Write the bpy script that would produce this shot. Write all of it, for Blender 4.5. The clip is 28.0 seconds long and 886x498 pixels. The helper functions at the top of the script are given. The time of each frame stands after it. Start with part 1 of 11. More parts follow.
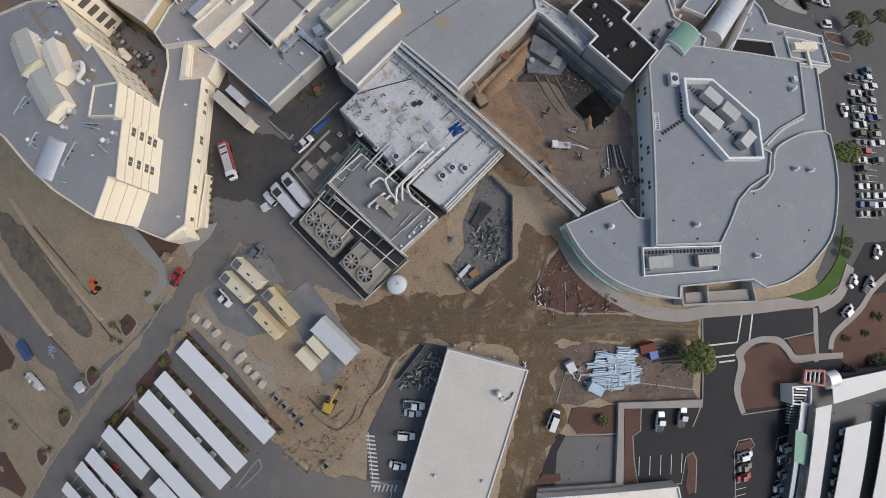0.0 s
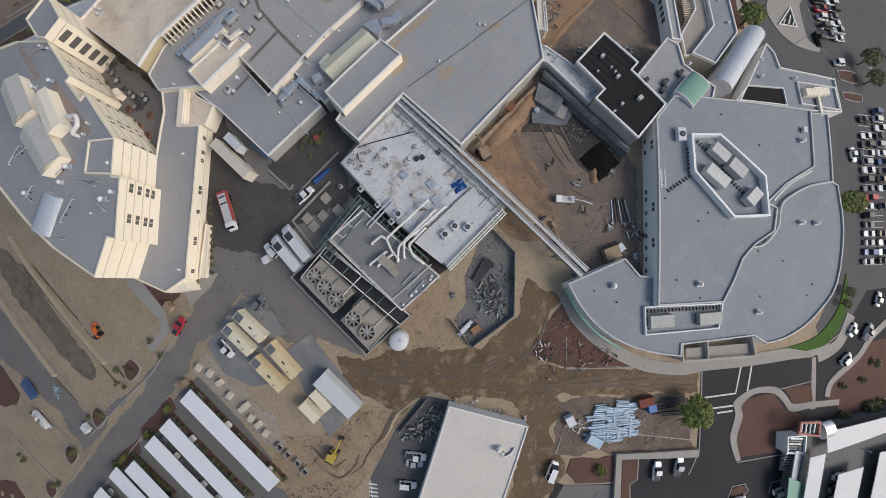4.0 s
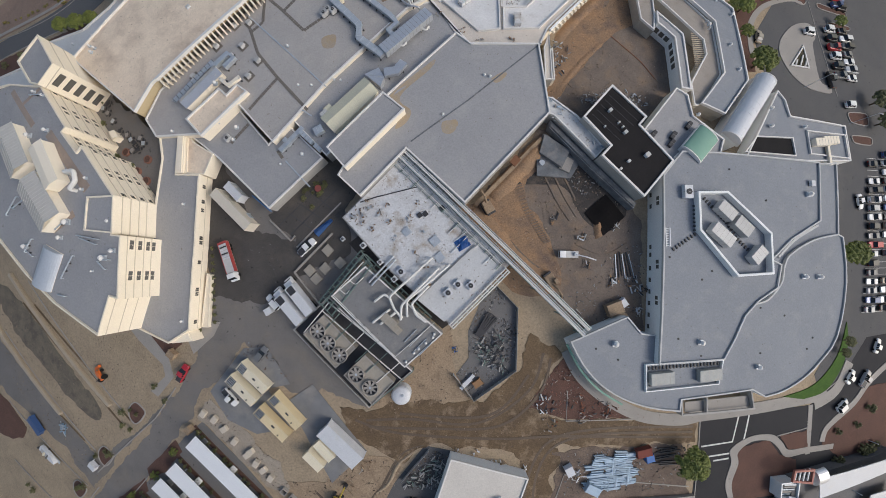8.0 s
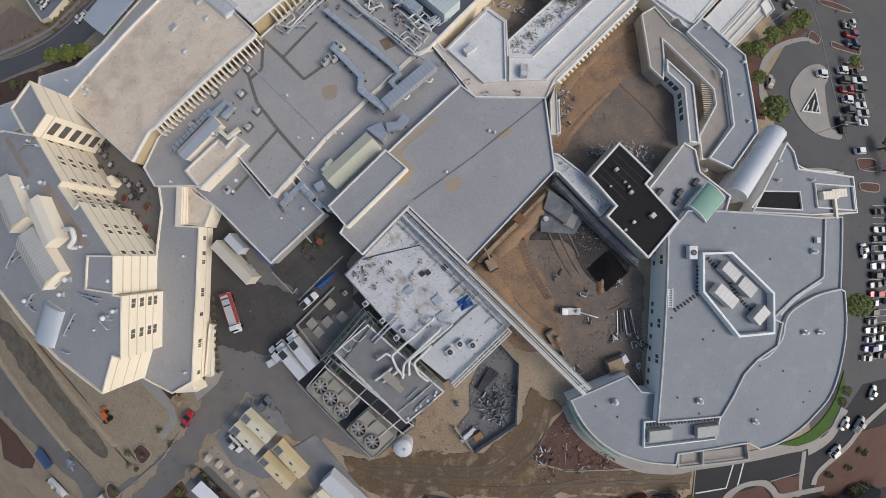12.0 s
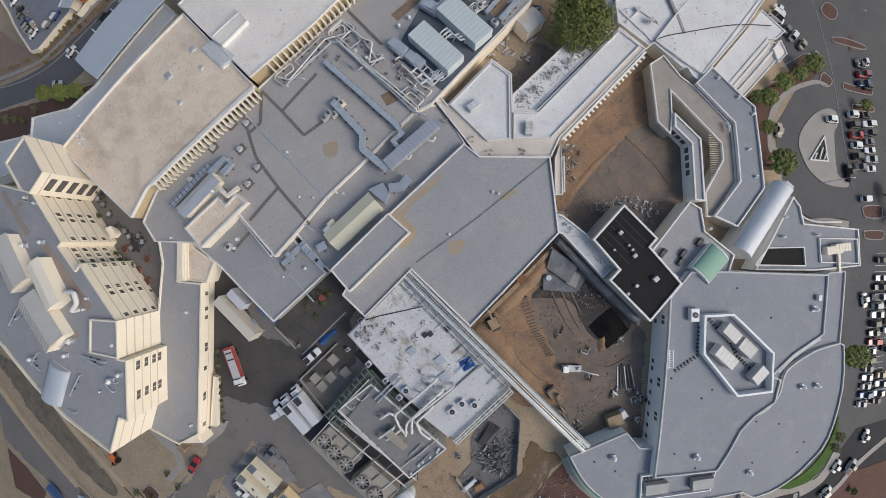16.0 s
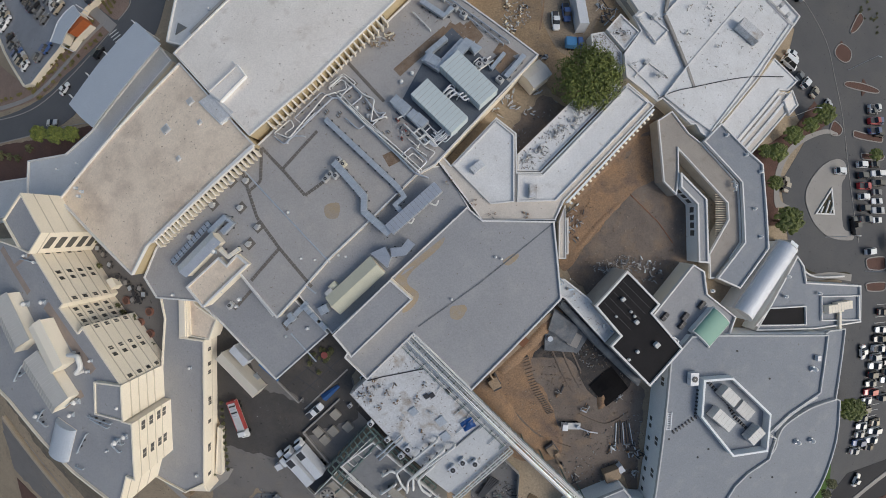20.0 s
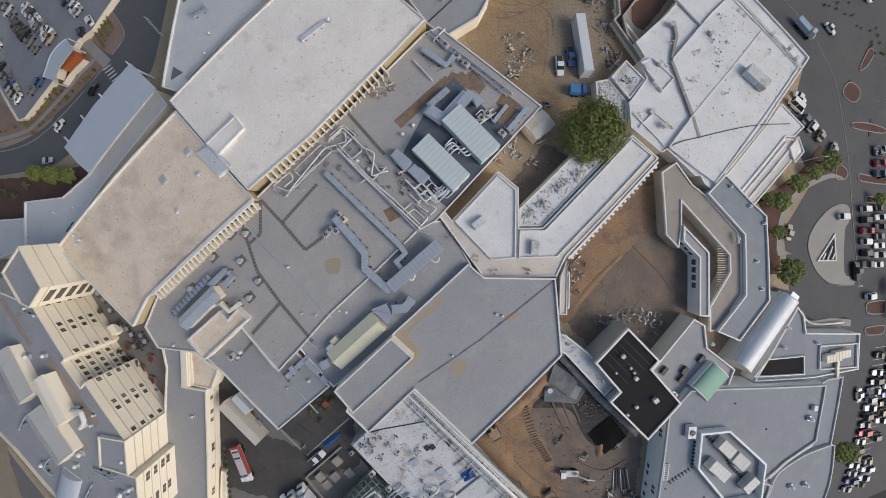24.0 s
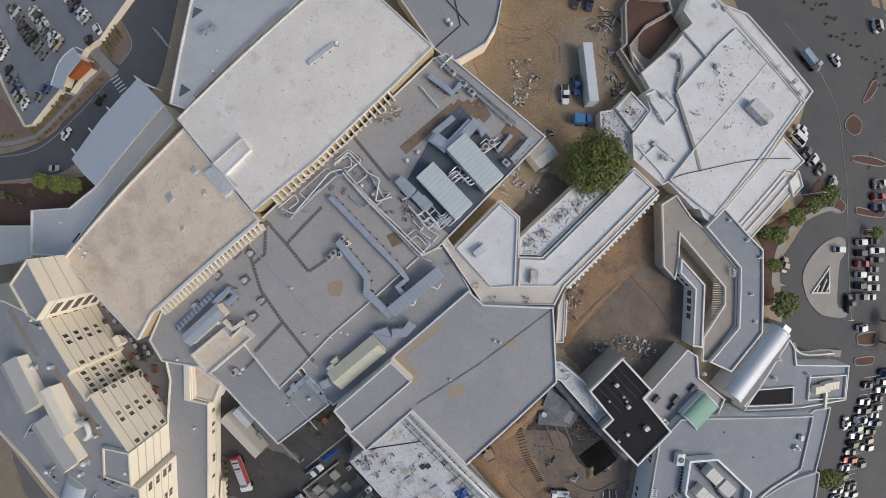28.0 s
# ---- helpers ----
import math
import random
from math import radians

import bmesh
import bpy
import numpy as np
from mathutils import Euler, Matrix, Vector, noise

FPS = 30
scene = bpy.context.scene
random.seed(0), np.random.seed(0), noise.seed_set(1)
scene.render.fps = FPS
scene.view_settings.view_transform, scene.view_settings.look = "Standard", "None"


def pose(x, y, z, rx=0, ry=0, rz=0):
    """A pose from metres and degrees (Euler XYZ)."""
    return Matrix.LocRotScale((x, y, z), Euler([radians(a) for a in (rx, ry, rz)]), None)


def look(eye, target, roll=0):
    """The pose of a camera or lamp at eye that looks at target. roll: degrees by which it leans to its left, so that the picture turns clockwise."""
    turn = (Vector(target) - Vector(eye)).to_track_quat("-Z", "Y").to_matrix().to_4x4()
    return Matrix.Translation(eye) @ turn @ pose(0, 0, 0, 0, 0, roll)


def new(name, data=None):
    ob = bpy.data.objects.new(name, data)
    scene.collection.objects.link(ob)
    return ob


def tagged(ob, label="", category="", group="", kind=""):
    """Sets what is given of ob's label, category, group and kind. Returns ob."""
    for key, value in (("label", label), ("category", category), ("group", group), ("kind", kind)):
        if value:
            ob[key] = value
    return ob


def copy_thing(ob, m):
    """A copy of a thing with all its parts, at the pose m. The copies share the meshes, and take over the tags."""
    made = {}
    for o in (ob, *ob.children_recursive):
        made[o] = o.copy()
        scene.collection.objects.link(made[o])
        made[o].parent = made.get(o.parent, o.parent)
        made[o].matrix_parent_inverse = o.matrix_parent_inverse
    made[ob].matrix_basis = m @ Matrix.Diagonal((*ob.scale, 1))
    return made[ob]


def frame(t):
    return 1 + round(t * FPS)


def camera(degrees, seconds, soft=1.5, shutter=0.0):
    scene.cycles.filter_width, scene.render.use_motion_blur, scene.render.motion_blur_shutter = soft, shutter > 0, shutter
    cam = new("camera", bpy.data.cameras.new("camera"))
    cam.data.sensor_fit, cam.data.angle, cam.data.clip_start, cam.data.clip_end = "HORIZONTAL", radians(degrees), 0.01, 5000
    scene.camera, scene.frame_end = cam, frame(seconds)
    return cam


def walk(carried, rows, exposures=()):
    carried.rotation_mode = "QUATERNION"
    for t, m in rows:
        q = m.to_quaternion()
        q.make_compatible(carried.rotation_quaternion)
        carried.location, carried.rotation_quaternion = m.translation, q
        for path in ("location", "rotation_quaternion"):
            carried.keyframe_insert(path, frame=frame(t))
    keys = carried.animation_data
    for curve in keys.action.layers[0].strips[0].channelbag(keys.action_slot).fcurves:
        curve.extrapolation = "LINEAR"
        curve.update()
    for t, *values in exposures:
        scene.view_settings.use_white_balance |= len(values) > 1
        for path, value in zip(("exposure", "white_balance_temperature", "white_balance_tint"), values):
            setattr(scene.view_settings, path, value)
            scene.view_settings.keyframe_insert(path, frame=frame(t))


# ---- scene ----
cam = camera(104.0, 28.0, soft=0.65)
PATH = [
    (0.0, 0.00, -0.00, 89.84, 8.086, 0.158, -1.196),
    (1.0, -0.07, 4.49, 90.36, 7.458, 0.173, -1.125),
    (2.0, -0.08, 8.94, 90.83, 6.865, 0.167, -1.030),
    (3.0, -0.13, 13.44, 91.24, 6.256, 0.187, -0.959),
    (3.5, -0.17, 15.65, 91.42, 5.979, 0.179, -0.935),
    (5.5, -0.52, 24.36, 92.05, 4.855, 0.126, -0.826),
    (6.0, -0.57, 26.55, 92.18, 4.559, 0.136, -0.759),
    (7.0, -0.72, 30.93, 92.45, 4.026, 0.120, -0.691),
    (8.0, -0.90, 35.28, 92.64, 3.467, 0.103, -0.557),
    (9.0, -1.04, 39.68, 92.80, 2.888, 0.052, -0.457),
    (10.0, -1.22, 44.10, 92.94, 2.311, 0.060, -0.317),
    (11.0, -1.37, 48.59, 93.03, 1.761, 0.042, -0.183),
    (12.0, -1.57, 53.21, 93.05, 1.130, 0.028, -0.105),
    (12.5, -1.70, 55.56, 93.06, 0.804, -0.003, -0.103),
    (14.5, -2.07, 65.01, 93.00, -0.476, -0.033, -0.000),
    (15.0, -2.16, 67.37, 92.94, -0.798, -0.044, 0.023),
    (16.0, -2.33, 72.02, 92.79, -1.395, -0.055, 0.053),
    (17.0, -2.54, 76.50, 92.61, -1.963, -0.094, 0.099),
    (18.0, -2.68, 81.12, 92.38, -2.572, -0.082, 0.233),
    (19.0, -2.85, 86.31, 92.03, -3.162, -0.083, 0.362),
    (20.0, -3.04, 90.95, 91.63, -3.740, -0.106, 0.474),
    (21.0, -3.23, 95.51, 91.20, -4.277, -0.131, 0.584),
    (21.5, -3.30, 97.73, 90.95, -4.489, -0.132, 0.604),
    (23.5, -3.52, 105.60, 90.14, -5.359, -0.193, 0.580),
    (24.0, -3.56, 107.10, 90.02, -5.561, -0.190, 0.647),
    (25.0, -3.72, 109.60, 89.90, -5.856, -0.228, 1.149),
    (26.0, -3.85, 111.85, 89.99, -6.140, -0.255, 1.699),
    (27.0, -3.94, 113.64, 90.26, -6.360, -0.261, 2.132),
    (28.0, -4.20, 115.13, 90.65, -6.567, -0.281, 2.363),
]
walk(cam, [(t, pose(x, y, z, p) @ pose(0, 0, 0, 0, r) @ pose(0, 0, 0, 0, 0, w)) for t, x, y, z, p, r, w in PATH], exposures=((0.0, -0.23, 6420, 10), (6.0, -0.19, 6420, 10), (18.0, -0.18, 6400, 10), (19.6, -0.31, 6350, 8), (20.6, -0.31, 6350, 8), (22.0, -0.24, 6400, 10), (28.0, -0.24, 6450, 10)))

# ---- sky and sun ----
world = bpy.data.worlds.new("world")
scene.world = world
world.use_nodes = True
_wn = world.node_tree.nodes
_sky = _wn.new("ShaderNodeTexSky")
_sky.sky_type, _sky.sun_disc = "NISHITA", False
SUN_ELEVATION, SUN_AZIMUTH = radians(38), radians(108)   # azimuth clockwise from +y
_sky.sun_elevation, _sky.sun_rotation = SUN_ELEVATION, SUN_AZIMUTH
_sky.air_density, _sky.dust_density = 1.2, 3.0
_bg = _wn["Background"]
_bg.inputs["Strength"].default_value = 0.137
world.node_tree.links.new(_sky.outputs[0], _bg.inputs["Color"])
_sun = bpy.data.lights.new("sun", "SUN")
_sun.energy, _sun.angle, _sun.color = 1.8, radians(30), (1.0, 0.945, 0.885)
_so = new("sun", _sun)
_sd = Vector((math.sin(SUN_AZIMUTH) * math.cos(SUN_ELEVATION), math.cos(SUN_AZIMUTH) * math.cos(SUN_ELEVATION), math.sin(SUN_ELEVATION)))
_so.matrix_world = look(tuple(_sd * 300), (0, 0, 0))


# ---- lie of the land and small helpers ----
def land(x, y):
    """Height of the ground: the campus crowns a broad low rise."""
    q = 1.08e-3 * (x - 8) ** 2 + 1.3e-3 * (y - 55) ** 2
    if q > 45:
        q = 45 + 12 * (1 - math.exp(-(q - 45) / 12))
    return 4 - q


def site(x, y, h=0.0, rz=0.0, level=False):
    """Pose of a thing standing at x, y, h above the ground, turned rz degrees, square to the ground."""
    n = Vector((2.16e-3 * (x - 8), 2.6e-3 * (y - 55), 1)).normalized()
    q = Vector((0, 0, 1)).rotation_difference(n).to_matrix().to_4x4() if not level else Matrix.Identity(4)
    return Matrix.Translation((x, y, land(x, y) + h)) @ q @ pose(0, 0, 0, 0, 0, rz)


def ccw(poly):
    a = sum(p[0] * q[1] - q[0] * p[1] for p, q in zip(poly, poly[1:] + poly[:1]))
    return list(poly) if a > 0 else list(poly)[::-1]


def inset(poly, d):
    """The outline moved inwards by d."""
    poly = ccw(poly)
    out, n = [], len(poly)
    for i in range(n):
        a, b, c = (Vector(poly[(i + k) % n]) for k in (-1, 0, 1))
        e1, e2 = (b - a).normalized(), (c - b).normalized()
        n1, n2 = Vector((-e1.y, e1.x)), Vector((-e2.y, e2.x))
        m = n1 + n2
        k = m.length_squared
        m = m * (2 / k) if k > 0.3 else n1 + n2
        out.append(tuple(b + m * d))
    return out


def smooth_line(pts, n=6, closed=False):
    """A Catmull-Rom line through the given corners."""
    out, k = [], len(pts)
    rng = range(k) if closed else range(k - 1)
    for i in rng:
        g = (lambda j: pts[j % k]) if closed else (lambda j: pts[max(0, min(k - 1, j))])
        p0, p1, p2, p3 = (Vector(g(i + j)) for j in (-1, 0, 1, 2))
        for s in range(n):
            t = s / n
            out.append(tuple(0.5 * (2 * p1 + (p2 - p0) * t + (2 * p0 - 5 * p1 + 4 * p2 - p3) * t * t + (3 * p1 - p0 - 3 * p2 + p3) * t ** 3)))
    if not closed:
        out.append(tuple(pts[-1]))
    return out


def add_prism(bm, poly, z0, z1):
    """A closed upright prism on an outline."""
    poly = ccw(poly)
    lo = [bm.verts.new((x, y, z0)) for x, y in poly]
    hi = [bm.verts.new((x, y, z1)) for x, y in poly]
    n = len(poly)
    bm.faces.new(hi)
    bm.faces.new(lo[::-1])
    for i in range(n):
        bm.faces.new((lo[i], lo[(i + 1) % n], hi[(i + 1) % n], hi[i]))
    return bm


def prism(poly, z0, z1):
    return add_prism(bmesh.new(), poly, z0, z1)


def ring(poly, w, z0, z1):
    """A closed upright band of width w inside an outline."""
    bm, a = bmesh.new(), ccw(poly)
    b, n = inset(a, w), len(a)
    v = [[bm.verts.new((*p, z)) for p in line] for line, z in ((a, z0), (a, z1), (b, z1), (b, z0))]
    for i in range(n):
        j = (i + 1) % n
        for k in range(4):
            bm.faces.new((v[k][i], v[k][j], v[(k + 1) % 4][j], v[(k + 1) % 4][i]))
    return bm


def ribbon_outline(line, w):
    """The closed outline of a strip of width w along a line."""
    left, right = [], []
    for i in range(len(line)):
        a, b, c = Vector(line[max(0, i - 1)]), Vector(line[i]), Vector(line[min(len(line) - 1, i + 1)])
        d = (c - a).normalized()
        q = Vector((-d.y, d.x)) * w / 2 * (0.25 + 0.75 * math.sin(math.pi * (i + 0.5) / len(line)))
        left.append(tuple(b + q))
        right.append(tuple(b - q))
    return left + right[::-1]


def ribbon(line, w, z0, z1, closed=False):
    """A strip of width w along an open line."""
    bm, n, rows = bmesh.new(), len(line), []
    for i in range(n):
        a, b, c = Vector(line[max(0, i - 1)]), Vector(line[i]), Vector(line[min(n - 1, i + 1)])
        d = (c - a).normalized() if (c - a).length else Vector((1, 0))
        s = Vector((-d.y, d.x)) * w / 2
        rows.append([bm.verts.new((*(b + s), z1)), bm.verts.new((*(b - s), z1)), bm.verts.new((*(b - s), z0)), bm.verts.new((*(b + s), z0))])
    for p, q in zip(rows, rows[1:]):
        for k in range(4):
            bm.faces.new((p[k], p[(k + 1) % 4], q[(k + 1) % 4], q[k]))
    bm.faces.new(rows[0][::-1])
    bm.faces.new(rows[-1])
    bmesh.ops.recalc_face_normals(bm, faces=bm.faces[:])
    return bm


def add_box(bm, x0, y0, z0, x1, y1, z1, m=None):
    vs = [bm.verts.new(Vector(c) if m is None else m @ Vector(c)) for c in
          ((x0, y0, z0), (x1, y0, z0), (x1, y1, z0), (x0, y1, z0), (x0, y0, z1), (x1, y0, z1), (x1, y1, z1), (x0, y1, z1))]
    for f in ((3, 2, 1, 0), (4, 5, 6, 7), (0, 1, 5, 4), (1, 2, 6, 5), (2, 3, 7, 6), (3, 0, 4, 7)):
        bm.faces.new([vs[i] for i in f])
    return bm


def box(x0, y0, z0, x1, y1, z1, bevel=0.0):
    bm = add_box(bmesh.new(), x0, y0, z0, x1, y1, z1)
    if bevel:
        bmesh.ops.bevel(bm, geom=bm.edges[:], offset=bevel, segments=2, affect="EDGES", profile=0.6)
    return bm


def add_cyl(bm, x, y, z0, z1, r0, r1=None, n=14, m=None):
    r1 = r0 if r1 is None else r1
    rows = []
    for z, r in ((z0, r0), (z1, r1)):
        rows.append([bm.verts.new((m or Matrix()) @ Vector((x + r * math.cos(2 * math.pi * i / n), y + r * math.sin(2 * math.pi * i / n), z))) for i in range(n)])
    for i in range(n):
        bm.faces.new((rows[0][i], rows[0][(i + 1) % n], rows[1][(i + 1) % n], rows[1][i]))
    bm.faces.new(rows[1])
    bm.faces.new(rows[0][::-1])
    return bm


def cyl(x, y, z0, z1, r0, r1=None, n=14):
    return add_cyl(bmesh.new(), x, y, z0, z1, r0, r1, n)


def add_pipe(bm, pts, r, n=8):
    """A round pipe along a line of 3D points."""
    pts = [Vector(p) for p in pts]
    rows, up = [], Vector((0, 0, 1))
    for i, p in enumerate(pts):
        d = (pts[min(i + 1, len(pts) - 1)] - pts[max(i - 1, 0)]).normalized()
        s = d.cross(up if abs(d.z) < 0.9 else Vector((1, 0, 0))).normalized()
        u = s.cross(d)
        rows.append([bm.verts.new(p + r * (s * math.cos(2 * math.pi * k / n) + u * math.sin(2 * math.pi * k / n))) for k in range(n)])
    for a, b in zip(rows, rows[1:]):
        for k in range(n):
            bm.faces.new((a[k], a[(k + 1) % n], b[(k + 1) % n], b[k]))
    bm.faces.new(rows[0][::-1])
    bm.faces.new(rows[-1])
    return bm


def drape(bm, step=6.0):
    """Cuts a mesh drawn on the level along a square net and lays it on the land."""
    xs, ys = [v.co.x for v in bm.verts], [v.co.y for v in bm.verts]
    for ax, vals in ((0, xs), (1, ys)):
        k = math.floor(min(vals) / step) + 1
        while k * step < max(vals):
            co, no = [0, 0, 0], [0, 0, 0]
            co[ax], no[ax] = k * step, 1
            bmesh.ops.bisect_plane(bm, geom=bm.verts[:] + bm.edges[:] + bm.faces[:], plane_co=co, plane_no=no)
            k += 1
    for v in bm.verts:
        v.co.z += land(v.co.x, v.co.y)
    return bm


def mesh_of(name, bm, material):
    bmesh.ops.recalc_face_normals(bm, faces=bm.faces[:])
    me = bpy.data.meshes.new(name)
    bm.to_mesh(me)
    bm.free()
    for m in material if isinstance(material, (list, tuple)) else [material]:
        me.materials.append(m)
    return me


def part(name, bm, material, parent=None, label="", m=None):
    """Links a mesh as one part under a thing; a mesh in the thing's own frame, or at m in that frame."""
    ob = new(name, mesh_of(name, bm, material))
    if parent is not None:
        ob.parent = parent
    if m is not None:
        ob.matrix_basis = m
    if label:
        ob["label"] = label
    return ob


def placed(name, bm, material, parent, label=""):
    """A part drawn in world coordinates."""
    bm.transform(parent.matrix_basis.inverted())
    return part(name, bm, material, parent, label)


def thing(name, m, label, category, group="", kind=""):
    ob = new(name)
    ob.empty_display_size = 0.5
    ob.matrix_basis = m
    return tagged(ob, label, category, group, kind)


def scatter(name, poly, n, size, h, material, label, seed, flat=0.5):
    """Loose bits strewn over an outline: one mesh of small tilted blocks."""
    rng = random.Random(seed)
    xs, ys = [p[0] for p in poly], [p[1] for p in poly]
    vs, fs, tries = [], [], 0
    while n > 0 and tries < 60000:
        tries += 1
        x, y = rng.uniform(min(xs), max(xs)), rng.uniform(min(ys), max(ys))
        inside, j = False, len(poly) - 1
        for i in range(len(poly)):
            (xi, yi), (xj, yj) = poly[i], poly[j]
            if (yi > y) != (yj > y) and x < (xj - xi) * (y - yi) / (yj - yi) + xi:
                inside = not inside
            j = i
        if not inside or noise.noise(Vector((x * 0.22, y * 0.22, seed))) < rng.uniform(-0.5, 0.35):
            continue
        n -= 1
        l, w = size * rng.uniform(0.3, 1.6), size * rng.uniform(0.15, 0.6)
        t = w * flat
        a, q = rng.uniform(0, 6.28), rng.uniform(-0.3, 0.3)
        k, ca, sa = len(vs), math.cos(a), math.sin(a)
        z = land(x, y) + h
        for u, v, e in ((-1, -1, 0), (1, -1, 0), (1, 1, 0), (-1, 1, 0), (-.8, -.7, 1), (.9, -.8, 1), (.7, .8, 1), (-.9, .7, 1)):
            vs.append((x + (u * l * ca - v * w * sa) / 2, y + (u * l * sa + v * w * ca) / 2, z + e * t + u * q * l * 0.3))
        for f in ((3, 2, 1, 0), (4, 5, 6, 7), (0, 1, 5, 4), (1, 2, 6, 5), (2, 3, 7, 6), (3, 0, 4, 7)):
            fs.append(tuple(k + c for c in f))
    me = bpy.data.meshes.new(name)
    me.from_pydata(vs, [], fs)
    me.materials.append(material)
    return tagged(new(name, me), label, "debris", "", "stuff")


def structure(name, bm, material, label, category):
    return tagged(part(name, bm, material), label, category, "", "structure")


# ---- materials ----
def node(nt, kind, **kw):
    n = nt.nodes.new(kind)
    for k, v in kw.items():
        n.inputs[k].default_value = v
    return n


def surface(name, colour, second=None, rough=0.8, metal=0.0, size=3.0, grain=0.25, amount=0.5, bump=0.15, third=None, third_size=12.0, third_low=0.5, third_high=0.7, random=0.0, coat=0.0, grit=0.13, specks=None, speck_size=0.5, speck_low=0.7):
    """A painted, rendered, earthen or metal surface: two tones in soft patches, fine grain and, where it has them, stains of a third tone."""
    m = bpy.data.materials.new(name)
    m.use_nodes = True
    nt = m.node_tree
    bs = nt.nodes["Principled BSDF"]
    bs.inputs["Roughness"].default_value, bs.inputs["Metallic"].default_value = rough, metal
    bs.inputs["Coat Weight"].default_value = coat
    bs.inputs["Specular IOR Level"].default_value = 0.12 if rough > 0.7 else 0.5
    geo = nt.nodes.new("ShaderNodeNewGeometry")
    second = second or tuple(c * 0.8 for c in colour)

    def noise_at(scale, detail=4.0, low=0.3, high=0.7):
        n = node(nt, "ShaderNodeTexNoise", Scale=1.0 / scale, Detail=detail, Roughness=0.6)
        nt.links.new(geo.outputs["Position"], n.inputs["Vector"])
        r = nt.nodes.new("ShaderNodeMapRange")
        r.inputs["From Min"].default_value, r.inputs["From Max"].default_value = low, high
        nt.links.new(n.outputs["Fac"], r.inputs["Value"])
        return n, r

    def mix(a, b, fac, blend="MIX"):
        x = nt.nodes.new("ShaderNodeMix")
        x.data_type, x.blend_type = "RGBA", blend
        for sock, val in ((x.inputs[6], a), (x.inputs[7], b), (x.inputs[0], fac)):
            if isinstance(val, bpy.types.NodeSocket):
                nt.links.new(val, sock)
            else:
                sock.default_value = val
        return x.outputs[2]

    _, big = noise_at(size)
    scaled = nt.nodes.new("ShaderNodeMath")
    scaled.operation = "MULTIPLY"
    scaled.inputs[1].default_value = amount
    nt.links.new(big.outputs[0], scaled.inputs[0])
    col = mix((*colour, 1), (*second, 1), scaled.outputs[0])
    if third:
        _, st = noise_at(third_size, 6.0, third_low, third_high)
        col = mix(col, (*third, 1), st.outputs[0])
    if specks:
        _, sp = noise_at(speck_size, 2.0, speck_low, speck_low + 0.05)
        col = mix(col, (*specks, 1), sp.outputs[0])
    fine, fr = noise_at(grain, 3.0, 0.2, 0.8)
    shade = nt.nodes.new("ShaderNodeMapRange")
    shade.inputs["To Min"].default_value, shade.inputs["To Max"].default_value = 1 - grit, 1 + grit * 0.9
    nt.links.new(fr.outputs[0], shade.inputs["Value"])
    col = mix(col, shade.outputs[0], 1.0, "MULTIPLY")
    if random:
        oi = nt.nodes.new("ShaderNodeObjectInfo")
        rr = nt.nodes.new("ShaderNodeMapRange")
        rr.inputs["To Min"].default_value, rr.inputs["To Max"].default_value = 1 - random, 1 + random
        nt.links.new(oi.outputs["Random"], rr.inputs["Value"])
        col = mix(col, rr.outputs[0], 1.0, "MULTIPLY")
    nt.links.new(col, bs.inputs["Base Color"])
    if bump:
        b = node(nt, "ShaderNodeBump", Strength=bump, Distance=0.05)
        nt.links.new(fine.outputs["Fac"], b.inputs["Height"])
        nt.links.new(b.outputs[0], bs.inputs["Normal"])
    return m


def mixed(name, tones, rough=0.9):
    """Loose bits, each of one of several tones."""
    m = bpy.data.materials.new(name)
    m.use_nodes = True
    nt = m.node_tree
    bs = nt.nodes["Principled BSDF"]
    bs.inputs["Roughness"].default_value = rough
    geo, ramp = nt.nodes.new("ShaderNodeNewGeometry"), nt.nodes.new("ShaderNodeValToRGB")
    ramp.color_ramp.interpolation = "CONSTANT"
    for i, c in enumerate(tones):
        el = ramp.color_ramp.elements[i] if i < 2 else ramp.color_ramp.elements.new(i / len(tones))
        el.position, el.color = i / len(tones), (*c, 1)
    nt.links.new(geo.outputs["Random Per Island"], ramp.inputs[0])
    nt.links.new(ramp.outputs[0], bs.inputs["Base Color"])
    return m


def plain(name, colour, rough=0.5, metal=0.0, **kw):
    return surface(name, colour, tuple(c * 0.85 for c in colour), rough, metal, size=1.2, grain=0.15, amount=0.6, bump=0.05, **kw)
M_DIRT = surface("dirt", (0.37, 0.295, 0.208), (0.275, 0.222, 0.16), 0.95, size=9, grain=0.5, amount=0.9, bump=0.5, third=(0.37, 0.295, 0.205), third_size=5, third_low=0.5, third_high=0.75, grit=0.3, specks=(0.16, 0.13, 0.1), speck_size=0.9, speck_low=0.69)
M_MUD = surface("wet_mud", (0.17, 0.12, 0.073), (0.095, 0.069, 0.047), 0.8, size=6, grain=0.4, amount=0.9, bump=0.6, third=(0.28, 0.21, 0.145), third_size=4, third_low=0.52, third_high=0.7, grit=0.38, specks=(0.08, 0.06, 0.045), speck_size=0.8)
M_SAND = surface("sand", (0.345, 0.262, 0.18), (0.26, 0.195, 0.135), 0.95, size=5, grain=0.4, amount=0.8, bump=0.5, grit=0.3, third=(0.21, 0.155, 0.11), third_size=3, third_low=0.55, third_high=0.75, specks=(0.15, 0.115, 0.085), speck_size=0.8)
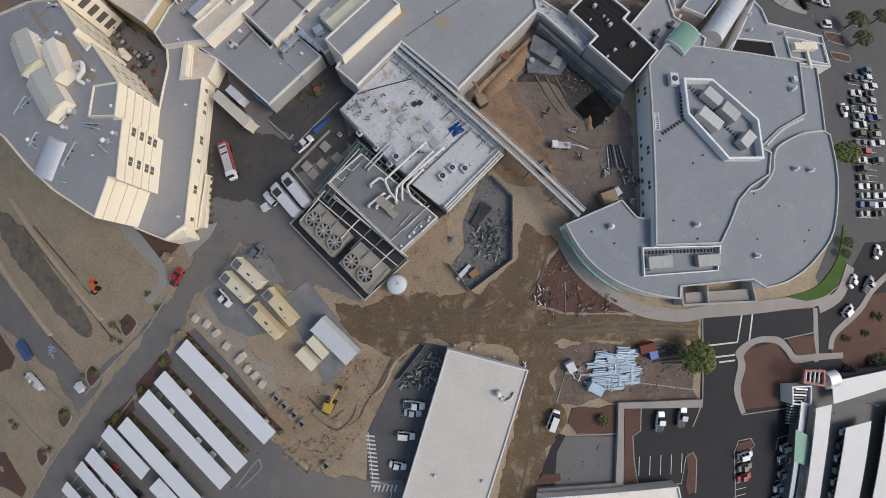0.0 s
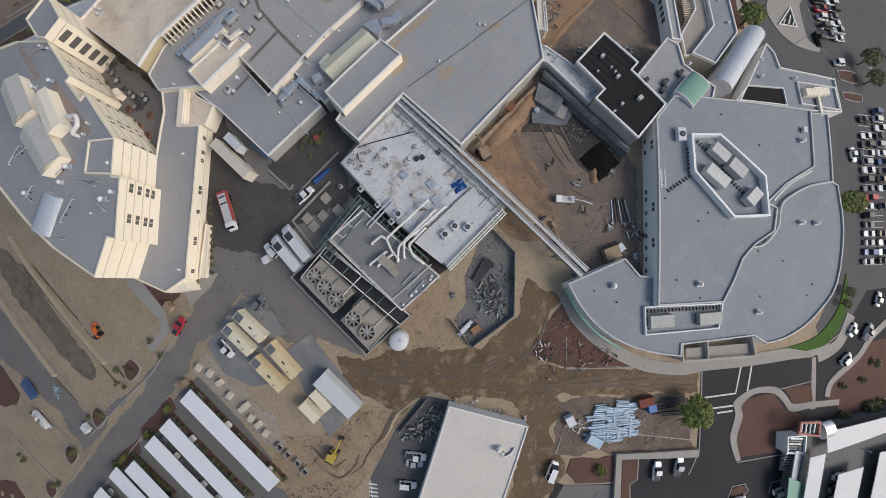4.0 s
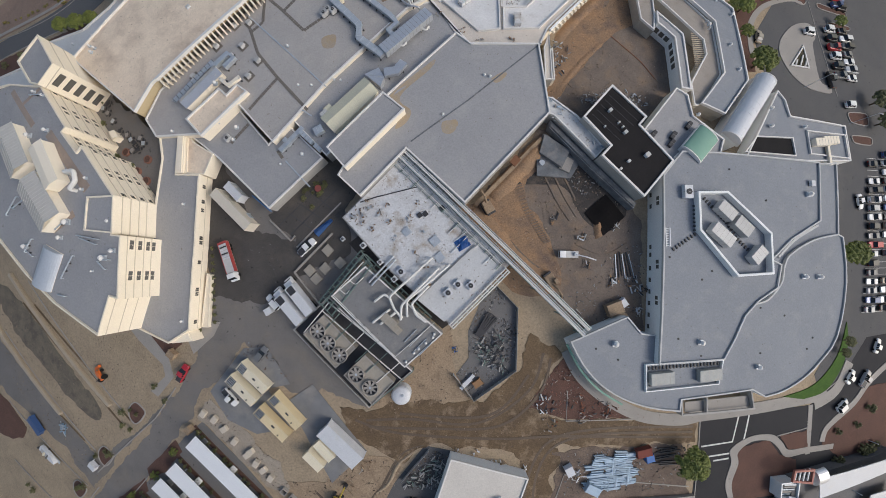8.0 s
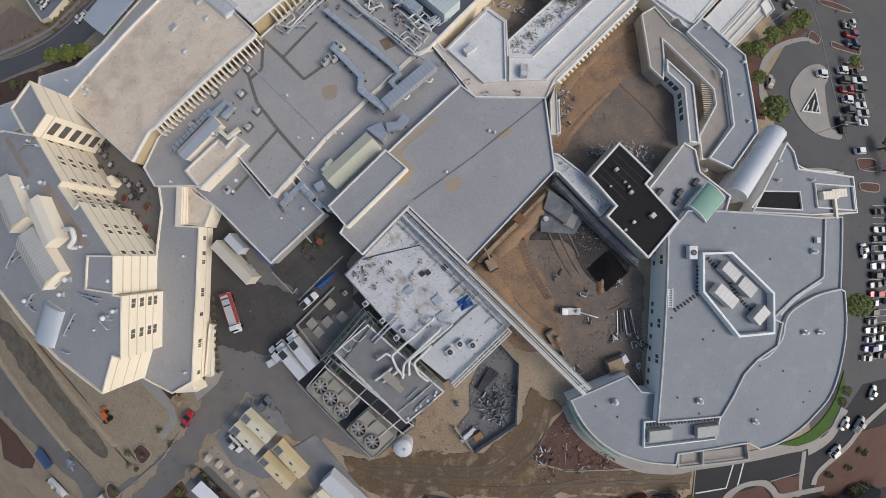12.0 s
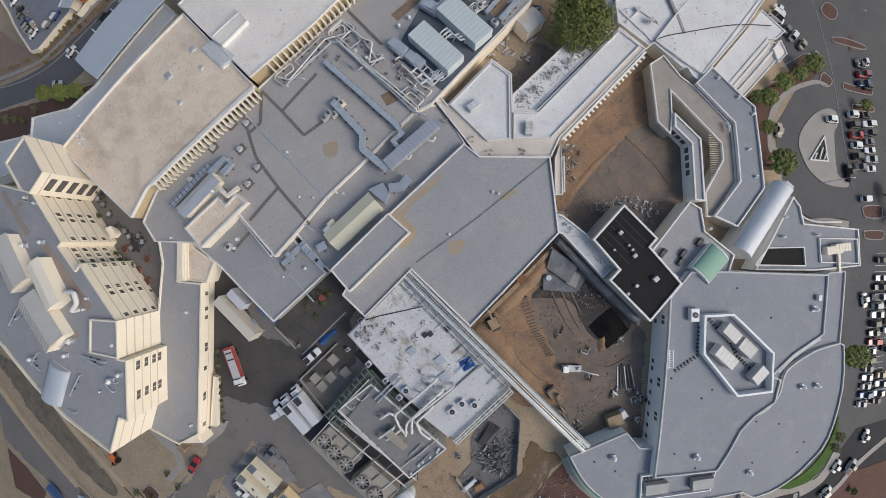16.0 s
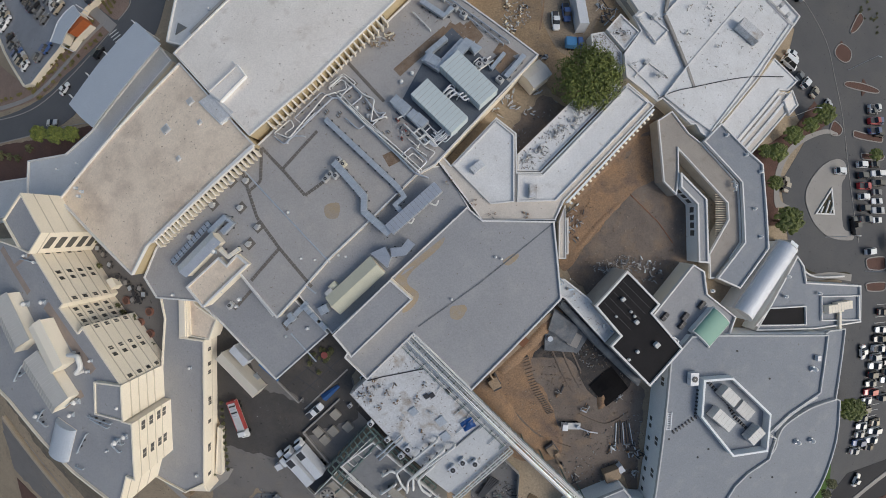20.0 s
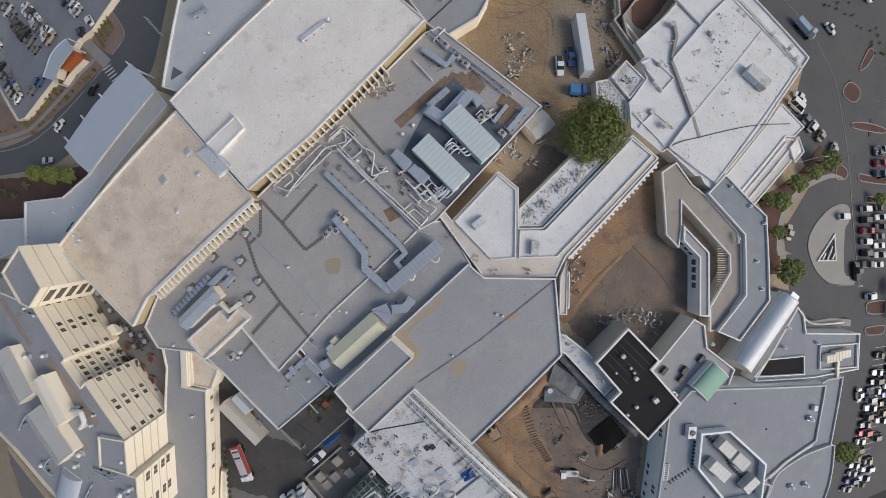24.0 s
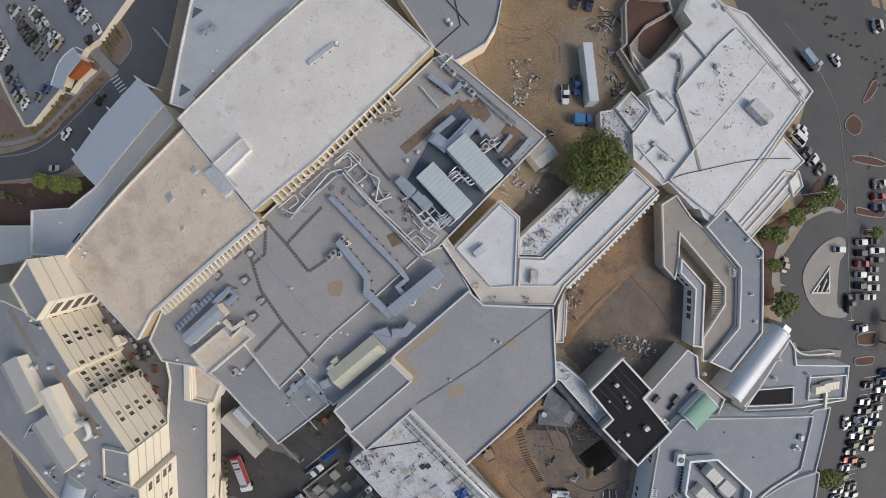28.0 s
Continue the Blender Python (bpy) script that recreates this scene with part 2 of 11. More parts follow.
M_CLAY = surface("red_clay", (0.325, 0.205, 0.12), (0.225, 0.16, 0.112), 0.95, size=4, grain=0.35, amount=0.9, bump=0.7, third=(0.17, 0.125, 0.1), third_size=5, grit=0.38, specks=(0.13, 0.085, 0.06), speck_size=0.8)
M_ASPHALT = surface("asphalt", (0.15, 0.149, 0.15), (0.178, 0.172, 0.168), 0.9, size=8, grain=0.2, amount=0.7, bump=0.25, third=(0.17, 0.158, 0.142), third_size=15, third_low=0.5, third_high=0.8, grit=0.2, specks=(0.06, 0.06, 0.06), speck_size=1.3, speck_low=0.68)
M_NEWASPHALT = surface("dark_asphalt", (0.038, 0.038, 0.041), (0.053, 0.052, 0.054), 0.9, size=8, grain=0.2, bump=0.2, grit=0.2)
M_DUSTY = surface("dusty_asphalt", (0.2, 0.188, 0.177), (0.16, 0.151, 0.144), 0.92, size=7, grain=0.25, amount=0.9, bump=0.25, third=(0.21, 0.188, 0.162), third_size=8, grit=0.2, specks=(0.1, 0.095, 0.09), speck_size=1.1, speck_low=0.68)
M_CONC = surface("concrete", (0.34, 0.32, 0.295), (0.28, 0.265, 0.245), 0.85, size=5, grain=0.2, amount=0.7, bump=0.15, specks=(0.2, 0.185, 0.17), speck_size=0.9, speck_low=0.68)
M_REDGRAVEL = surface("red_gravel", (0.135, 0.078, 0.062), (0.1, 0.062, 0.052), 0.95, size=4, grain=0.3, amount=0.8, bump=0.7, grit=0.38)
M_GRASS = surface("grass", (0.07, 0.13, 0.03), (0.05, 0.1, 0.025), 0.9, size=3, grain=0.15, amount=0.9, bump=0.6, grit=0.38)
M_ROOF = surface("grey_roof_membrane", (0.342, 0.343, 0.35), (0.298, 0.299, 0.306), 0.8, size=14, grain=0.4, amount=0.8, bump=0.05, third=(0.372, 0.366, 0.362), third_size=6, third_low=0.52, third_high=0.8, specks=(0.24, 0.225, 0.21), speck_size=0.9, speck_low=0.69)
M_TANROOF = surface("weathered_tan_roof", (0.82, 0.695, 0.55), (0.7, 0.585, 0.46), 0.9, size=10, grain=0.5, amount=1.0, bump=0.1, third=(0.54, 0.43, 0.335), third_size=7, third_low=0.48, third_high=0.76, specks=(0.4, 0.32, 0.25), speck_size=0.8, speck_low=0.67)
M_WHITEROOF = surface("white_roof_coating", (0.86, 0.805, 0.735), (0.76, 0.705, 0.635), 0.75, size=8, grain=0.4, amount=0.9, bump=0.05, third=(0.56, 0.48, 0.4), third_size=5, third_low=0.56, third_high=0.82, specks=(0.42, 0.36, 0.3), speck_size=0.9, speck_low=0.68)
M_OLDROOF = surface("stained_pale_roof", (0.62, 0.632, 0.645), (0.5, 0.5, 0.5), 0.85, size=5, grain=0.4, amount=0.9, bump=0.1, third=(0.33, 0.28, 0.23), third_size=3.5, third_low=0.53, third_high=0.72, grit=0.22, specks=(0.16, 0.13, 0.11), speck_size=0.8, speck_low=0.68)
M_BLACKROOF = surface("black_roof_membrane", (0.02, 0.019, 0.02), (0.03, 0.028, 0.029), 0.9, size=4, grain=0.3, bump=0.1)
M_CREAM = surface("cream_stucco", (0.84, 0.765, 0.635), (0.76, 0.69, 0.565), 0.85, size=6, grain=0.2, amount=0.6, bump=0.08)
M_WHITEWALL = surface("white_stucco", (0.8, 0.815, 0.81), (0.73, 0.745, 0.74), 0.8, size=5, grain=0.2, bump=0.08)
M_PARAPET = surface("white_parapet_cap", (0.72, 0.705, 0.68), (0.6, 0.585, 0.565), 0.7, size=4, grain=0.2, bump=0.05)
M_GREYCAP = surface("pale_grey_roof_edge", (0.5, 0.51, 0.51), (0.42, 0.43, 0.43), 0.7, size=3, grain=0.2, amount=0.9, bump=0.05)
M_GREYWALL = surface("grey_wall", (0.4, 0.39, 0.37), (0.33, 0.32, 0.3), 0.85, size=4, grain=0.25, amount=0.8, bump=0.1)
M_TEAL = surface("green_metal_roof", (0.17, 0.33, 0.26), (0.22, 0.37, 0.3), 0.6, 0.1, size=3, grain=0.2, bump=0.03)
M_WHITEMETAL = surface("white_metal_sheet", (0.6, 0.615, 0.64), (0.53, 0.545, 0.57), 0.45, size=4, grain=0.3, bump=0.03, third=(0.58, 0.57, 0.55), third_size=3, third_low=0.6, third_high=0.8)
M_BLUEMETAL = surface("blue_grey_metal_roof", (0.47, 0.51, 0.56), (0.42, 0.46, 0.51), 0.5, 0.1, size=5, grain=0.3, bump=0.03)
M_SILVER = surface("silver_metal", (0.6, 0.62, 0.65), (0.5, 0.52, 0.55), 0.35, 0.6, size=2, grain=0.2, bump=0.03)
M_GLASS = plain("dark_window_glass", (0.13, 0.125, 0.115), 0.15)
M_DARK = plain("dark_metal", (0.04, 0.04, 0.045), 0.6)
M_PAINT = plain("white_road_paint", (0.65, 0.65, 0.62), 0.8)
M_PIT = surface("damp_pit_floor", (0.2, 0.165, 0.138), (0.135, 0.112, 0.096), 0.95, size=6, grain=0.4, amount=0.9, bump=0.4, third=(0.25, 0.18, 0.125), third_size=5, third_low=0.5, third_high=0.75, grit=0.24, specks=(0.085, 0.07, 0.058), speck_size=0.8)

M_OCHRE = surface("ochre_yard_dirt", (0.34, 0.245, 0.15), (0.25, 0.18, 0.115), 0.95, size=7, grain=0.4, amount=0.9, bump=0.5, third=(0.19, 0.15, 0.115), third_size=6, third_low=0.52, third_high=0.75, grit=0.38, specks=(0.16, 0.115, 0.075), speck_size=0.8)
# Stained yard asphalt, its tone lowered for the shade between tall buildings.
M_YARD = surface("shade_toned_asphalt", (0.07, 0.066, 0.063), (0.095, 0.088, 0.082), 0.92, size=6, grain=0.25, amount=0.9, bump=0.25, third=(0.12, 0.105, 0.09), third_size=5, third_low=0.52, third_high=0.8, grit=0.25, specks=(0.04, 0.038, 0.036), speck_size=1.0, speck_low=0.68)
M_PALEROOF = surface("pale_grey_roof_coating", (0.56, 0.57, 0.575), (0.49, 0.5, 0.505), 0.75, size=8, grain=0.4, amount=0.9, bump=0.05, specks=(0.4, 0.39, 0.38), speck_size=0.9, speck_low=0.69)
M_PITCONC = surface("damp_broken_concrete", (0.18, 0.195, 0.212), (0.115, 0.12, 0.126), 0.9, size=2.5, grain=0.25, amount=1.0, bump=0.3, third=(0.24, 0.235, 0.23), third_size=3, specks=(0.06, 0.058, 0.056), speck_size=0.7)
M_DARKPAD = surface("dark_blue_roof_pad", (0.1, 0.115, 0.14), (0.14, 0.155, 0.175), 0.8, size=3, grain=0.3, bump=0.05)
M_RUT = surface("wheel_rut_mud", (0.1, 0.072, 0.05), (0.13, 0.095, 0.065), 0.7, size=2, grain=0.3, bump=0.4, grit=0.3)
M_BITS = mixed("grey_scrap_bits", [(0.05, 0.05, 0.052), (0.09, 0.088, 0.085), (0.15, 0.15, 0.15), (0.24, 0.25, 0.26), (0.1, 0.075, 0.06), (0.34, 0.34, 0.33), (0.15, 0.11, 0.08)])
M_CLODS = mixed("earth_clods", [(0.1, 0.075, 0.055), (0.16, 0.12, 0.085), (0.24, 0.18, 0.13), (0.3, 0.24, 0.18), (0.13, 0.1, 0.08)])
M_PALEBITS = mixed("pale_rubble_bits", [(0.46, 0.45, 0.43), (0.36, 0.35, 0.33), (0.26, 0.25, 0.24), (0.55, 0.54, 0.52), (0.3, 0.25, 0.2), (0.2, 0.185, 0.17)])
M_REDBITS = mixed("red_rubble_bits", [(0.16, 0.07, 0.055), (0.25, 0.11, 0.08), (0.1, 0.07, 0.06), (0.3, 0.25, 0.22), (0.2, 0.1, 0.08)])
M_ROOFBITS = mixed("torn_roofing_bits", [(0.14, 0.12, 0.1), (0.22, 0.18, 0.14), (0.3, 0.27, 0.24), (0.18, 0.15, 0.125), (0.42, 0.41, 0.39)])
M_PALEGRAVEL = surface("pale_gravel", (0.36, 0.315, 0.26), (0.3, 0.26, 0.21), 0.95, size=4, grain=0.3, amount=0.9, bump=0.4, grit=0.3, specks=(0.2, 0.165, 0.13), speck_size=0.7)
M_MUSTARD = surface("mustard_stucco", (0.5, 0.41, 0.26), (0.44, 0.36, 0.23), 0.85, size=4, grain=0.2, bump=0.08)
M_ROADNW = surface("curving_road_asphalt", (0.115, 0.115, 0.119), (0.14, 0.139, 0.139), 0.9, size=6, grain=0.2, bump=0.2, grit=0.2)
M_PINKGRAVEL = surface("pinkish_gravel", (0.3, 0.215, 0.17), (0.23, 0.165, 0.13), 0.95, size=3, grain=0.3, amount=0.8, bump=0.5, grit=0.38, specks=(0.16, 0.11, 0.085), speck_size=0.6)
M_STAND = surface("trodden_stand_dirt", (0.31, 0.245, 0.175), (0.25, 0.2, 0.15), 0.95, size=4, grain=0.4, amount=0.9, bump=0.4, grit=0.35)
M_VAULT = surface("brushed_vault_metal", (0.6, 0.625, 0.66), (0.54, 0.56, 0.595), 0.5, 0.15, size=2, grain=0.2, bump=0.03)
M_ROOFEAST = surface("blue_grey_roof_membrane", (0.265, 0.282, 0.307), (0.236, 0.252, 0.277), 0.8, size=12, grain=0.4, amount=0.8, bump=0.05, third=(0.31, 0.318, 0.328), third_size=4, third_low=0.52, third_high=0.8, specks=(0.2, 0.2, 0.205), speck_size=0.9, speck_low=0.69)
M_BROWNPATCH = surface("brown_stained_roof", (0.2, 0.135, 0.09), (0.26, 0.2, 0.15), 0.9, size=1.5, grain=0.25, amount=1.0, bump=0.1, grit=0.3)
M_COURTWALL = surface("court_wall_render", (0.42, 0.39, 0.34), (0.33, 0.31, 0.27), 0.85, size=2.5, grain=0.2, amount=0.9, bump=0.1)
M_SLAB = surface("blue_grey_slab", (0.215, 0.22, 0.228), (0.17, 0.173, 0.178), 0.85, size=4, grain=0.2, amount=0.9, bump=0.15, third=(0.26, 0.25, 0.235), third_size=6)
M_LAYDOWN = surface("laydown_soil", (0.17, 0.132, 0.108), (0.125, 0.098, 0.082), 0.95, size=4, grain=0.35, amount=0.9, bump=0.4, third=(0.23, 0.175, 0.135), third_size=5, grit=0.35, specks=(0.08, 0.065, 0.055), speck_size=0.8)
# Near-black soil tone; the shade of deep places is put into its colour.
M_SHADESOIL = surface("shaded_dark_soil", (0.065, 0.06, 0.058), (0.042, 0.04, 0.04), 0.85, size=3, grain=0.35, amount=0.9, bump=0.5, third=(0.12, 0.1, 0.085), third_size=3, third_low=0.52, third_high=0.75, grit=0.35)
M_LOT = surface("car_park_asphalt", (0.1, 0.1, 0.103), (0.12, 0.118, 0.118), 0.9, size=9, grain=0.2, amount=0.8, bump=0.2, third=(0.13, 0.125, 0.12), third_size=12, third_low=0.5, third_high=0.8, grit=0.2, specks=(0.06, 0.06, 0.06), speck_size=1.2, speck_low=0.68)
M_HALLROOF = surface("cool_white_roof_coating", (0.7, 0.7, 0.695), (0.6, 0.595, 0.585), 0.75, size=6, grain=0.4, amount=0.9, bump=0.05, third=(0.46, 0.44, 0.42), third_size=3, third_low=0.6, third_high=0.8, specks=(0.38, 0.35, 0.32), speck_size=0.8, speck_low=0.68)
M_MULCH = surface("dark_mulch", (0.075, 0.06, 0.045), (0.05, 0.055, 0.03), 0.95, size=1.2, grain=0.2, amount=0.9, bump=0.5, grit=0.35)

# ---- ground ----
_xs = [-2400, -1200, -600, -330] + [6 * i for i in range(-38, 39)] + [330, 600, 1200, 2400]
_ys = [-2400, -1200, -600, -240] + [6 * i for i in range(-20, 46)] + [420, 700, 1200, 2400]
bm = bmesh.new()
_v = [[bm.verts.new((x, y, land(x, y))) for x in _xs] for y in _ys]
for j in range(len(_ys) - 1):
    for i in range(len(_xs) - 1):
        bm.faces.new((_v[j][i], _v[j][i + 1], _v[j + 1][i + 1], _v[j + 1][i]))
structure("ground", bm, M_DIRT, "bare trodden brown dirt of the building site", "ground")


def ragged(poly, step=1.1, amp=0.75, seed=0):
    """The outline with an uneven edge, as spread earth has."""
    out, n = [], len(poly)
    for i in range(n):
        a, b = Vector(poly[i]), Vector(poly[(i + 1) % n])
        L = (b - a).length
        d = (b - a) / max(L, 1e-6)
        k = max(1, int(L / step))
        for j in range(k):
            p = a.lerp(b, j / k)
            w = amp * min(1.0, L / 6) * (noise.noise(Vector((p.x * 0.24, p.y * 0.24, seed + 3.3))) + 0.6 * noise.noise(Vector((p.x * 0.8, p.y * 0.8, seed + 9.1))))
            out.append((p.x - d.y * w, p.y + d.x * w))
    return out


EARTH = ("sand", "red_clay", "damp_pit_floor", "ochre_yard_dirt", "wet_mud", "trodden_stand_dirt", "laydown_soil", "shaded_dark_soil", "pale_gravel", "dirt", "shade_toned_asphalt", "dusty_asphalt", "wheel_rut_mud", "red_gravel")


def zone(name, poly, material, label, category, z=0.06):
    if material.name in EARTH:
        poly = ragged(poly, amp=0.5 if material.name == "red_gravel" else 1.3, seed=len(poly))
    return structure(name, drape(prism(poly, -0.5, z)), material, label, category)


def kerb(line, label="pale concrete kerb", w=0.3, z=0.2, material=None, name="kerb"):
    return structure(name, drape(ribbon(line, w, -0.3, z)), material or M_CONC, label, "kerb")


zone("road", [(-145.6, -67.6), (-124.6, -46.3), (-107.0, -30.3), (-84.7, -8.2), (-72.5, 7.4), (-64.2, 21.0), (-64.2, 62.2), (-70.9, 80.1), (-47.4, 60.2), (-34.4, 64.1), (-27.7, 53.4), (-21.3, 40.0), (-39.8, 19.8), (-27.5, 9.0), (-21.0, -1.3), (-33.7, 4.8), (-42.3, 2.0), (-55.1, 16.7), (-64.2, 5.6), (-68.9, 2.6), (-71.8, -3.5), (-89.2, -24.4), (-102.6, -38.7), (-128.1, -64.5)], M_DUSTY, "dusty grey asphalt service road with tyre tracks", "road", 0.05)
zone("parking_lot", [(-129.0, -65.6), (-102.6, -39.1), (-88.3, -25.2), (-75.4, -11.6), (-69.2, -6.6), (-56.9, -18.9), (-44.7, -34.2), (-40.4, -42.0), (-23.9, -56.2)], M_ASPHALT, "grey asphalt car park under the carports", "car park", 0.07)
zone("road", [(-45.1, -40.5), (-35.8, -45.9), (-23.4, -48.0), (-12.0, -47.9), (-12.7, -56.0), (-51.6, -57.4)], M_DUSTY, "dusty asphalt lane at the site's edge", "road", 0.1)
zone("parking_lot", [(-21.0, -34.2), (-14.8, -21.9), (-6.4, -11.0), (1.6, -12.6), (-13.8, -56.0), (-22.6, -56.2)], M_LOT, "grey asphalt strip beside the pale hall", "car park", 0.09)

zone("mud_road", [(-28.9, -0.5), (-21.7, -2.0), (-12.8, 1.1), (9.1, 0.7), (18.8, 10.1), (21.2, 18.8), (29.2, 13.6), (20.0, -0.7), (30.9, -4.8), (68.1, -5.6), (67.7, -12.9), (28.6, -11.0), (24.1, -22.6), (25.6, -39.2), (22.0, -56.6), (12.3, -56.2), (21.2, -19.6), (16.1, -12.5), (-4.2, -10.6), (-13.2, -16.0), (-20.5, -11.8), (-27.9, -7.1)], M_MUD, "wet brown mud haul road with ruts", "road", 0.12)
zone("mud_verge", [(16.0, -12.6), (29.0, -12.2), (29.6, -15.2), (27.3, -20.0), (27.5, -27.3), (31.0, -29.5), (31.0, -33.5), (28.4, -36.5), (24.6, -44.5), (20.6, -56.2), (12.3, -56.2), (20.6, -20.0)], M_MUD, "wet brown mud beside the pale hall", "ground", 0.065)
zone("sand_yard", [(-21.7, 0.1), (-8.1, 14.3), (0.8, 20.7), (2.0, 8.3), (6.2, 1.7), (-4.0, -0.2), (-12.8, -0.8)], M_SAND, "pale sandy ground beside the water tank", "ground", 0.08)
zone("dug_ground", [(-47.1, -21.9), (-34.6, -23.3), (-22.0, -13.7), (-13.2, -16.0), (-14.9, -24.8), (-26.0, -38.5), (-36.0, -48.3), (-45.1, -40.5), (-49.6, -34.3)], M_SAND, "churned sandy earth with ruts and clods", "ground", 0.08)
zone("generator_stand", [(-66.0, 2.3), (-55.3, 14.6), (-48.6, 15.2), (-42.3, 5.2), (-48.8, 3.7), (-42.7, -7.1), (-52.7, -9.2), (-61.1, -5.6)], M_SLAB, "worn grey stand under the generators", "pavement", 0.12)
zone("concrete_slab", [(-43.1, 0.6), (-36.0, 5.3), (-22.0, -12.7), (-31.9, -22.4)], M_SLAB, "blue-grey concrete pad of the container yard", "pavement", 0.18)
zone("gravel_pad", [(-70.9, -5.1), (-66.0, 0.6), (-46.9, -17.4), (-44.1, -24.9), (-49.0, -25.8)], M_PALEGRAVEL, "pale dusty gravel pad with stone blocks", "ground", 0.09)
zone("site_drive", [(-159.8, 20.3), (-122.4, -9.7), (-108.9, -21.5), (-84.6, -7.4), (-77.1, 2.8), (-80.0, -0.3), (-113.3, -33.4), (-122.7, -20.6), (-159.3, 0.9)], M_DUSTY, "dusty grey drive between low walls", "road", 0.03)
M_TRACK = surface("damp_grey_track", (0.14, 0.122, 0.098), (0.2, 0.168, 0.128), 0.95, size=5, grain=0.4, amount=0.9, bump=0.4, third=(0.11, 0.098, 0.082), third_size=3, third_low=0.5, third_high=0.7, grit=0.3)
zone("dirt_track", ragged(smooth_line([(-156.0, 31.0), (-146.0, 31.0), (-130.8, 20.6), (-120.3, 9.9), (-106.6, -3.6), (-105.4, -8.4), (-109.4, -8.9), (-120.9, -0.6), (-135.1, 11.7)], 5, True), amp=1.6), M_TRACK, "dark damp strip of bare earth", "ground", 0.05)
for _p, _r in (((-91.0, -6.2), 46), ((-105.2, -21.4), 46), ((-119.4, -35.0), 44), ((-133.0, -49.4), 44)):
    _c, _k = math.cos(math.radians(_r)), math.sin(math.radians(_r))
    _o = smooth_line([(_p[0] + u * _c - v * _k, _p[1] + u * _k + v * _c) for u, v in ((-2.6, -1.4), (-2.8, 1.5), (-0.4, 3.4), (2.4, 2.9), (3.0, 0.4), (2.2, -1.6))], 4, True)
    zone("planting_island", _o, M_REDGRAVEL, "small kerbed red gravel island beside the road", "planting bed", 0.14)
    kerb(_o + _o[:1], w=0.35, z=0.26)
zone("dirt_lot", [(-121.7, 24.8), (-99.3, 24.0), (-78.9, 10.7), (-80.8, 4.5), (-94.0, -5.7), (-101.3, -3.2)], M_DIRT, "bare brown lot beside the tower", "ground", 0.1)
zone("planting_bed", [(-159.5, -3.0), (-149.3, -8.6), (-141.1, -16.2), (-144.1, -20.1), (-151.0, -21.9), (-161.6, -20.6)], M_REDGRAVEL, "dark red gravel bed", "planting bed", 0.09)
zone("planting_bed", [(-166.0, -51.6), (-154.6, -50.1), (-146.0, -62.3), (-150.0, -66.3), (-167.6, -62.3)], M_REDGRAVEL, "dark red gravel bed", "planting bed", 0.09)
zone("planting_bed", [(-88.8, 22.4), (-68.9, 20.5), (-77.0, 13.0), (-79.8, 10.8), (-86.7, 17.5)], M_REDGRAVEL, "red gravel bed at the tower's foot", "planting bed", 0.09)
zone("planting_bed", [(-90.0, -22.8), (-78.6, -12.9), (-77.0, -16.1), (-83.1, -22.6), (-89.4, -26.9)], M_REDGRAVEL, "reddish gravel island", "planting bed", 0.12)
zone("planting_bed", [(-103.1, -34.9), (-91.4, -26.2), (-90.8, -30.3), (-99.0, -36.7)], M_REDGRAVEL, "reddish gravel island with shrubs", "planting bed", 0.12)
zone("footpath", ccw([(-95.0, 22.9), (-88.6, 15.9), (-80.8, 9.2), (-80.2, 6.0), (-85.7, 1.4), (-83.2, -0.2), (-77.4, 5.9), (-78.9, 11.5), (-86.7, 19.9), (-91.3, 23.3)]), M_CONC, "pale concrete footpath curving to the road", "pavement", 0.16)
zone("footpath", [(-72.9, 18.3), (-69.0, 22.0), (-61.9, 21.7), (-64.1, 17.9), (-70.6, 12.7)], M_CONC, "pale concrete apron by the low wing", "pavement", 0.16)
_stone = surface("pale_tan_wall_stone", (0.42, 0.36, 0.28), (0.34, 0.285, 0.22), 0.9, size=1.5, grain=0.2, bump=0.3)
for _l in ([(-143.1, 35.4), (-100.7, -4.1)], [(-157.0, 22.9), (-121.9, -8.8)]):
    w = structure("garden_wall", drape(ribbon(_l, 1.0, -0.3, 0.35)), _stone, "long low tan block wall across the dirt lot", "wall")
    _a, _b = Vector(_l[0]), Vector(_l[1])
    _n = int((_b - _a).length / 2.1)
    _me = mesh_of("block", box(-1.0, -0.55, 0.0, 1.0, 0.55, 0.55, 0.06), _stone)
    for k in range(_n):
        p = _a.lerp(_b, (k + 0.5) / _n)
        o = new("block", _me)
        o.parent = w
        o.matrix_basis = site(p.x, p.y, 0.33, math.degrees(math.atan2((_b - _a).y, (_b - _a).x)) + 1.5 * math.sin(3.7 * k))
for _l in ([(-134.0, 33.1), (-96.2, -5.7)], [(-147.2, 16.2), (-109.4, -19.5)], [(-149.2, -7.7), (-115.6, -32.6)], [(-152.5, -29.8), (-129.7, -44.9), (-127.6, -47.6)], [(-110.0, -27.0), (-100.1, -19.0), (-84.6, -6.6), (-77.1, 2.8)], [(-145.2, -66.5), (-110.7, -32.3)], [(-127.7, -63.4), (-90.4, -26.1)]):
    kerb(_l)

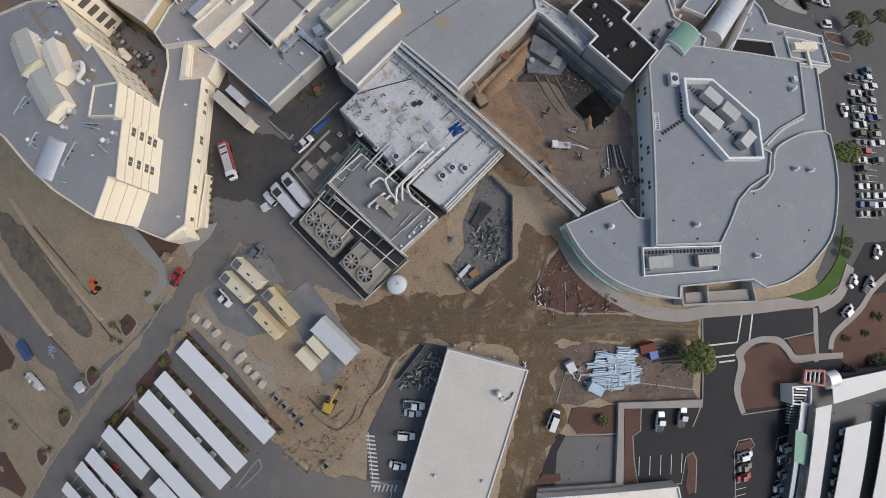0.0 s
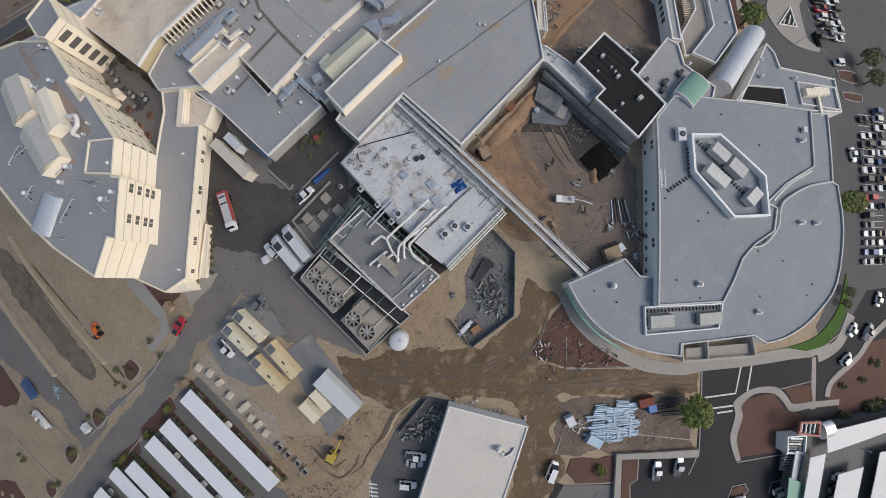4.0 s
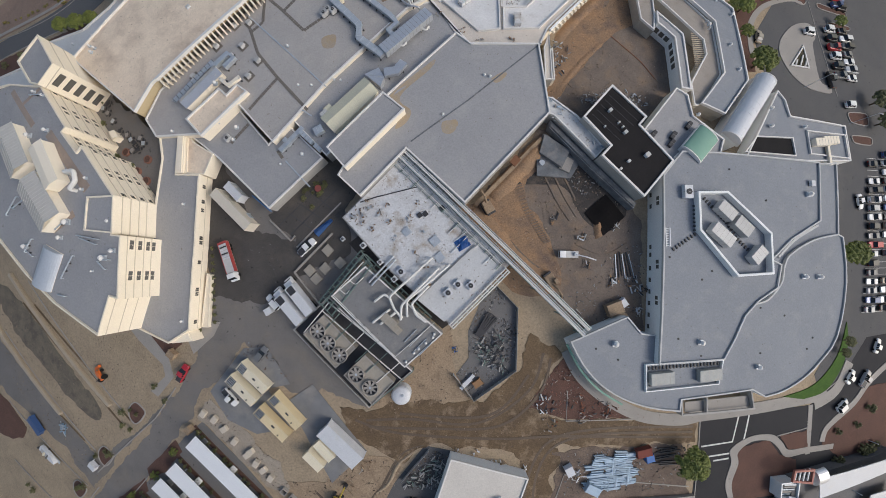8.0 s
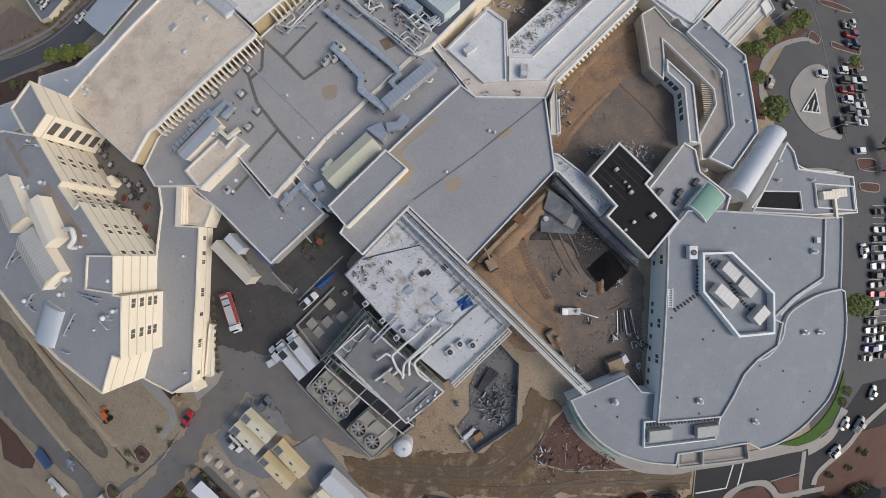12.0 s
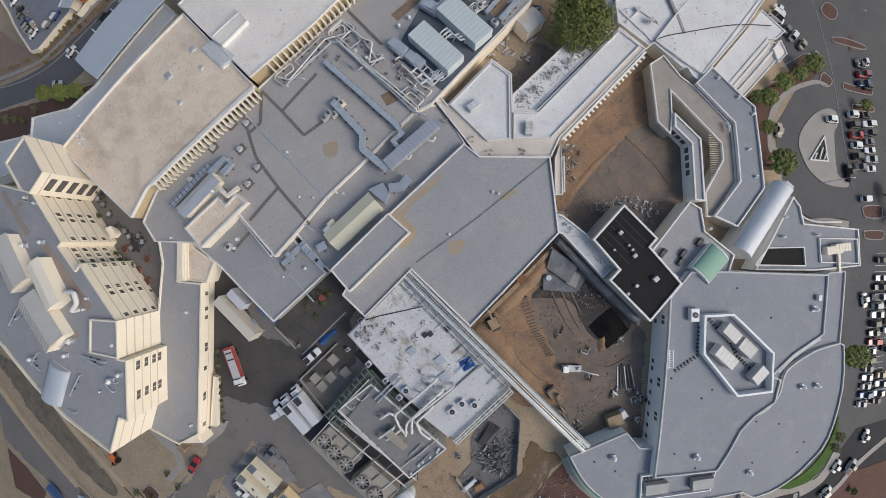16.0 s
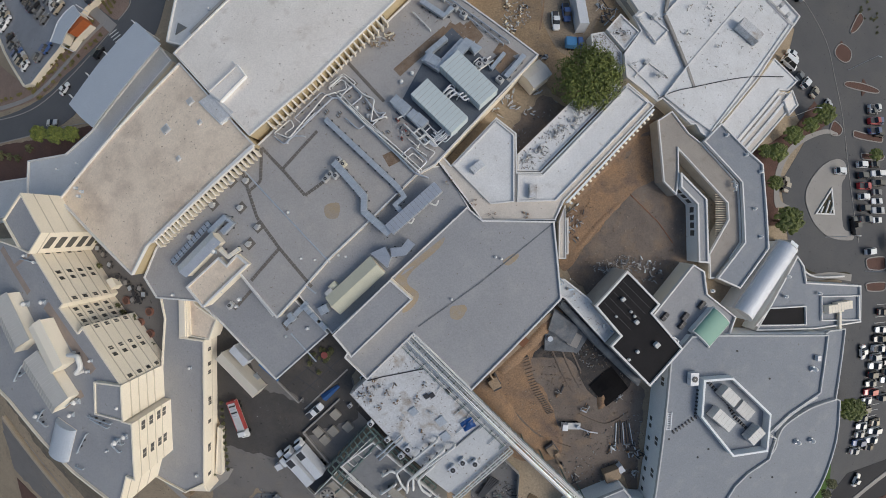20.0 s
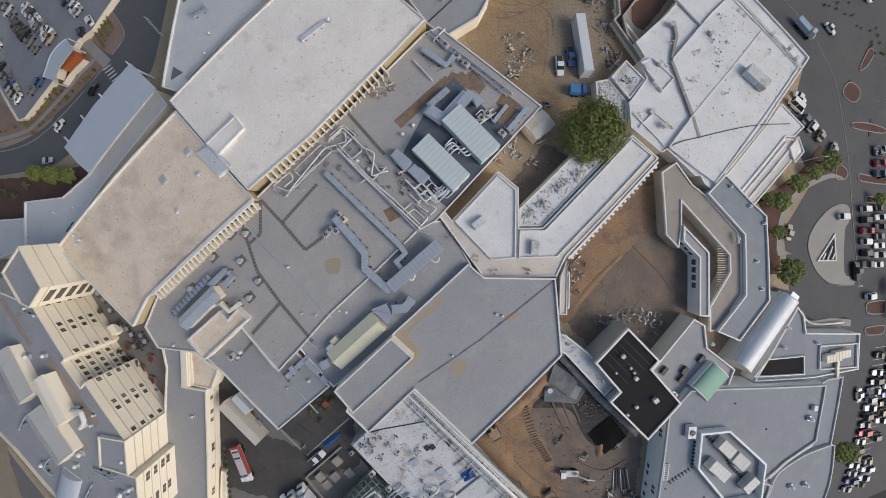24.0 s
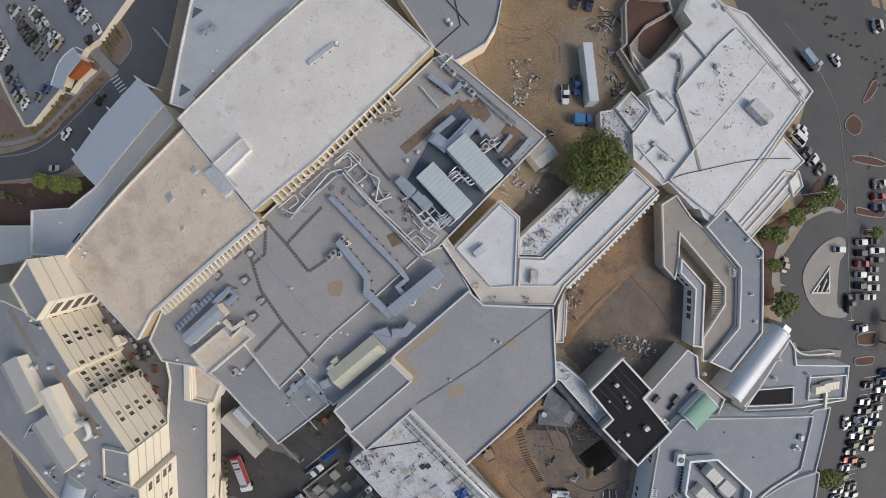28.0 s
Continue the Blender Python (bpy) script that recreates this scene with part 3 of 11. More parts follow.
# south-east streets and beds
zone("street", [(28.6, -35.5), (31.3, -36.6), (45.0, -37.0), (45.3, -28.7), (68.4, -29.6), (68.7, -5.6), (105.2, -4.9), (116.5, 2.2), (126.1, 13.9), (179.8, 17.4), (185.6, -79.4), (20.5, -56.5), (24.9, -45.4)], M_NEWASPHALT, "dark new asphalt of street and car park", "road", 0.06)
zone("street", [(30.9, -36.6), (45.0, -37.3), (45.2, -51.3), (28.1, -51.9), (28.7, -40.8)], M_ASPHALT, "worn grey asphalt bay", "road", 0.09)
zone("planting_bed", [(32.6, -29.1), (44.5, -29.0), (44.7, -36.2), (33.9, -36.1), (31.3, -33.0)], M_REDGRAVEL, "dark red gravel bed with a kerb", "planting bed", 0.16)
zone("planting_bed", [(46.9, -29.7), (51.3, -30.2), (51.3, -35.7), (49.1, -37.5), (49.7, -43.8), (51.4, -52.0), (47.2, -51.7)], M_REDGRAVEL, "dark red gravel strip with a kerb", "planting bed", 0.16)
zone("planting_bed", [(80.2, -32.1), (80.2, -21.9), (82.2, -15.5), (91.4, -14.3), (95.8, -19.3), (102.2, -21.3), (103.7, -31.8)], M_REDGRAVEL, "large dark red gravel bed", "planting bed", 0.16)
zone("planting_bed", [(95.2, -13.2), (105.2, -12.4), (106.0, -17.7), (98.9, -18.2)], M_REDGRAVEL, "dark red gravel bed", "planting bed", 0.16)
zone("planting_bed", [(111.6, -14.8), (120.9, -7.4), (128.9, -1.3), (155.8, 0.1), (156.9, -25.5), (118.7, -22.6), (111.7, -18.1)], M_REDGRAVEL, "red gravel ground with scattered shrubs", "planting bed", 0.16)
zone("planting_bed", [(65.2, -43.0), (68.2, -44.0), (68.7, -54.8), (66.1, -55.4)], M_REDGRAVEL, "brown planted island", "planting bed", 0.16)
zone("planting_bed", [(80.3, -41.8), (85.4, -41.1), (85.2, -43.9), (80.9, -44.3)], M_REDGRAVEL, "red gravel parking island", "planting bed", 0.16)
zone("planting_bed", [(22.7, -50.1), (24.9, -47.0), (29.5, -46.8), (29.9, -48.8)], M_REDGRAVEL, "brown planted corner", "planting bed", 0.16)
zone("red_soil", [(20.0, -0.7), (29.9, 12.1), (32.8, 10.6), (40.0, 1.1), (53.8, -3.6), (68.4, -5.0), (30.9, -4.5)], M_REDGRAVEL, "red-brown soil strewn with rubble", "ground", 0.08)
zone("pavement", smooth_line([(81.1, -33.3), (78.5, -26.5), (79.6, -19.6), (79.0, -15.7), (84.9, -12.5), (92.3, -12.5), (96.2, -15.2), (98.9, -17.9), (105.4, -17.9), (116.2, -18.1)], 5) + smooth_line([(116.2, -19.8), (105.4, -19.8), (98.3, -20.1), (94.9, -16.7), (91.4, -14.3), (85.5, -14.1), (81.5, -17.0), (82.0, -20.4), (80.6, -26.6), (82.6, -33.1)], 5), M_CONC, "winding pale concrete footpath", "pavement", 0.2)
structure("pavement", drape(ribbon(smooth_line([(111.3, -16.9), (112.9, -12.4), (122.8, -5.8), (129.0, 0.4), (141.1, 7.2), (156.7, 12.8)], 6), 2.0, -0.3, 0.2)), M_CONC, "pale concrete footpath", "pavement")
structure("pavement", drape(ribbon([(105.4, -4.9), (106.3, -20.2)], 1.6, -0.3, 0.14)), M_CONC, "pale crossing path", "pavement")
structure("pavement", drape(ribbon(smooth_line([(30.9, 14.3), (34.2, 8.0), (39.9, 2.4), (47.1, -2.1), (53.8, -4.7), (63.1, -5.8), (69.4, -5.0), (84.5, -4.3), (109.3, -2.5)] + [(106.8, -4.8), (114.7, -1.2), (119.3, 6.9)], 6), 3.4, -0.3, 0.2)), M_CONC, "pale pavement along the curved block", "pavement")
zone("laydown_yard", [(27.3, -27.3), (29.5, -14.9), (26.0, -13.1), (36.7, -12.5), (63.8, -12.5), (67.3, -28.7)], M_LAYDOWN, "dark red-brown soil of the laydown yard", "ground", 0.07)
zone("lawn", smooth_line([(95.2, -1.6), (106.1, 1.2), (114.1, 9.0), (117.4, 18.9)], 5) + smooth_line([(118.3, 13.8), (116.6, 6.3), (110.6, -0.9), (102.3, -2.9)], 5), M_GRASS, "bright green clipped lawn strip", "lawn", 0.22)
for _l in ([(45.6, -51.6), (45.4, -28.7), (68.4, -29.3)], [(23.5, -51.4), (45.5, -50.9)]):
    structure("retaining_wall", drape(ribbon(_l, 2.2, -0.3, 1.1)), M_CONC, "broad pale concrete retaining wall", "wall")
for _l in ([(31.3, -33.0), (33.9, -36.4), (44.7, -36.5)], [(51.4, -29.6), (51.4, -36.1), (49.3, -37.5), (49.9, -44.3), (51.5, -52.0), (64.1, -51.9), (64.9, -44.3), (66.9, -43.1), (68.2, -45.2), (68.7, -55.2)], [(103.8, -32.5), (81.5, -33.6)], [(81.6, -58.3), (79.8, -44.2), (80.8, -41.0), (84.9, -40.6), (86.3, -42.8), (84.2, -44.6)],
           [(68.7, -5.6), (69.1, -29.3), (66.5, -35.9)], [(67.6, -5.6), (105.2, -4.2), (116.1, 2.2)], [(94.3, -13.2), (105.2, -11.8)], [(28.5, -27.5), (30.8, -19.8), (66.9, -25.8)], [(31.1, 3.4), (30.9, -4.7), (68.4, -5.2)], [(103.9, -39.9), (94.0, -41.4), (93.7, -44.7)]):
    kerb(_l)


def stripe(t_line, w=0.25, name="road_marking", label="white painted road line"):
    return structure(name, drape(ribbon(t_line, w, -0.05, 0.1)), M_PAINT, label, "road marking")


for _l in ([(80.8, -5.9), (79.4, -13.5), (69.7, -14.1)], [(84.2, -5.6), (83.1, -13.4)], [(70.1, -17.4), (78.7, -16.9)], [(73.9, -18.7), (78.7, -18.4)]):
    stripe(_l, 0.45)
for _a in range(5):
    stripe([(p[0] + 3.1 * _a, p[1]) for p in [(51.5, -48.8), (51.4, -43.3)]], 0.2)
for _a in range(13):
    _p, _q = [(-20.6, -35.7), (-19.7, -49.6)]
    _s = _a / 12
    _c = (_p[0] + (_q[0] - _p[0]) * _s, _p[1] + (_q[1] - _p[1]) * _s)
    stripe([(_c[0] - 1.1, _c[1] + 0.2), (_c[0] + 1.3, _c[1] - 0.1)], 0.45)
for _a in range(6):
    _c = [(-20.1, -49.9)][0]
    stripe([(_c[0] + 1.1 * _a, _c[1] - 1.2), (_c[0] + 1.1 * _a + 0.7, _c[1] + 0.8)], 0.35)
for _l in ([(-21.0, -34.6), (-20.3, -48.0), (-15.1, -49.5), (-15.7, -52.8)], ):
    stripe(_l, 0.2)
for _a in range(9):
    _c = [(105.4, -5.4)][0]
    stripe([(_c[0] - 0.6, _c[1] - 0.9 * _a), (_c[0] + 0.7, _c[1] - 0.9 * _a)], 0.4)

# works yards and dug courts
zone("debris_yard", [(2.0, 8.3), (5.3, 12.6), (5.2, 19.5), (9.8, 30.1), (12.5, 31.2), (17.8, 25.5), (17.3, 9.4), (6.5, 1.6)], M_ASPHALT, "grey fenced yard strewn with scrap", "ground", 0.1)
zone("dug_court", [(6.1, 50.7), (24.1, 72.2), (35.3, 68.5), (46.3, 53.6), (50.9, 46.1), (51.0, 17.8), (45.4, 23.9), (34.9, 16.7), (24.3, 30.2)], M_PIT, "dark damp floor of the dug court", "ground", 0.12)
zone("clay_slope", smooth_line([(1.1, 53.7), (8.3, 52.9), (24.8, 69.9), (29.1, 63.9), (20.1, 56.5), (28.0, 38.9), (28.7, 30.1), (18.4, 28.8), (11.1, 36.1), (6.8, 42.0)], 5, True), M_CLAY, "orange-brown clay spoil with tyre tracks", "ground", 0.14)
zone("dug_court", [(26.5, 83.3), (28.7, 92.8), (54.2, 119.8), (57.5, 103.7), (63.9, 97.7), (64.3, 82.6), (51.8, 72.2), (45.4, 76.7), (34.8, 73.8)], M_PIT, "grey-brown dug floor of the north court", "ground", 0.12)
zone("clay_slope", smooth_line([(27.2, 83.8), (29.5, 94.3), (52.7, 120.5), (56.0, 106.7), (46.3, 99.7), (34.7, 87.0), (28.8, 79.7)], 5, True), M_CLAY, "orange-brown clay slope of the north court", "ground", 0.135)
zone("works_yard", [(4.5, 150.6), (-1.5, 167.0), (6.9, 187.5), (51.3, 191.7), (46.0, 166.7), (43.8, 156.3), (53.4, 145.6), (48.2, 129.5), (27.9, 124.7), (21.6, 131.2)], M_OCHRE, "churned ochre dirt of the works yard", "ground", 0.1)
zone("service_yard", [(-0.7, 101.3), (23.2, 125.8), (30.8, 122.9), (28.8, 101.6), (16.9, 95.6), (16.2, 85.4), (8.2, 85.4)], M_PIT, "dark damp yard between the roofs", "ground", 0.06)
zone("plaza", [(-108.0, 91.0), (-103.9, 91.5), (-87.0, 78.5), (-77.0, 71.0), (-76.6, 49.0), (-80.5, 48.0), (-92.0, 62.0), (-105.0, 80.0)], M_DUSTY, "raised shaded paved courtyard below the tower", "pavement", 2.6)
zone("service_court", [(-47.0, 49.8), (-30.1, 70.0), (-22.3, 56.7), (-28.3, 50.1), (-40.6, 43.6)], M_YARD, "dark paved service court", "pavement", 0.12)

# Shade at the foot of the wing is put into this zone's colour.
zone("truck_yard", [(-65.2, 71.1), (-56.6, 56.6), (-51.7, 46.0), (-40.5, 43.6), (-33.3, 52.2), (-27.6, 55.2), (-25.0, 39.6), (-39.5, 33.9), (-48.7, 26.7), (-64.5, 28.7), (-67.2, 48.9)], M_YARD, "stained asphalt of the truck yard, darkened for building shade", "ground", 0.1)
zone("trailer_stand", smooth_line([(27.3, 166.9), (37.8, 170.2), (42.0, 157.8), (38.3, 145.5), (33.5, 137.5), (27.5, 139.5), (23.8, 150.2)], 5, True), M_STAND, "grey-brown trodden stand under the trailer", "ground", 0.106)
for _l in ([(-21.8, -4.2), (-9.9, -3.7), (7.5, -4.8), (20.8, 3.6), (24.7, 13.6)], [(-21.1, -6.0), (-4.1, -6.3), (13.3, -5.6), (23.7, 2.8), (26.6, 12.2)], [(20.5, -54.9), (24.1, -36.1), (22.6, -24.0), (27.1, -12.4), (39.9, -8.7), (66.7, -9.5)], [(18.2, -54.8), (21.9, -36.0), (20.4, -24.0), (25.7, -10.9), (39.9, -7.2), (66.7, -8.0)], [(-24.8, -4.2), (-13.0, -7.6), (13.3, -9.2), (30.9, -8.9), (66.7, -11.0)], [(-12.8, -2.2), (10.5, -2.7), (20.9, 7.9)]):
    structure("wheel_rut", drape(ribbon(smooth_line(_l, 8), 0.7, -0.1, 0.145)), M_RUT, "dark wheel rut in the wet mud", "wheel rut")
for _l in ([(7.8, 167.6), (14.0, 165.3), (20.2, 166.5), (24.3, 170.2)], [(8.6, 164.3), (15.5, 162.9), (21.8, 164.9), (25.8, 169.4)], [(10.2, 161.0), (16.3, 162.1), (24.2, 166.7)], [(16.4, 166.3), (23.3, 163.3), (24.7, 155.1), (23.0, 144.7)], [(17.9, 167.2), (25.2, 163.4), (26.2, 156.0)]):
    structure("wheel_rut", drape(ribbon(smooth_line(_l, 8), 0.45, -0.1, 0.125)), M_CLAY, "tyre track in ochre dirt", "wheel rut")
for _l in ([(-137.0, 26.1), (-114.8, 7.1), (-97.3, -9.8)], [(-131.2, 25.6), (-110.1, 7.8), (-94.1, -8.2)], [(-148.7, 13.9), (-130.6, -3.1), (-113.6, -16.8)], [(-115.1, 20.8), (-96.8, 3.3), (-89.7, -1.7)]):
    structure("wheel_rut", drape(ribbon(smooth_line(_l, 8), 0.6, -0.1, 0.075)), M_MUD, "tyre track in the bare dirt", "wheel rut")

# Dark sheet painted for the shade below the link.
zone("soaked_floor", smooth_line([(18.1, 58.5), (28.0, 70.5), (37.4, 59.8), (47.2, 51.1), (41.4, 44.6), (35.4, 48.4), (30.9, 56.3), (23.8, 57.1)], 4, True), M_SHADESOIL, "soil darkened to paint the shade under the link", "ground", 0.135)

# east car park and forecourt
zone("parking_lot", [(113, -14), (125, -22), (185, -45), (185, 218), (72, 218), (84, 175), (104, 152), (95, 133), (103, 118), (92, 104), (95, 80), (114, 76), (111, 40), (112, 14), (106, 4)], M_LOT, "wide grey asphalt car park and road", "car park", 0.04)
zone("pavement", smooth_line([(94.5, 97.5), (91.3, 99.8), (92.8, 107.9), (98.8, 114.7), (108.8, 119.0), (114.9, 119.1)], 5) + smooth_line([(114.5, 119.8), (109.0, 120.4), (97.9, 116.0), (91.1, 108.6), (89.4, 99.8), (90.0, 96.9)], 5), M_CONC, "pale curving forecourt pavement", "pavement", 0.2)
zone("forecourt_island", smooth_line([(101.3, 96.2), (100.4, 100.3), (102.3, 104.6), (107.6, 109.6), (113.4, 111.8), (116.6, 110.6), (116.2, 106.6), (114.4, 103.6), (114.2, 92.0), (118.0, 90.2), (117.6, 87.9), (109.4, 88.6), (104.0, 91.9)], 4, True), M_CONC, "pale concrete forecourt island", "pavement", 0.2)
_tri = [(110.2, 103.2), (110.7, 95.2), (103.4, 95.3)]
zone("sculpture_bed", _tri, M_MULCH, "triangular dark mulch bed with white edging", "planting bed", 0.26)
structure("bed_edging", drape(ring(_tri, 0.4, -0.2, 0.5)), M_PARAPET, "white kerb round the triangular bed", "kerb")
for _l in ([(109.0, 99.4), (107.2, 95.8)], [(110.2, 98.0), (109.0, 95.8)], [(106.4, 97.6), (105.4, 95.8)]):
    structure("sculpture_bar", drape(ribbon(_l, 0.35, 0.1, 0.6)), M_PARAPET, "white bar across the triangular bed", "bar")
zone("planting_bed", [(83.0, 112.3), (97.3, 119.6), (107.0, 128.9), (112.8, 123.3), (98.9, 116.0), (91.8, 107.8), (90.4, 91.9), (86.6, 91.9), (86.8, 107.6)], M_REDGRAVEL, "brown mulch bed with small trees", "planting bed", 0.12)
structure("pavement", drape(ribbon(smooth_line([(98.1, 80.8), (101.2, 77.5), (109.7, 77.7), (117.5, 76.8)], 6), 2.0, -0.2, 0.2)), M_CONC, "pale curving path by the entrance", "pavement")
for _o in ([(135.4, 163.0), (136.7, 160.9), (131.3, 155.7), (128.1, 154.8)], [(122.8, 149.7), (126.3, 147.9), (125.2, 144.5), (122.1, 143.2), (119.0, 144.8), (119.4, 147.3)], [(121.5, 136.6), (128.1, 137.0), (135.9, 135.8), (134.1, 134.3), (121.6, 134.9)], [(122.0, 121.0), (126.3, 120.5), (133.6, 120.2), (134.2, 119.0), (132.5, 118.2), (122.4, 118.8), (121.2, 119.9)], [(124.6, 114.2), (133.1, 114.2), (133.9, 113.3), (132.3, 112.5), (124.6, 112.4), (123.8, 113.3)], [(124.3, 82.4), (131.6, 82.8), (132.4, 80.8), (131.6, 78.9), (125.1, 79.2), (123.8, 80.8)], [(124.4, 75.0), (131.8, 75.1), (132.6, 73.8), (131.4, 72.5), (125.0, 72.7), (123.9, 73.9)], [(112.2, 121.5), (114.1, 123.4), (116.8, 121.3), (115.3, 119.1), (111.9, 119.2)]):
    _o = smooth_line(_o, 3, True)
    zone("parking_island", _o, M_REDGRAVEL, "small kerbed gravel island between parking bays", "planting bed", 0.14)
    kerb(_o + _o[:1], w=0.3, z=0.24)
zone("planting_bed", smooth_line([(98.2, 80.6), (104.8, 78.3), (115.4, 78.7), (115.8, 76.8), (99.9, 76.9)], 3, True), M_MULCH, "dark planted bed beside the entrance", "planting bed", 0.12)
structure("planter_wall", drape(ribbon(smooth_line([(97.7, 79.9), (100.8, 78.1), (104.9, 77.4), (113.5, 77.5)], 6), 0.45, -0.2, 1.0)), M_PARAPET, "white curving planter wall", "wall")
structure("centre_line", drape(ribbon(smooth_line([(99.7, 177.3), (109.2, 165.4), (116.0, 150.4), (117.0, 137.0), (117.7, 126.3), (117.9, 109.0), (119.2, 95.5), (120.7, 87.2)], 6), 0.18, -0.05, 0.1)), M_CONC, "worn pale road line", "road marking")

# north-west road and parking deck
zone("street", smooth_line([(-190.7, 116.1), (-144.5, 119.1), (-122.7, 122.7), (-108.0, 135.0), (-94.6, 145.2), (-89.9, 154.0), (-89.3, 188.9)], 5) + smooth_line([(-124.3, 194.2), (-116.5, 167.2), (-118.6, 156.6), (-126.2, 140.9), (-132.7, 133.7), (-152.8, 128.3), (-191.9, 126.8)], 5), M_ROADNW, "dark curving asphalt road", "road", 0.08)
zone("planting_bed", [(-190.7, 116.1), (-138.3, 117.9), (-108.2, 121.1), (-94.8, 117.2), (-99.4, 111.3), (-137.2, 109.3), (-137.2, 104.2), (-188.7, 100.1)], M_REDGRAVEL, "dark mulch bed with trees", "planting bed", 0.1)
zone("planting_bed", [(-196.3, 142.4), (-175.9, 154.2), (-146.6, 137.6), (-131.4, 149.9), (-122.5, 162.6), (-115.6, 157.6), (-109.1, 152.4), (-122.2, 141.4), (-137.5, 132.0), (-157.4, 129.9), (-195.8, 129.6)], M_PINKGRAVEL, "pinkish gravel slope with dry shrubs", "planting bed", 0.14)
structure("pavement", drape(ribbon(smooth_line([(-181.7, 131.4), (-157.7, 131.2), (-140.7, 133.5), (-129.7, 140.4), (-119.3, 150.4), (-112.3, 156.3)], 6), 1.5, -0.2, 0.24)), M_CONC, "pale footpath beside the road", "pavement")
structure("pavement", drape(ribbon([(-119.8, 161.8), (-108.1, 152.7)], 3.4, -0.2, 0.22)), M_CONC, "pale path down to the crossing", "pavement")
zone("planting_bed", smooth_line([(-117.2, 163.5), (-112.1, 171.1), (-105.6, 165.2), (-104.1, 160.7), (-107.1, 156.1), (-110.9, 157.6)], 4, True), M_PINKGRAVEL, "pinkish gravel island with rows of shrubs", "planting bed", 0.2)
kerb(smooth_line([(-190.7, 116.1), (-144.5, 119.1), (-122.5, 121.3), (-99.5, 122.5)], 5))
kerb(smooth_line([(-181.0, 128.8), (-156.7, 126.9), (-137.0, 129.7), (-121.8, 139.5), (-109.5, 151.5)], 5))
kerb(smooth_line([(-116.7, 163.9), (-112.2, 171.5), (-105.1, 165.1), (-103.6, 160.5), (-107.0, 155.6)], 5))
# ---- buildings ----
def building(name, poly, h, label, roof=None, wall=None, cap=None, lip=0.5, lip_w=0.34, base=-1.5, category="building", caplabel=""):
    """A flat-roofed block: body, roof sheet and raised edge."""
    cx, cy = (sum(p[k] for p in poly) / len(poly) for k in (0, 1))
    e = thing(name, Matrix.Translation((cx, cy, land(cx, cy))), label, category)
    placed("wall", drape(prism(poly, base, h - 0.3), 12), wall or M_GREYWALL, e)
    placed("roof", drape(prism(inset(poly, lip_w), h - 0.34, h)), roof or M_ROOF, e)
    if lip:
        placed("parapet", drape(ring(poly, lip_w + 0.02, h - 0.3, h + lip), 12), cap or M_PARAPET, e, caplabel)
    return e


def window_mesh(w, h, panes=2, material=None):
    """Frame and glass of a window, in its own frame: x along the wall, y outwards, z up."""
    fr = bmesh.new()
    t = 0.09
    for x0, x1, z0, z1 in ((-w / 2, w / 2, 0, t), (-w / 2, w / 2, h - t, h), (-w / 2, -w / 2 + t, t, h - t), (w / 2 - t, w / 2, t, h - t)):
        add_box(fr, x0, -0.1, z0, x1, 0.1, z1)
    for i in range(1, panes):
        x = -w / 2 + w * i / panes
        add_box(fr, x - 0.14, -0.1, t, x + 0.14, 0.1, h - t)
    gl = box(-w / 2 + 0.05, -0.1, 0.05, w / 2 - 0.05, 0.05, h - 0.05)
    return mesh_of("window", fr, material or M_CREAM), mesh_of("pane", gl, M_GLASS)


_WIN = {}


def windows(parent, a, b, us, hs, w, h, panes=2, material=None, name="window"):
    """Windows in the wall from a to b (outside on the right), at distances us from a and heights hs."""
    key = (round(w, 2), round(h, 2), panes, material and material.name)
    if key not in _WIN:
        _WIN[key] = window_mesh(w, h, panes, material)
    a, b = Vector(a), Vector(b)
    d = (b - a).normalized()
    rz = math.degrees(math.atan2(-d.y, -d.x))
    for u in us:
        p = a + d * u
        for z in hs:
            m = Matrix.Translation((p.x, p.y, land(p.x, p.y) + z)) @ pose(0, 0, 0, 0, 0, rz)
            f = new(name, _WIN[key][0])
            f.parent = parent
            f.matrix_basis = parent.matrix_basis.inverted() @ m
            g = new("pane", _WIN[key][1])
            g.parent = f


def bands(parent, line, hs, material, w=0.16, t=0.14, name="band"):
    for z in hs:
        placed(name, drape(ribbon(line, w, z, z + t), 12), material, parent)


M_BAND = surface("cream_joint", (0.58, 0.52, 0.42), None, 0.9, size=4)

# hospital tower
TOWER = [(-105.0, 84.0), (-94.3, 71.6), (-95.4, 70.4), (-90.2, 64.9), (-88.7, 66.4), (-78.0, 53.4), (-78.2, 44.3), (-75.7, 44.0), (-76.4, 29.2), (-78.8, 29.8), (-82.4, 20.5), (-95.9, 28.2), (-104.9, 34.9), (-115.9, 44.4), (-135.7, 56.6), (-142.8, 85.9), (-117.8, 86.6), (-108.9, 84.7)]
tower = building("hospital_tower", TOWER, 16.3, "tall cream stucco hospital tower with banded walls and grey roof", wall=M_CREAM, cap=M_CREAM)
_e = TOWER
for i in (0, 2, 4, 7):
    a, b = _e[i], _e[i + 1]
    L = (Vector(b) - Vector(a)).length
    us = (2.0, 9.4) if i == 7 else (1.2, 3.1, L - 2.6, L - 0.9) if i == 2 else (0.9, L / 2 - 0.95, L / 2 + 0.95, L - 1.0)
    hs = (13.2, 10.9, 8.6, 6.9) if i == 7 else (13.2, 10.6, 8.0, 5.4)
    windows(tower, a, b, us, hs, 2.3 if i == 7 else 1.1, 1.2, 2)
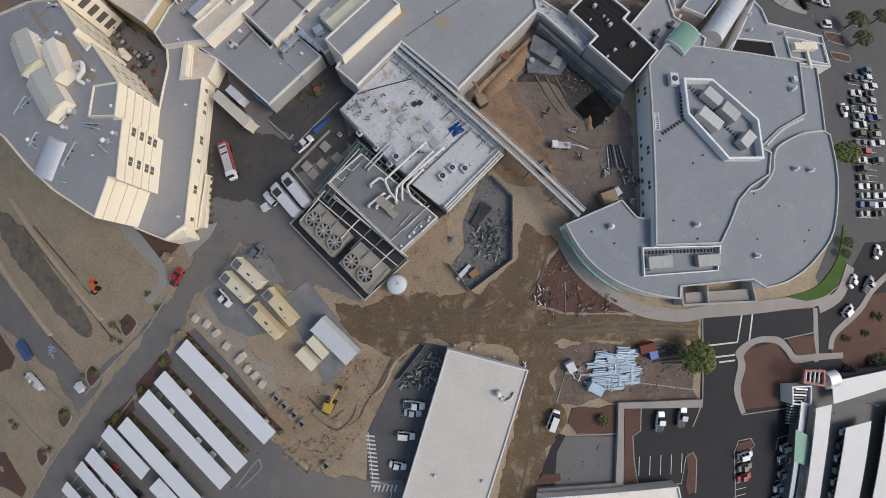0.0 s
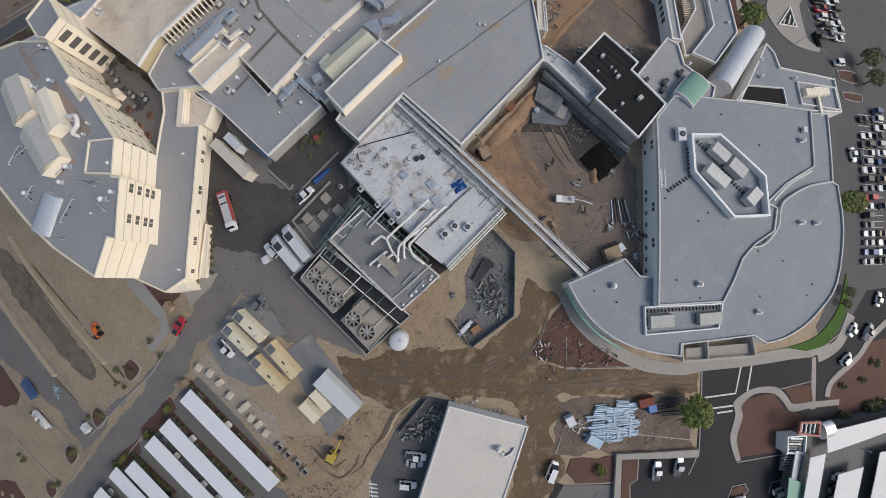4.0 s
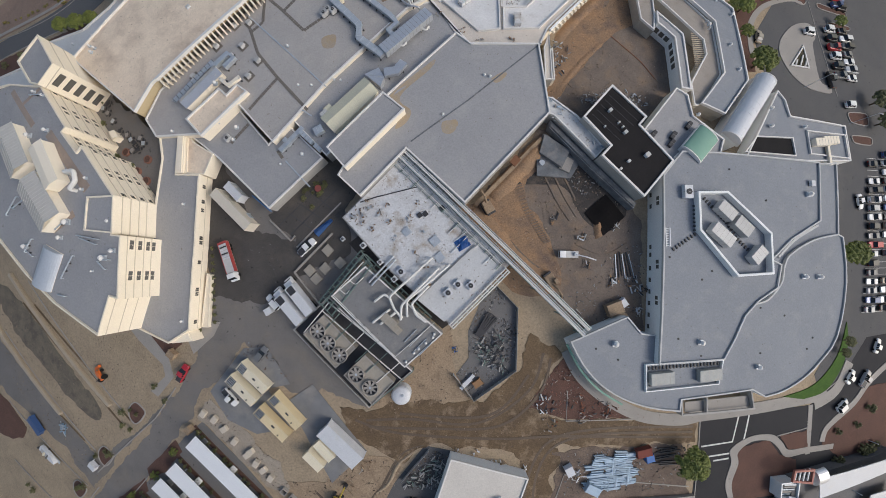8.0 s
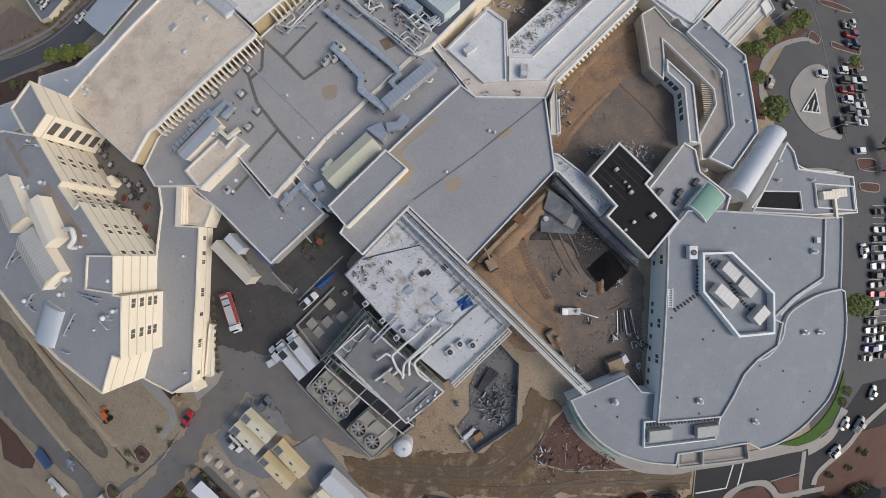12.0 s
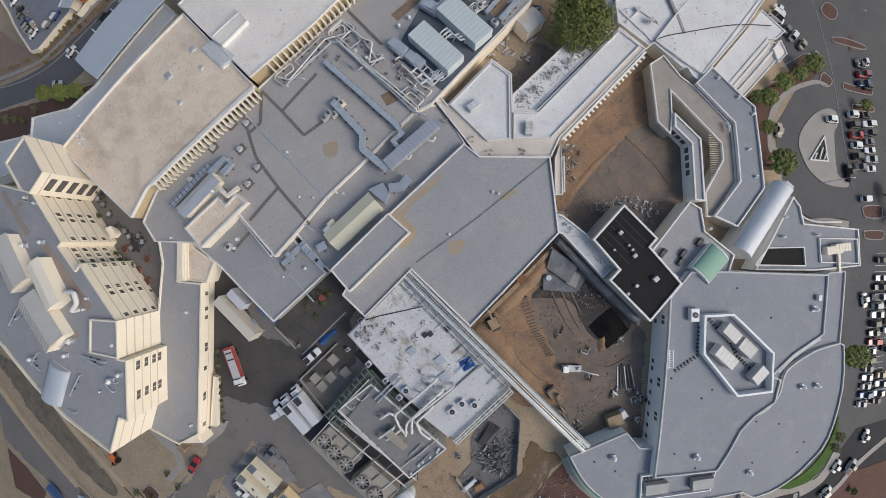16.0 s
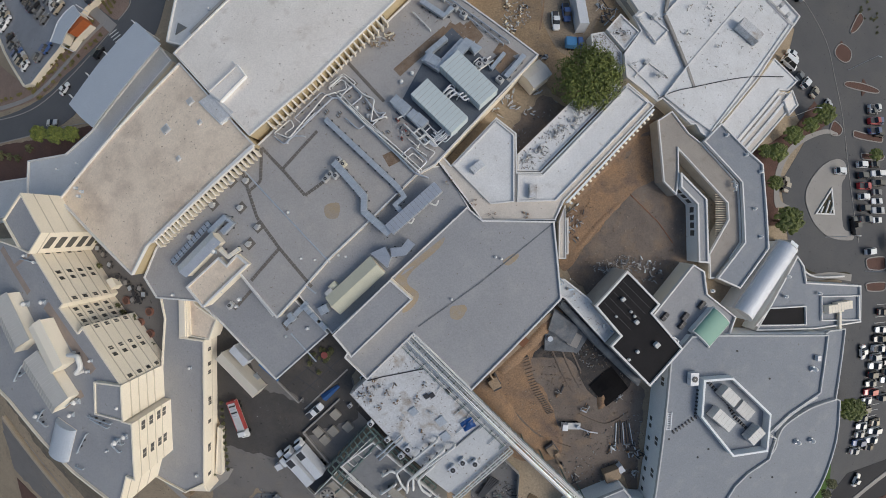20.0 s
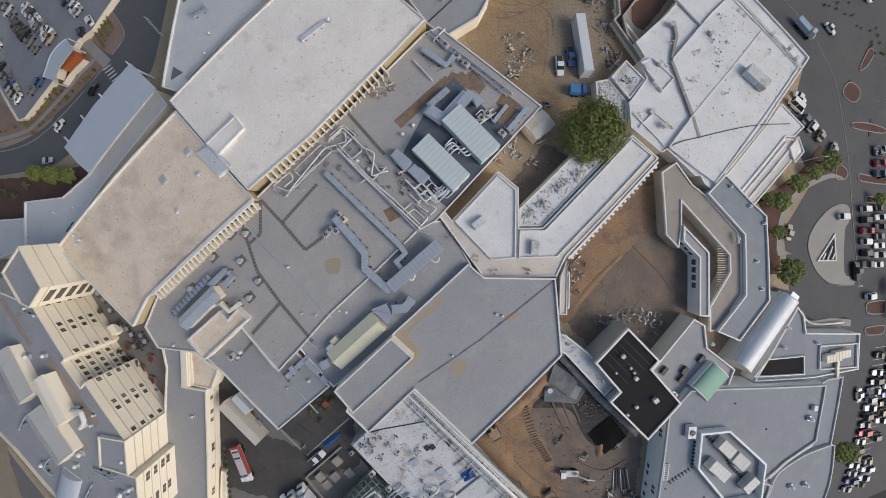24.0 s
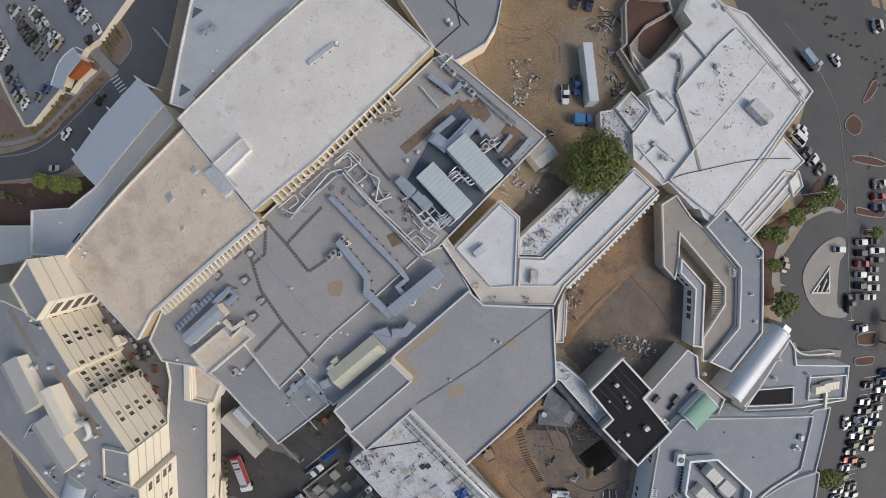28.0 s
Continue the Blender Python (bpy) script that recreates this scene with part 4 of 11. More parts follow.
for i, hs in ((0, (14.8, 12.4, 9.8, 7.2, 4.6)), (2, (14.8, 12.4, 9.8, 7.2, 4.6)), (4, (14.8, 12.4, 9.8, 7.2, 4.6)), (5, (14.8, 12.6, 10.2)), (7, (14.8, 12.6, 10.2, 8.0)), (9, (14.8, 11.6, 8.6)), (8, (14.8, 11.6, 8.6))):
    bands(tower, [_e[i], _e[i + 1]], hs, M_BAND, 0.16, 0.2)
stair = building("stair_tower", [(-113.6, 91.6), (-107.6, 98.4), (-99.6, 88.6), (-103.8, 83.4), (-107.2, 84.4)], 17.6, "cream stair tower with wide dark window slots", wall=M_CREAM, cap=M_CREAM, lip=0.45)
_s = [(-99.6, 88.6), (-103.8, 83.4)]
windows(stair, _s[0], _s[1], (3.3,), (14.2, 11.6, 9.0, 6.4, 3.9), 3.6, 1.4, 1, M_DARK)
bands(stair, [_s[0], _s[1]], (16.2,), M_BAND, 0.16, 0.2)
bands(stair, [(-107.6, 98.4), _s[0]], (15.2, 11.8), M_BAND, 0.16, 0.2)
pod = building("roof_pod", [(-85.4, 53.5), (-77.5, 53.4), (-77.6, 44.5), (-85.9, 45.4)], 16.9, "raised grey roof pod with pale edge", wall=M_CREAM, cap=M_CREAM, lip=0.35)
bands(pod, [(-77.45, 53.4), (-77.55, 44.5)], (14.8, 12.6, 10.2, 8.0), M_BAND, 0.16, 0.2)
bands(pod, [(-78.0, 53.45), (-85.4, 53.55)], (14.8,), M_BAND, 0.16, 0.2)

# low wing
LOW = [(-78.0, 73.3), (-71.4, 74.0), (-71.6, 61.4), (-64.6, 60.9), (-65.3, 42.5), (-67.3, 20.3), (-73.7, 16.6), (-83.3, 20.4), (-77.9, 52.2), (-76.4, 66.0)]
low_wing = building("low_wing", LOW, 5.0, "low cream wing with grey roof and window bays", wall=M_CREAM, cap=M_CREAM, lip=0.45, lip_w=0.35)
_a, _b = LOW[3], LOW[4]

for _p, _q, us in ((LOW[3], LOW[4], (2.9, 6.9, 9.2, 16.6, 17.8)), (LOW[4], LOW[5], (4.6, 11.8, 13.0, 20.4))):
    windows(low_wing, _p, _q, us, (2.7,), 1.1, 1.3, 2)
    bands(low_wing, [_p, _q], (2.2,), M_BAND, 0.14, 0.14)
building("stair_bay", [(-71.8, 73.8), (-69.5, 73.9), (-69.4, 61.4), (-71.8, 61.5)], 5.8, "slim cream roof bay", wall=M_CREAM, cap=M_CREAM, roof=M_CREAM, lip=0)
building("linked_bay", [(-69.3, 73.2), (-67.4, 70.1), (-61.3, 66.4), (-63.6, 60.9), (-69.3, 61.5)], 4.4, "recessed tan roofed bay beside the wing", wall=M_CREAM, roof=M_TANROOF, cap=M_CREAM, lip=0.4)
building("low_ledge", [(-64.9, 35.0), (-63.6, 34.6), (-64.8, 20.4), (-66.9, 20.4)], 1.2, "low cream ledge along the wing", wall=M_CREAM, roof=M_CREAM, lip=0.2, lip_w=0.25, cap=M_CREAM)
building("entry_gable", [(-74.0, 20.6), (-68.6, 20.6), (-67.0, 17.2), (-73.6, 16.4)], 4.6, "small cream gabled entry porch", wall=M_CREAM, roof=M_CREAM, lip=0)


# tan and white blocks with finned walls
def fins(parent, a, b, n, z0, z1, deep, material, thick=0.42):
    """Sloping concrete fins standing off a wall from a to b."""
    a, b = Vector(a), Vector(b)
    d = (b - a).normalized()
    bm = bmesh.new()
    vs = []
    for x, y, z in ((0, 0, z0), (0, -deep * 0.75, z0), (0, -deep, z1), (0, 0, z1)):
        vs.append([bm.verts.new((x + s * thick / 2, y, z)) for s in (-1, 1)])
    bm.faces.new([v[0] for v in vs])
    bm.faces.new([v[1] for v in vs][::-1])
    for i in range(4):
        j = (i + 1) % 4
        bm.faces.new((vs[i][0], vs[i][1], vs[j][1], vs[j][0]))
    me = mesh_of("fin", bm, material)
    rz = math.degrees(math.atan2(d.y, d.x))
    for i in range(n):
        p = a + (b - a) * ((i + 0.5) / n)
        f = new("fin", me)
        f.parent = parent
        f.matrix_basis = parent.matrix_basis.inverted() @ Matrix.Translation((p.x, p.y, land(p.x, p.y))) @ pose(0, 0, 0, 0, 0, rz)
    o = Vector((d.y, -d.x)) * 0.12
    placed("window_band", drape(ribbon([tuple(a + o), tuple(b + o)], 0.2, z0 + 0.2, z1 - 0.9), 12), M_GLASS, parent, "dark band behind the fins")


TAN = [(-108.0, 97.4), (-90.2, 115.3), (-72.0, 133.1), (-49.2, 110.5), (-78.0, 85.3), (-82.4, 77.8)]
tan = building("tan_block", TAN, 8.7, "broad block with blotched tan roof and finned wall", roof=M_TANROOF, wall=M_MUSTARD, lip=0.6)
_t = [(-76.7, 86.3), (-49.5, 110.0)]
fins(tan, _t[0], _t[1], 27, 5.0, 8.6, 2.3, M_CREAM)
placed("fin_rail", drape(ribbon(_t, 0.6, 8.5, 9.3), 12), M_PARAPET, tan)
WHITE = [(-73.8, 135.5), (-32.5, 177.3), (-8.2, 154.8), (-17.0, 144.8), (-35.3, 125.5), (-50.4, 112.6)]
white = building("white_block", WHITE, 9.4, "large block with bright white coated roof and finned wall", roof=M_WHITEROOF, wall=M_MUSTARD, lip=0.35)
_t = [(-46.9, 115.9), (-18.3, 143.6)]
fins(white, _t[0], _t[1], 25, 5.0, 9.2, 2.6, M_CREAM)
building("roof_hatch_room", [(-61.8, 123.9), (-54.4, 130.7), (-51.9, 127.6), (-58.1, 121.2)], 10.4, "small raised white roof box", roof=M_WHITEROOF, wall=M_WHITEWALL, lip=0.2)
building("link_hatch", [(-65.2, 121.9), (-61.2, 124.4), (-54.5, 118.7), (-58.4, 115.7)], 9.5, "weathered white link box between roofs", roof=M_OLDROOF, wall=M_WHITEWALL, lip=0)
north = building("north_block", [(-77.8, 183.0), (-76.3, 170.0), (-77.7, 139.8), (-72.8, 138.3), (-45.6, 166.0), (-36.2, 178.5)], 8, "pale roofed block with ramped edge", roof=M_PALEROOF, lip=0.6)
placed("coping_wall", drape(ribbon([(-70.2, 141.5), (-46.9, 165.7)], 0.9, 7.9, 8.9), 12), M_GREYWALL, north)
building("driveway_roof", [(-128.6, 109.7), (-112.5, 111.0), (-103.4, 117.2), (-83.0, 140.8), (-78.2, 136.0), (-113.0, 96.8), (-127.6, 96.5)], 5, "low grey roof beside the driveway", wall=M_CREAM, roof=M_PALEROOF)
building("west_annexe", [(-180.4, 101.9), (-130.0, 104.8), (-128.8, 95.4), (-145.8, 91.3), (-179.6, 87.9)], 4, "low pale grey annexe roof", wall=M_WHITEWALL, roof=M_PALEROOF)

# plant-roof block
M1 = [(-81.6, 76.9), (-77.8, 84.9), (-50.3, 110.8)]+[(-29.6, 130.4), (-8.5, 153.0), (-5.0, 154.7), (20.7, 134.0), (-5.0, 105.6)] + [(-9.5, 103.1), (-21.2, 91.5), (-30.6, 82.6), (-38.4, 73.7), (-43.8, 67.9), (-55.3, 80.3), (-63.0, 71.2), (-77.7, 71.6)]
M_PLANTROOF = surface("warm_grey_roof_membrane", (0.405, 0.388, 0.372), (0.35, 0.336, 0.323), 0.8, size=12, grain=0.4, amount=0.8, bump=0.05, third=(0.44, 0.41, 0.38), third_size=5, third_low=0.52, third_high=0.8, specks=(0.27, 0.24, 0.21), speck_size=0.9, speck_low=0.69)
building("plant_roof_block", M1, 6.2, "wide grey roofed block crowded with ducts and machinery", wall=M_CREAM, roof=M_PLANTROOF, lip=0.35, lip_w=0.35)
M2 = [(-45.3, 51.3), (-31.2, 64.0), (-41.0, 73.4), (-45.9, 68.3), (-56.9, 80.8), (-67.9, 71.3), (-60.0, 65.2)]
south_wing = building("south_wing", M2, 4.2, "lower grey roofed wing edged in blue", wall=M_GREYWALL, lip=0.35, lip_w=0.35)
placed("blue_fascia", drape(ribbon([(-50.2, 54.9), (-45.2, 50.8)], 0.25, 3.0, 4.0), 12), plain("blue_fascia_paint", (0.05, 0.16, 0.36), 0.5), south_wing, "blue fascia board")
building("duct_strip", [(-40.3, 75.2), (-30.5, 85.0), (-23.1, 92.9), (-11.2, 104.6), (-2.9, 106.0), (3.8, 95.0), (-14.4, 78.6), (-30.1, 64.1)], 5.0, "sunken grey roof strip with sloped metal roof", lip=0.3, lip_w=0.3)

BIG = [(-26.8, 58.8), (-21.1, 53.4), (-9.8, 64.9), (4.3, 51.3), (25.7, 73.8), (23.8, 92.4), (6.6, 92.5), (2.8, 95.7), (-15.3, 78.5)]
big = building("central_block", BIG, 6.0, "large grey roofed block with rust stains at its edge", wall=M_GREYWALL)
building("roof_box", [(-28.9, 65.1), (-15.2, 78.5), (-9.9, 73.9), (-24.3, 59.8)], 8.6, "long raised grey roof box with cream edge", wall=M_CREAM, cap=M_PARAPET, lip=0.4)
M_RUST = surface("rust_stained_membrane", (0.39, 0.305, 0.2), (0.35, 0.31, 0.265), 0.8, size=1.5, grain=0.3, amount=1.0, bump=0.03)
for _l, w in (([(-5.5, 86.2), (-2.5, 88.3), (-3.9, 85.6), (-10.4, 79.9), (-11.3, 77.1), (-8.6, 74.7), (-9.9, 71.6), (-12.6, 70.1), (-11.5, 73.7), (-13.2, 76.8), (-14.0, 78.9)], 0), ([(-0.9, 71.6), (1.4, 71.9), (2.5, 70.1), (1.1, 68.6), (-0.9, 69.1)], 0), ([(11.5, 82.8), (14.5, 84.7), (15.3, 83.8), (12.9, 81.7)], 0), ([(-0.6, 71.4), (2.4, 72.2), (2.8, 70.5), (0.1, 69.4)], 0), ([(-31.9, 95.7), (-28.4, 96.4), (-28.6, 92.9), (-31.4, 92.9)], 0)):
    structure("roof_stain", drape(prism(smooth_line(_l, 4, True), 5.9 if w == 0 else 6.1, 6.012 + (0.2 if _l[0][0] < -20 else 0))), M_RUST, "ochre rust stain on the grey roof", "stain")
structure("roof_cable", drape(ribbon([(-8.7, 66.8), (6.1, 77.6), (24.5, 92.7)], 0.32, 6.0, 6.06)), M_PITCONC, "long grey cable across the grey roof", "cable")

# demolition roof, chiller house
demo = building("demolition_roof", [(-26.2, 48.6), (-9.8, 65.0), (15.7, 36.9), (1.0, 21.4), (-14.2, 35.1)], 4.4, "stained pale roof strewn with demolition debris", roof=M_OLDROOF, lip=0)
M_DULLROOF = surface("dull_grey_roof", (0.235, 0.235, 0.235), (0.19, 0.19, 0.192), 0.85, size=4, grain=0.3, amount=0.9, bump=0.05, third=(0.29, 0.28, 0.265), third_size=4, specks=(0.13, 0.125, 0.12), speck_size=0.8, speck_low=0.69)
building("chiller_house", [(-28.9, 29.1), (-20.2, 36.4), (-1.3, 19.7), (-10.8, 11.3)], 4.6, "flat grey chiller house under white pipes", roof=M_DULLROOF, lip=0.3, lip_w=0.3)
placed("grey_strip", drape(prism([(6.6, 41.0), (13.2, 35.8), (-0.9, 22.6), (-7.4, 28.0)], 4.35, 4.42)), M_PALEROOF, demo, "pale grey strip of the roof")
placed("strip_curb", drape(ribbon([(6.7, 41.3), (-7.7, 28.1)], 0.3, 4.35, 4.7), 12), M_PITCONC, demo)

# east block
RBU = [(53.4, 58.2), (58.8, 64.4), (68.9, 64.4), (99.8, 63.1), (98.7, 47.2), (89.2, 42.2), (83.0, 37.1), (85.8, 35.9), (84.5, 29.8), (78.6, 26.4), (75.0, 22.9), (72.2, 17.2), (69.2, 12.1), (51.6, 11.6)]
east = building("east_block", RBU, 6.4, "two-storey block with wide grey roof and pale walls", wall=M_WHITEWALL, roof=M_ROOFEAST, cap=M_GREYCAP, lip=0.45, lip_w=0.36)
_a, _b = RBU[-1], RBU[0]
_L = (Vector(_b) - Vector(_a)).length
windows(east, _b, _a, [k for k in (4, 7, 17.5, 19.5, 23, 26, 29, 32, 35, 38) if k < _L - 1], (0.9,), 1.3, 1.2, 1, M_WHITEWALL)
windows(east, _b, _a, [k for k in (6, 22, 31) if k < _L - 1], (3.8,), 2.4, 1.4, 2, M_WHITEWALL)
RBL = [(29.9, 17.4), (44.5, 23.4), (48.2, 19.1), (52.4, 18.5), (58.0, 17.4)][:5] + [(75, 40), (92, 58)] + [(102.7, 63.5), (108.5, 63.8), (107.3, 44.0)] + smooth_line([(108.9, 43.3), (109.8, 30.8), (106.7, 16.1), (101.1, 9.4), (95.7, 5.1), (89.4, 2.1), (83.6, 0.9)], 3) + [(79.6, 3.1), (59.3, 1.6), (59.1, -1.4)] + smooth_line([(59.1, -1.4), (50.9, -0.1), (43.4, 2.6), (37.4, 6.6), (33.0, 11.7), (29.9, 17.4)], 3)[1:-1]
east_low = building("curved_block", RBL, 4.6, "curved one-storey block with wide grey roof", wall=M_WHITEWALL, roof=M_ROOFEAST, cap=M_GREYCAP, lip=0.4, lip_w=0.34)
placed("green_fascia", drape(ribbon(smooth_line([(29.7, 16.4), (33.3, 9.8), (38.1, 4.6), (44.2, 0.6)], 5), 0.5, 2.9, 3.5), 12), M_TEAL, east_low, "green glass canopy edge")
placed("low_screen", drape(ring([(49.0, 11.4), (70.3, 11.8), (69.2, 5.4), (49.2, 4.3)], 0.28, 4.5, 5.4), 12), M_WHITEWALL, east_low)
placed("curved_wall", drape(ribbon(smooth_line([(98.0, 46.1), (90.4, 42.3), (85.0, 37.8)], 6), 0.6, 4.5, 6.6), 12), M_GREYCAP, east_low)
placed("curved_wall", drape(ribbon(smooth_line([(106.6, 43.9), (98.1, 42.3), (90.5, 38.6), (88.3, 35.6), (87.3, 31.2), (83.3, 26.9), (79.5, 25.8)], 6), 0.4, 4.5, 5.4), 12), M_GREYCAP, east_low)
pent = thing("roof_screen", site(71, 44, 6.4, level=True), "hexagonal white screen wall on the roof", "roof screen")
PENT = [(61.4, 53.9), (69.5, 54.1), (81.5, 43.8), (81.8, 33.4), (71.5, 32.9), (61.4, 44.3)]
placed("screen_wall", drape(ring(PENT, 0.55, 6.3, 8.2), 12), M_WHITEWALL, pent)
placed("floor_sheet", drape(prism(inset(PENT, 0.6), 6.38, 6.46)), M_ROOFEAST, pent)
porch = thing("porch", site(70.4, -0.7), "deep entrance porch with slatted roof", "porch")
placed("beam", drape(ribbon([(60.6, -3.0), (82.1, -2.5)], 0.5, 3.2, 3.7), 12), M_GREYWALL, porch)
for _l in ([(60.3, 1.5), (60.6, -3.0)], [(67.4, 1.9), (67.7, -3.0)], [(80.5, 2.6), (81.8, -2.8)]):
    placed("beam", drape(ribbon(_l, 0.4, 0, 3.7), 12), M_GREYWALL, porch)
placed("slab", drape(prism([(62.0, 0.1), (80.9, 0.8), (81.7, -2.1), (62.1, -2.7)], 2.3, 2.6), 12), M_CONC, porch)

# black block, bridge building, court ring
black = building("black_block", [(33.4, 72.3), (41.3, 80.8), (49.7, 72.6), (47.8, 70.5), (56.0, 61.6), (47.8, 52.4), (37.4, 62.6), (39.8, 65.1)], 7.2, "block with black roof and pale concrete edge", roof=M_BLACKROOF, wall=M_GREYWALL, cap=M_PARAPET, lip=0.4, lip_w=0.45)
for k in range(5):
    _p, _q = Vector((41.2, 79.0)).lerp(Vector((35.0, 72.2)), (k + 0.7) / 5.4), Vector((48.2, 72.4)).lerp(Vector((41.6, 65.6)), (k + 0.7) / 5.4)
    placed("roof_seam", drape(ribbon([tuple(_p), tuple(_q)], 0.1, 7.1, 7.225), 12), M_DARK, black)
building("torn_link", [(23.8, 78.7), (26.9, 78.4), (33.1, 73.6), (39.6, 65.3), (37.2, 62.8), (27.0, 73.6), (24.2, 74.6)], 4.8, "torn pale link roof with debris", roof=M_PALEROOF, wall=M_GREYWALL, lip=0.4)
building("south_gallery", [(26.6, 73.4), (37.2, 62.4), (48.2, 51.8), (47.4, 50.4), (36.2, 60.8), (26.2, 71.4)], 3.4, "ragged grey gallery roof along the court", roof=M_PITCONC, wall=M_PITCONC, lip=0)
building("court_link", [(46.0, 65.5), (60.0, 82.0), (63.1, 80.2), (64.0, 74.5), (72.3, 68.5), (70.8, 64.2), (56.9, 57.3), (55.0, 63.2)], 4.8, "grey roofed link beside the black block", cap=M_PARAPET, wall=M_CREAM)
M_WALKROOF = surface("brown_grey_walkway_roof", (0.36, 0.325, 0.285), (0.3, 0.27, 0.24), 0.85, size=5, grain=0.3, amount=0.9, bump=0.05, third=(0.25, 0.22, 0.19), third_size=3, third_low=0.56, third_high=0.8, specks=(0.14, 0.12, 0.1), speck_size=0.8, speck_low=0.69)
building("court_wing", [(69.5, 118.5), (77.4, 111.1), (81.3, 108.0), (82.3, 85.9), (73.7, 75.6), (67.0, 78.3), (74.9, 87.5), (74.5, 103.0), (64.1, 113.4)], 4.4, "bent grey roofed court wing", wall=M_COURTWALL, roof=M_ROOFEAST)
building("court_terrace", [(52.3, 118.7), (56.4, 121.4), (60.7, 115.7), (64.3, 113.1), (74.4, 102.8), (74.8, 87.5), (68.0, 78.3), (65.7, 78.1), (65.4, 84.4), (71.1, 93.3), (70.9, 97.7), (57.6, 111.2), (57.4, 104.2), (56.6, 99.4), (53.1, 102.8)], 3.6, "brown-grey roofed inner court terrace", roof=M_WALKROOF, wall=M_COURTWALL, lip=0.35, lip_w=0.3)
court_in = building("court_inner_wing", [(57.6, 105.2), (64.6, 98.5), (64.9, 82.1), (62.0, 82.4), (61.8, 97.2), (57.4, 101.4)], 4.2, "narrow grey court wing with window bays", wall=M_WHITEWALL, lip=0.35, lip_w=0.4)
_w = [(57.4, 101.4), (61.8, 97.2), (62.0, 82.4)]
windows(court_in, _w[0], _w[1], (1.2, 3.0, 4.8), (1.6,), 1.5, 1.7, 1, M_WHITEWALL)
windows(court_in, _w[1], _w[2], (1.4, 3.4, 5.4, 7.4), (1.6,), 1.6, 1.7, 1, M_WHITEWALL)
perg = thing("pergola", site(69.7, 96.1), "row of slats over the light court", "pergola")
for _a in range(19):
    _p = [(68.0, 99.9), (67.9, 88.9)]
    _q = [(68.9, 99.9), (72.0, 96.2), (71.6, 92.7), (68.2, 88.9)]
    _c = Vector(_p[0]).lerp(Vector(_p[1]), _a / 18)
    _u = _a / 18 * 3
    _k = min(2, int(_u))
    _f = Vector(_q[_k]).lerp(Vector(_q[_k + 1]), _u - _k)
    placed("slat", drape(ribbon([tuple(_c), tuple(_f)], 0.16, 3.0, 3.25), 60), M_TANROOF, perg)

# angled white roofs
M_LEDGE = surface("dusty_cream_walk", (0.63, 0.575, 0.51), (0.55, 0.5, 0.44), 0.8, size=4, grain=0.3, amount=0.9, bump=0.05, specks=(0.34, 0.29, 0.24), speck_size=0.8, speck_low=0.68)
ang = building("angled_block", [(-4.6, 107.2), (-3.3, 108.5), (-1.1, 105.9), (10.0, 118.0), (15.0, 114.0), (15.1, 104.3), (20.9, 104.4), (43.9, 127.8), (50.6, 122.0), (26.7, 97.5), (24.4, 92.6), (6.6, 92.3)], 5.1, "angled block with white coated roofs and a dusty walk", roof=M_LEDGE, wall=M_CREAM, lip=0.3)
for _l in ([(-0.6, 105.7), (10.0, 117.2), (14.4, 113.5), (14.3, 97.0), (8.6, 96.4)], [(15.2, 103.7), (21.3, 103.8), (43.6, 126.9), (48.9, 122.6), (24.4, 97.3), (15.0, 97.0)]):
    placed("roof_deck", drape(prism(_l, 5.0, 5.3), 12), M_HALLROOF, ang, "bright white coated roof deck")
    placed("deck_rim", drape(ring(_l, 0.32, 5.3, 5.75), 12), M_PARAPET, ang)
placed("stepped_edge", drape(ribbon([(50.3, 121.0), (27.2, 97.0)], 0.5, 4.7, 5.6), 12), M_WHITEWALL, ang)
for k in range(22):
    _p = Vector((50.4, 120.6)).lerp(Vector((27.6, 96.9)), (k + 0.5) / 22)
    placed("bracket", drape(ribbon([(_p.x - 0.3, _p.y + 0.3), (_p.x + 0.5, _p.y - 0.5)], 0.55, 4.2, 4.8), 60), M_CREAM, ang)
# Parapet shadow laid along the roof's edge as a dark ribbon.
placed("roof_gap", drape(ribbon([(-4.4, 106.6), (6.5, 92.25), (24.3, 92.5)], 0.3, 5.2, 5.46), 12), M_DARK, ang, "dark strip painted as the parapet's shadow")
building("court_gallery", [(25.4, 92.3), (27.0, 96.4), (27.2, 83.3), (25.3, 83.3)], 4.8, "narrow pale gallery with torn edge", roof=M_LEDGE, wall=M_COURTWALL, lip=0.3, lip_w=0.25)
building("old_roof_wing", [(15.3, 104.6), (15.3, 108.9), (28.4, 121.9), (36.0, 129.0), (42.6, 127.2), (20.8, 104.7)], 4.4, "old pale roof wing with torn edges and debris", roof=M_HALLROOF, wall=M_CREAM, lip=0.35, lip_w=0.3)
hall = building("white_hall", [(60.5, 172.8), (62.8, 169.2), (57.0, 162.4), (46.9, 153.1), (49.1, 149.1), (47.4, 147.5), (49.2, 143.2), (44.0, 136.4), (44.2, 129.9), (52.2, 123.6), (53.8, 124.4), (61.2, 117.9), (62.6, 118.0), (63.8, 115.8), (65.9, 114.4), (82.5, 131.7), (87.9, 138.4), (97.8, 149.5), (76.9, 172.2), (69.5, 180.5), (63.0, 178.0)], 4.0, "large hall with stepped white roof", roof=M_HALLROOF, wall=M_CREAM, lip=0.3)
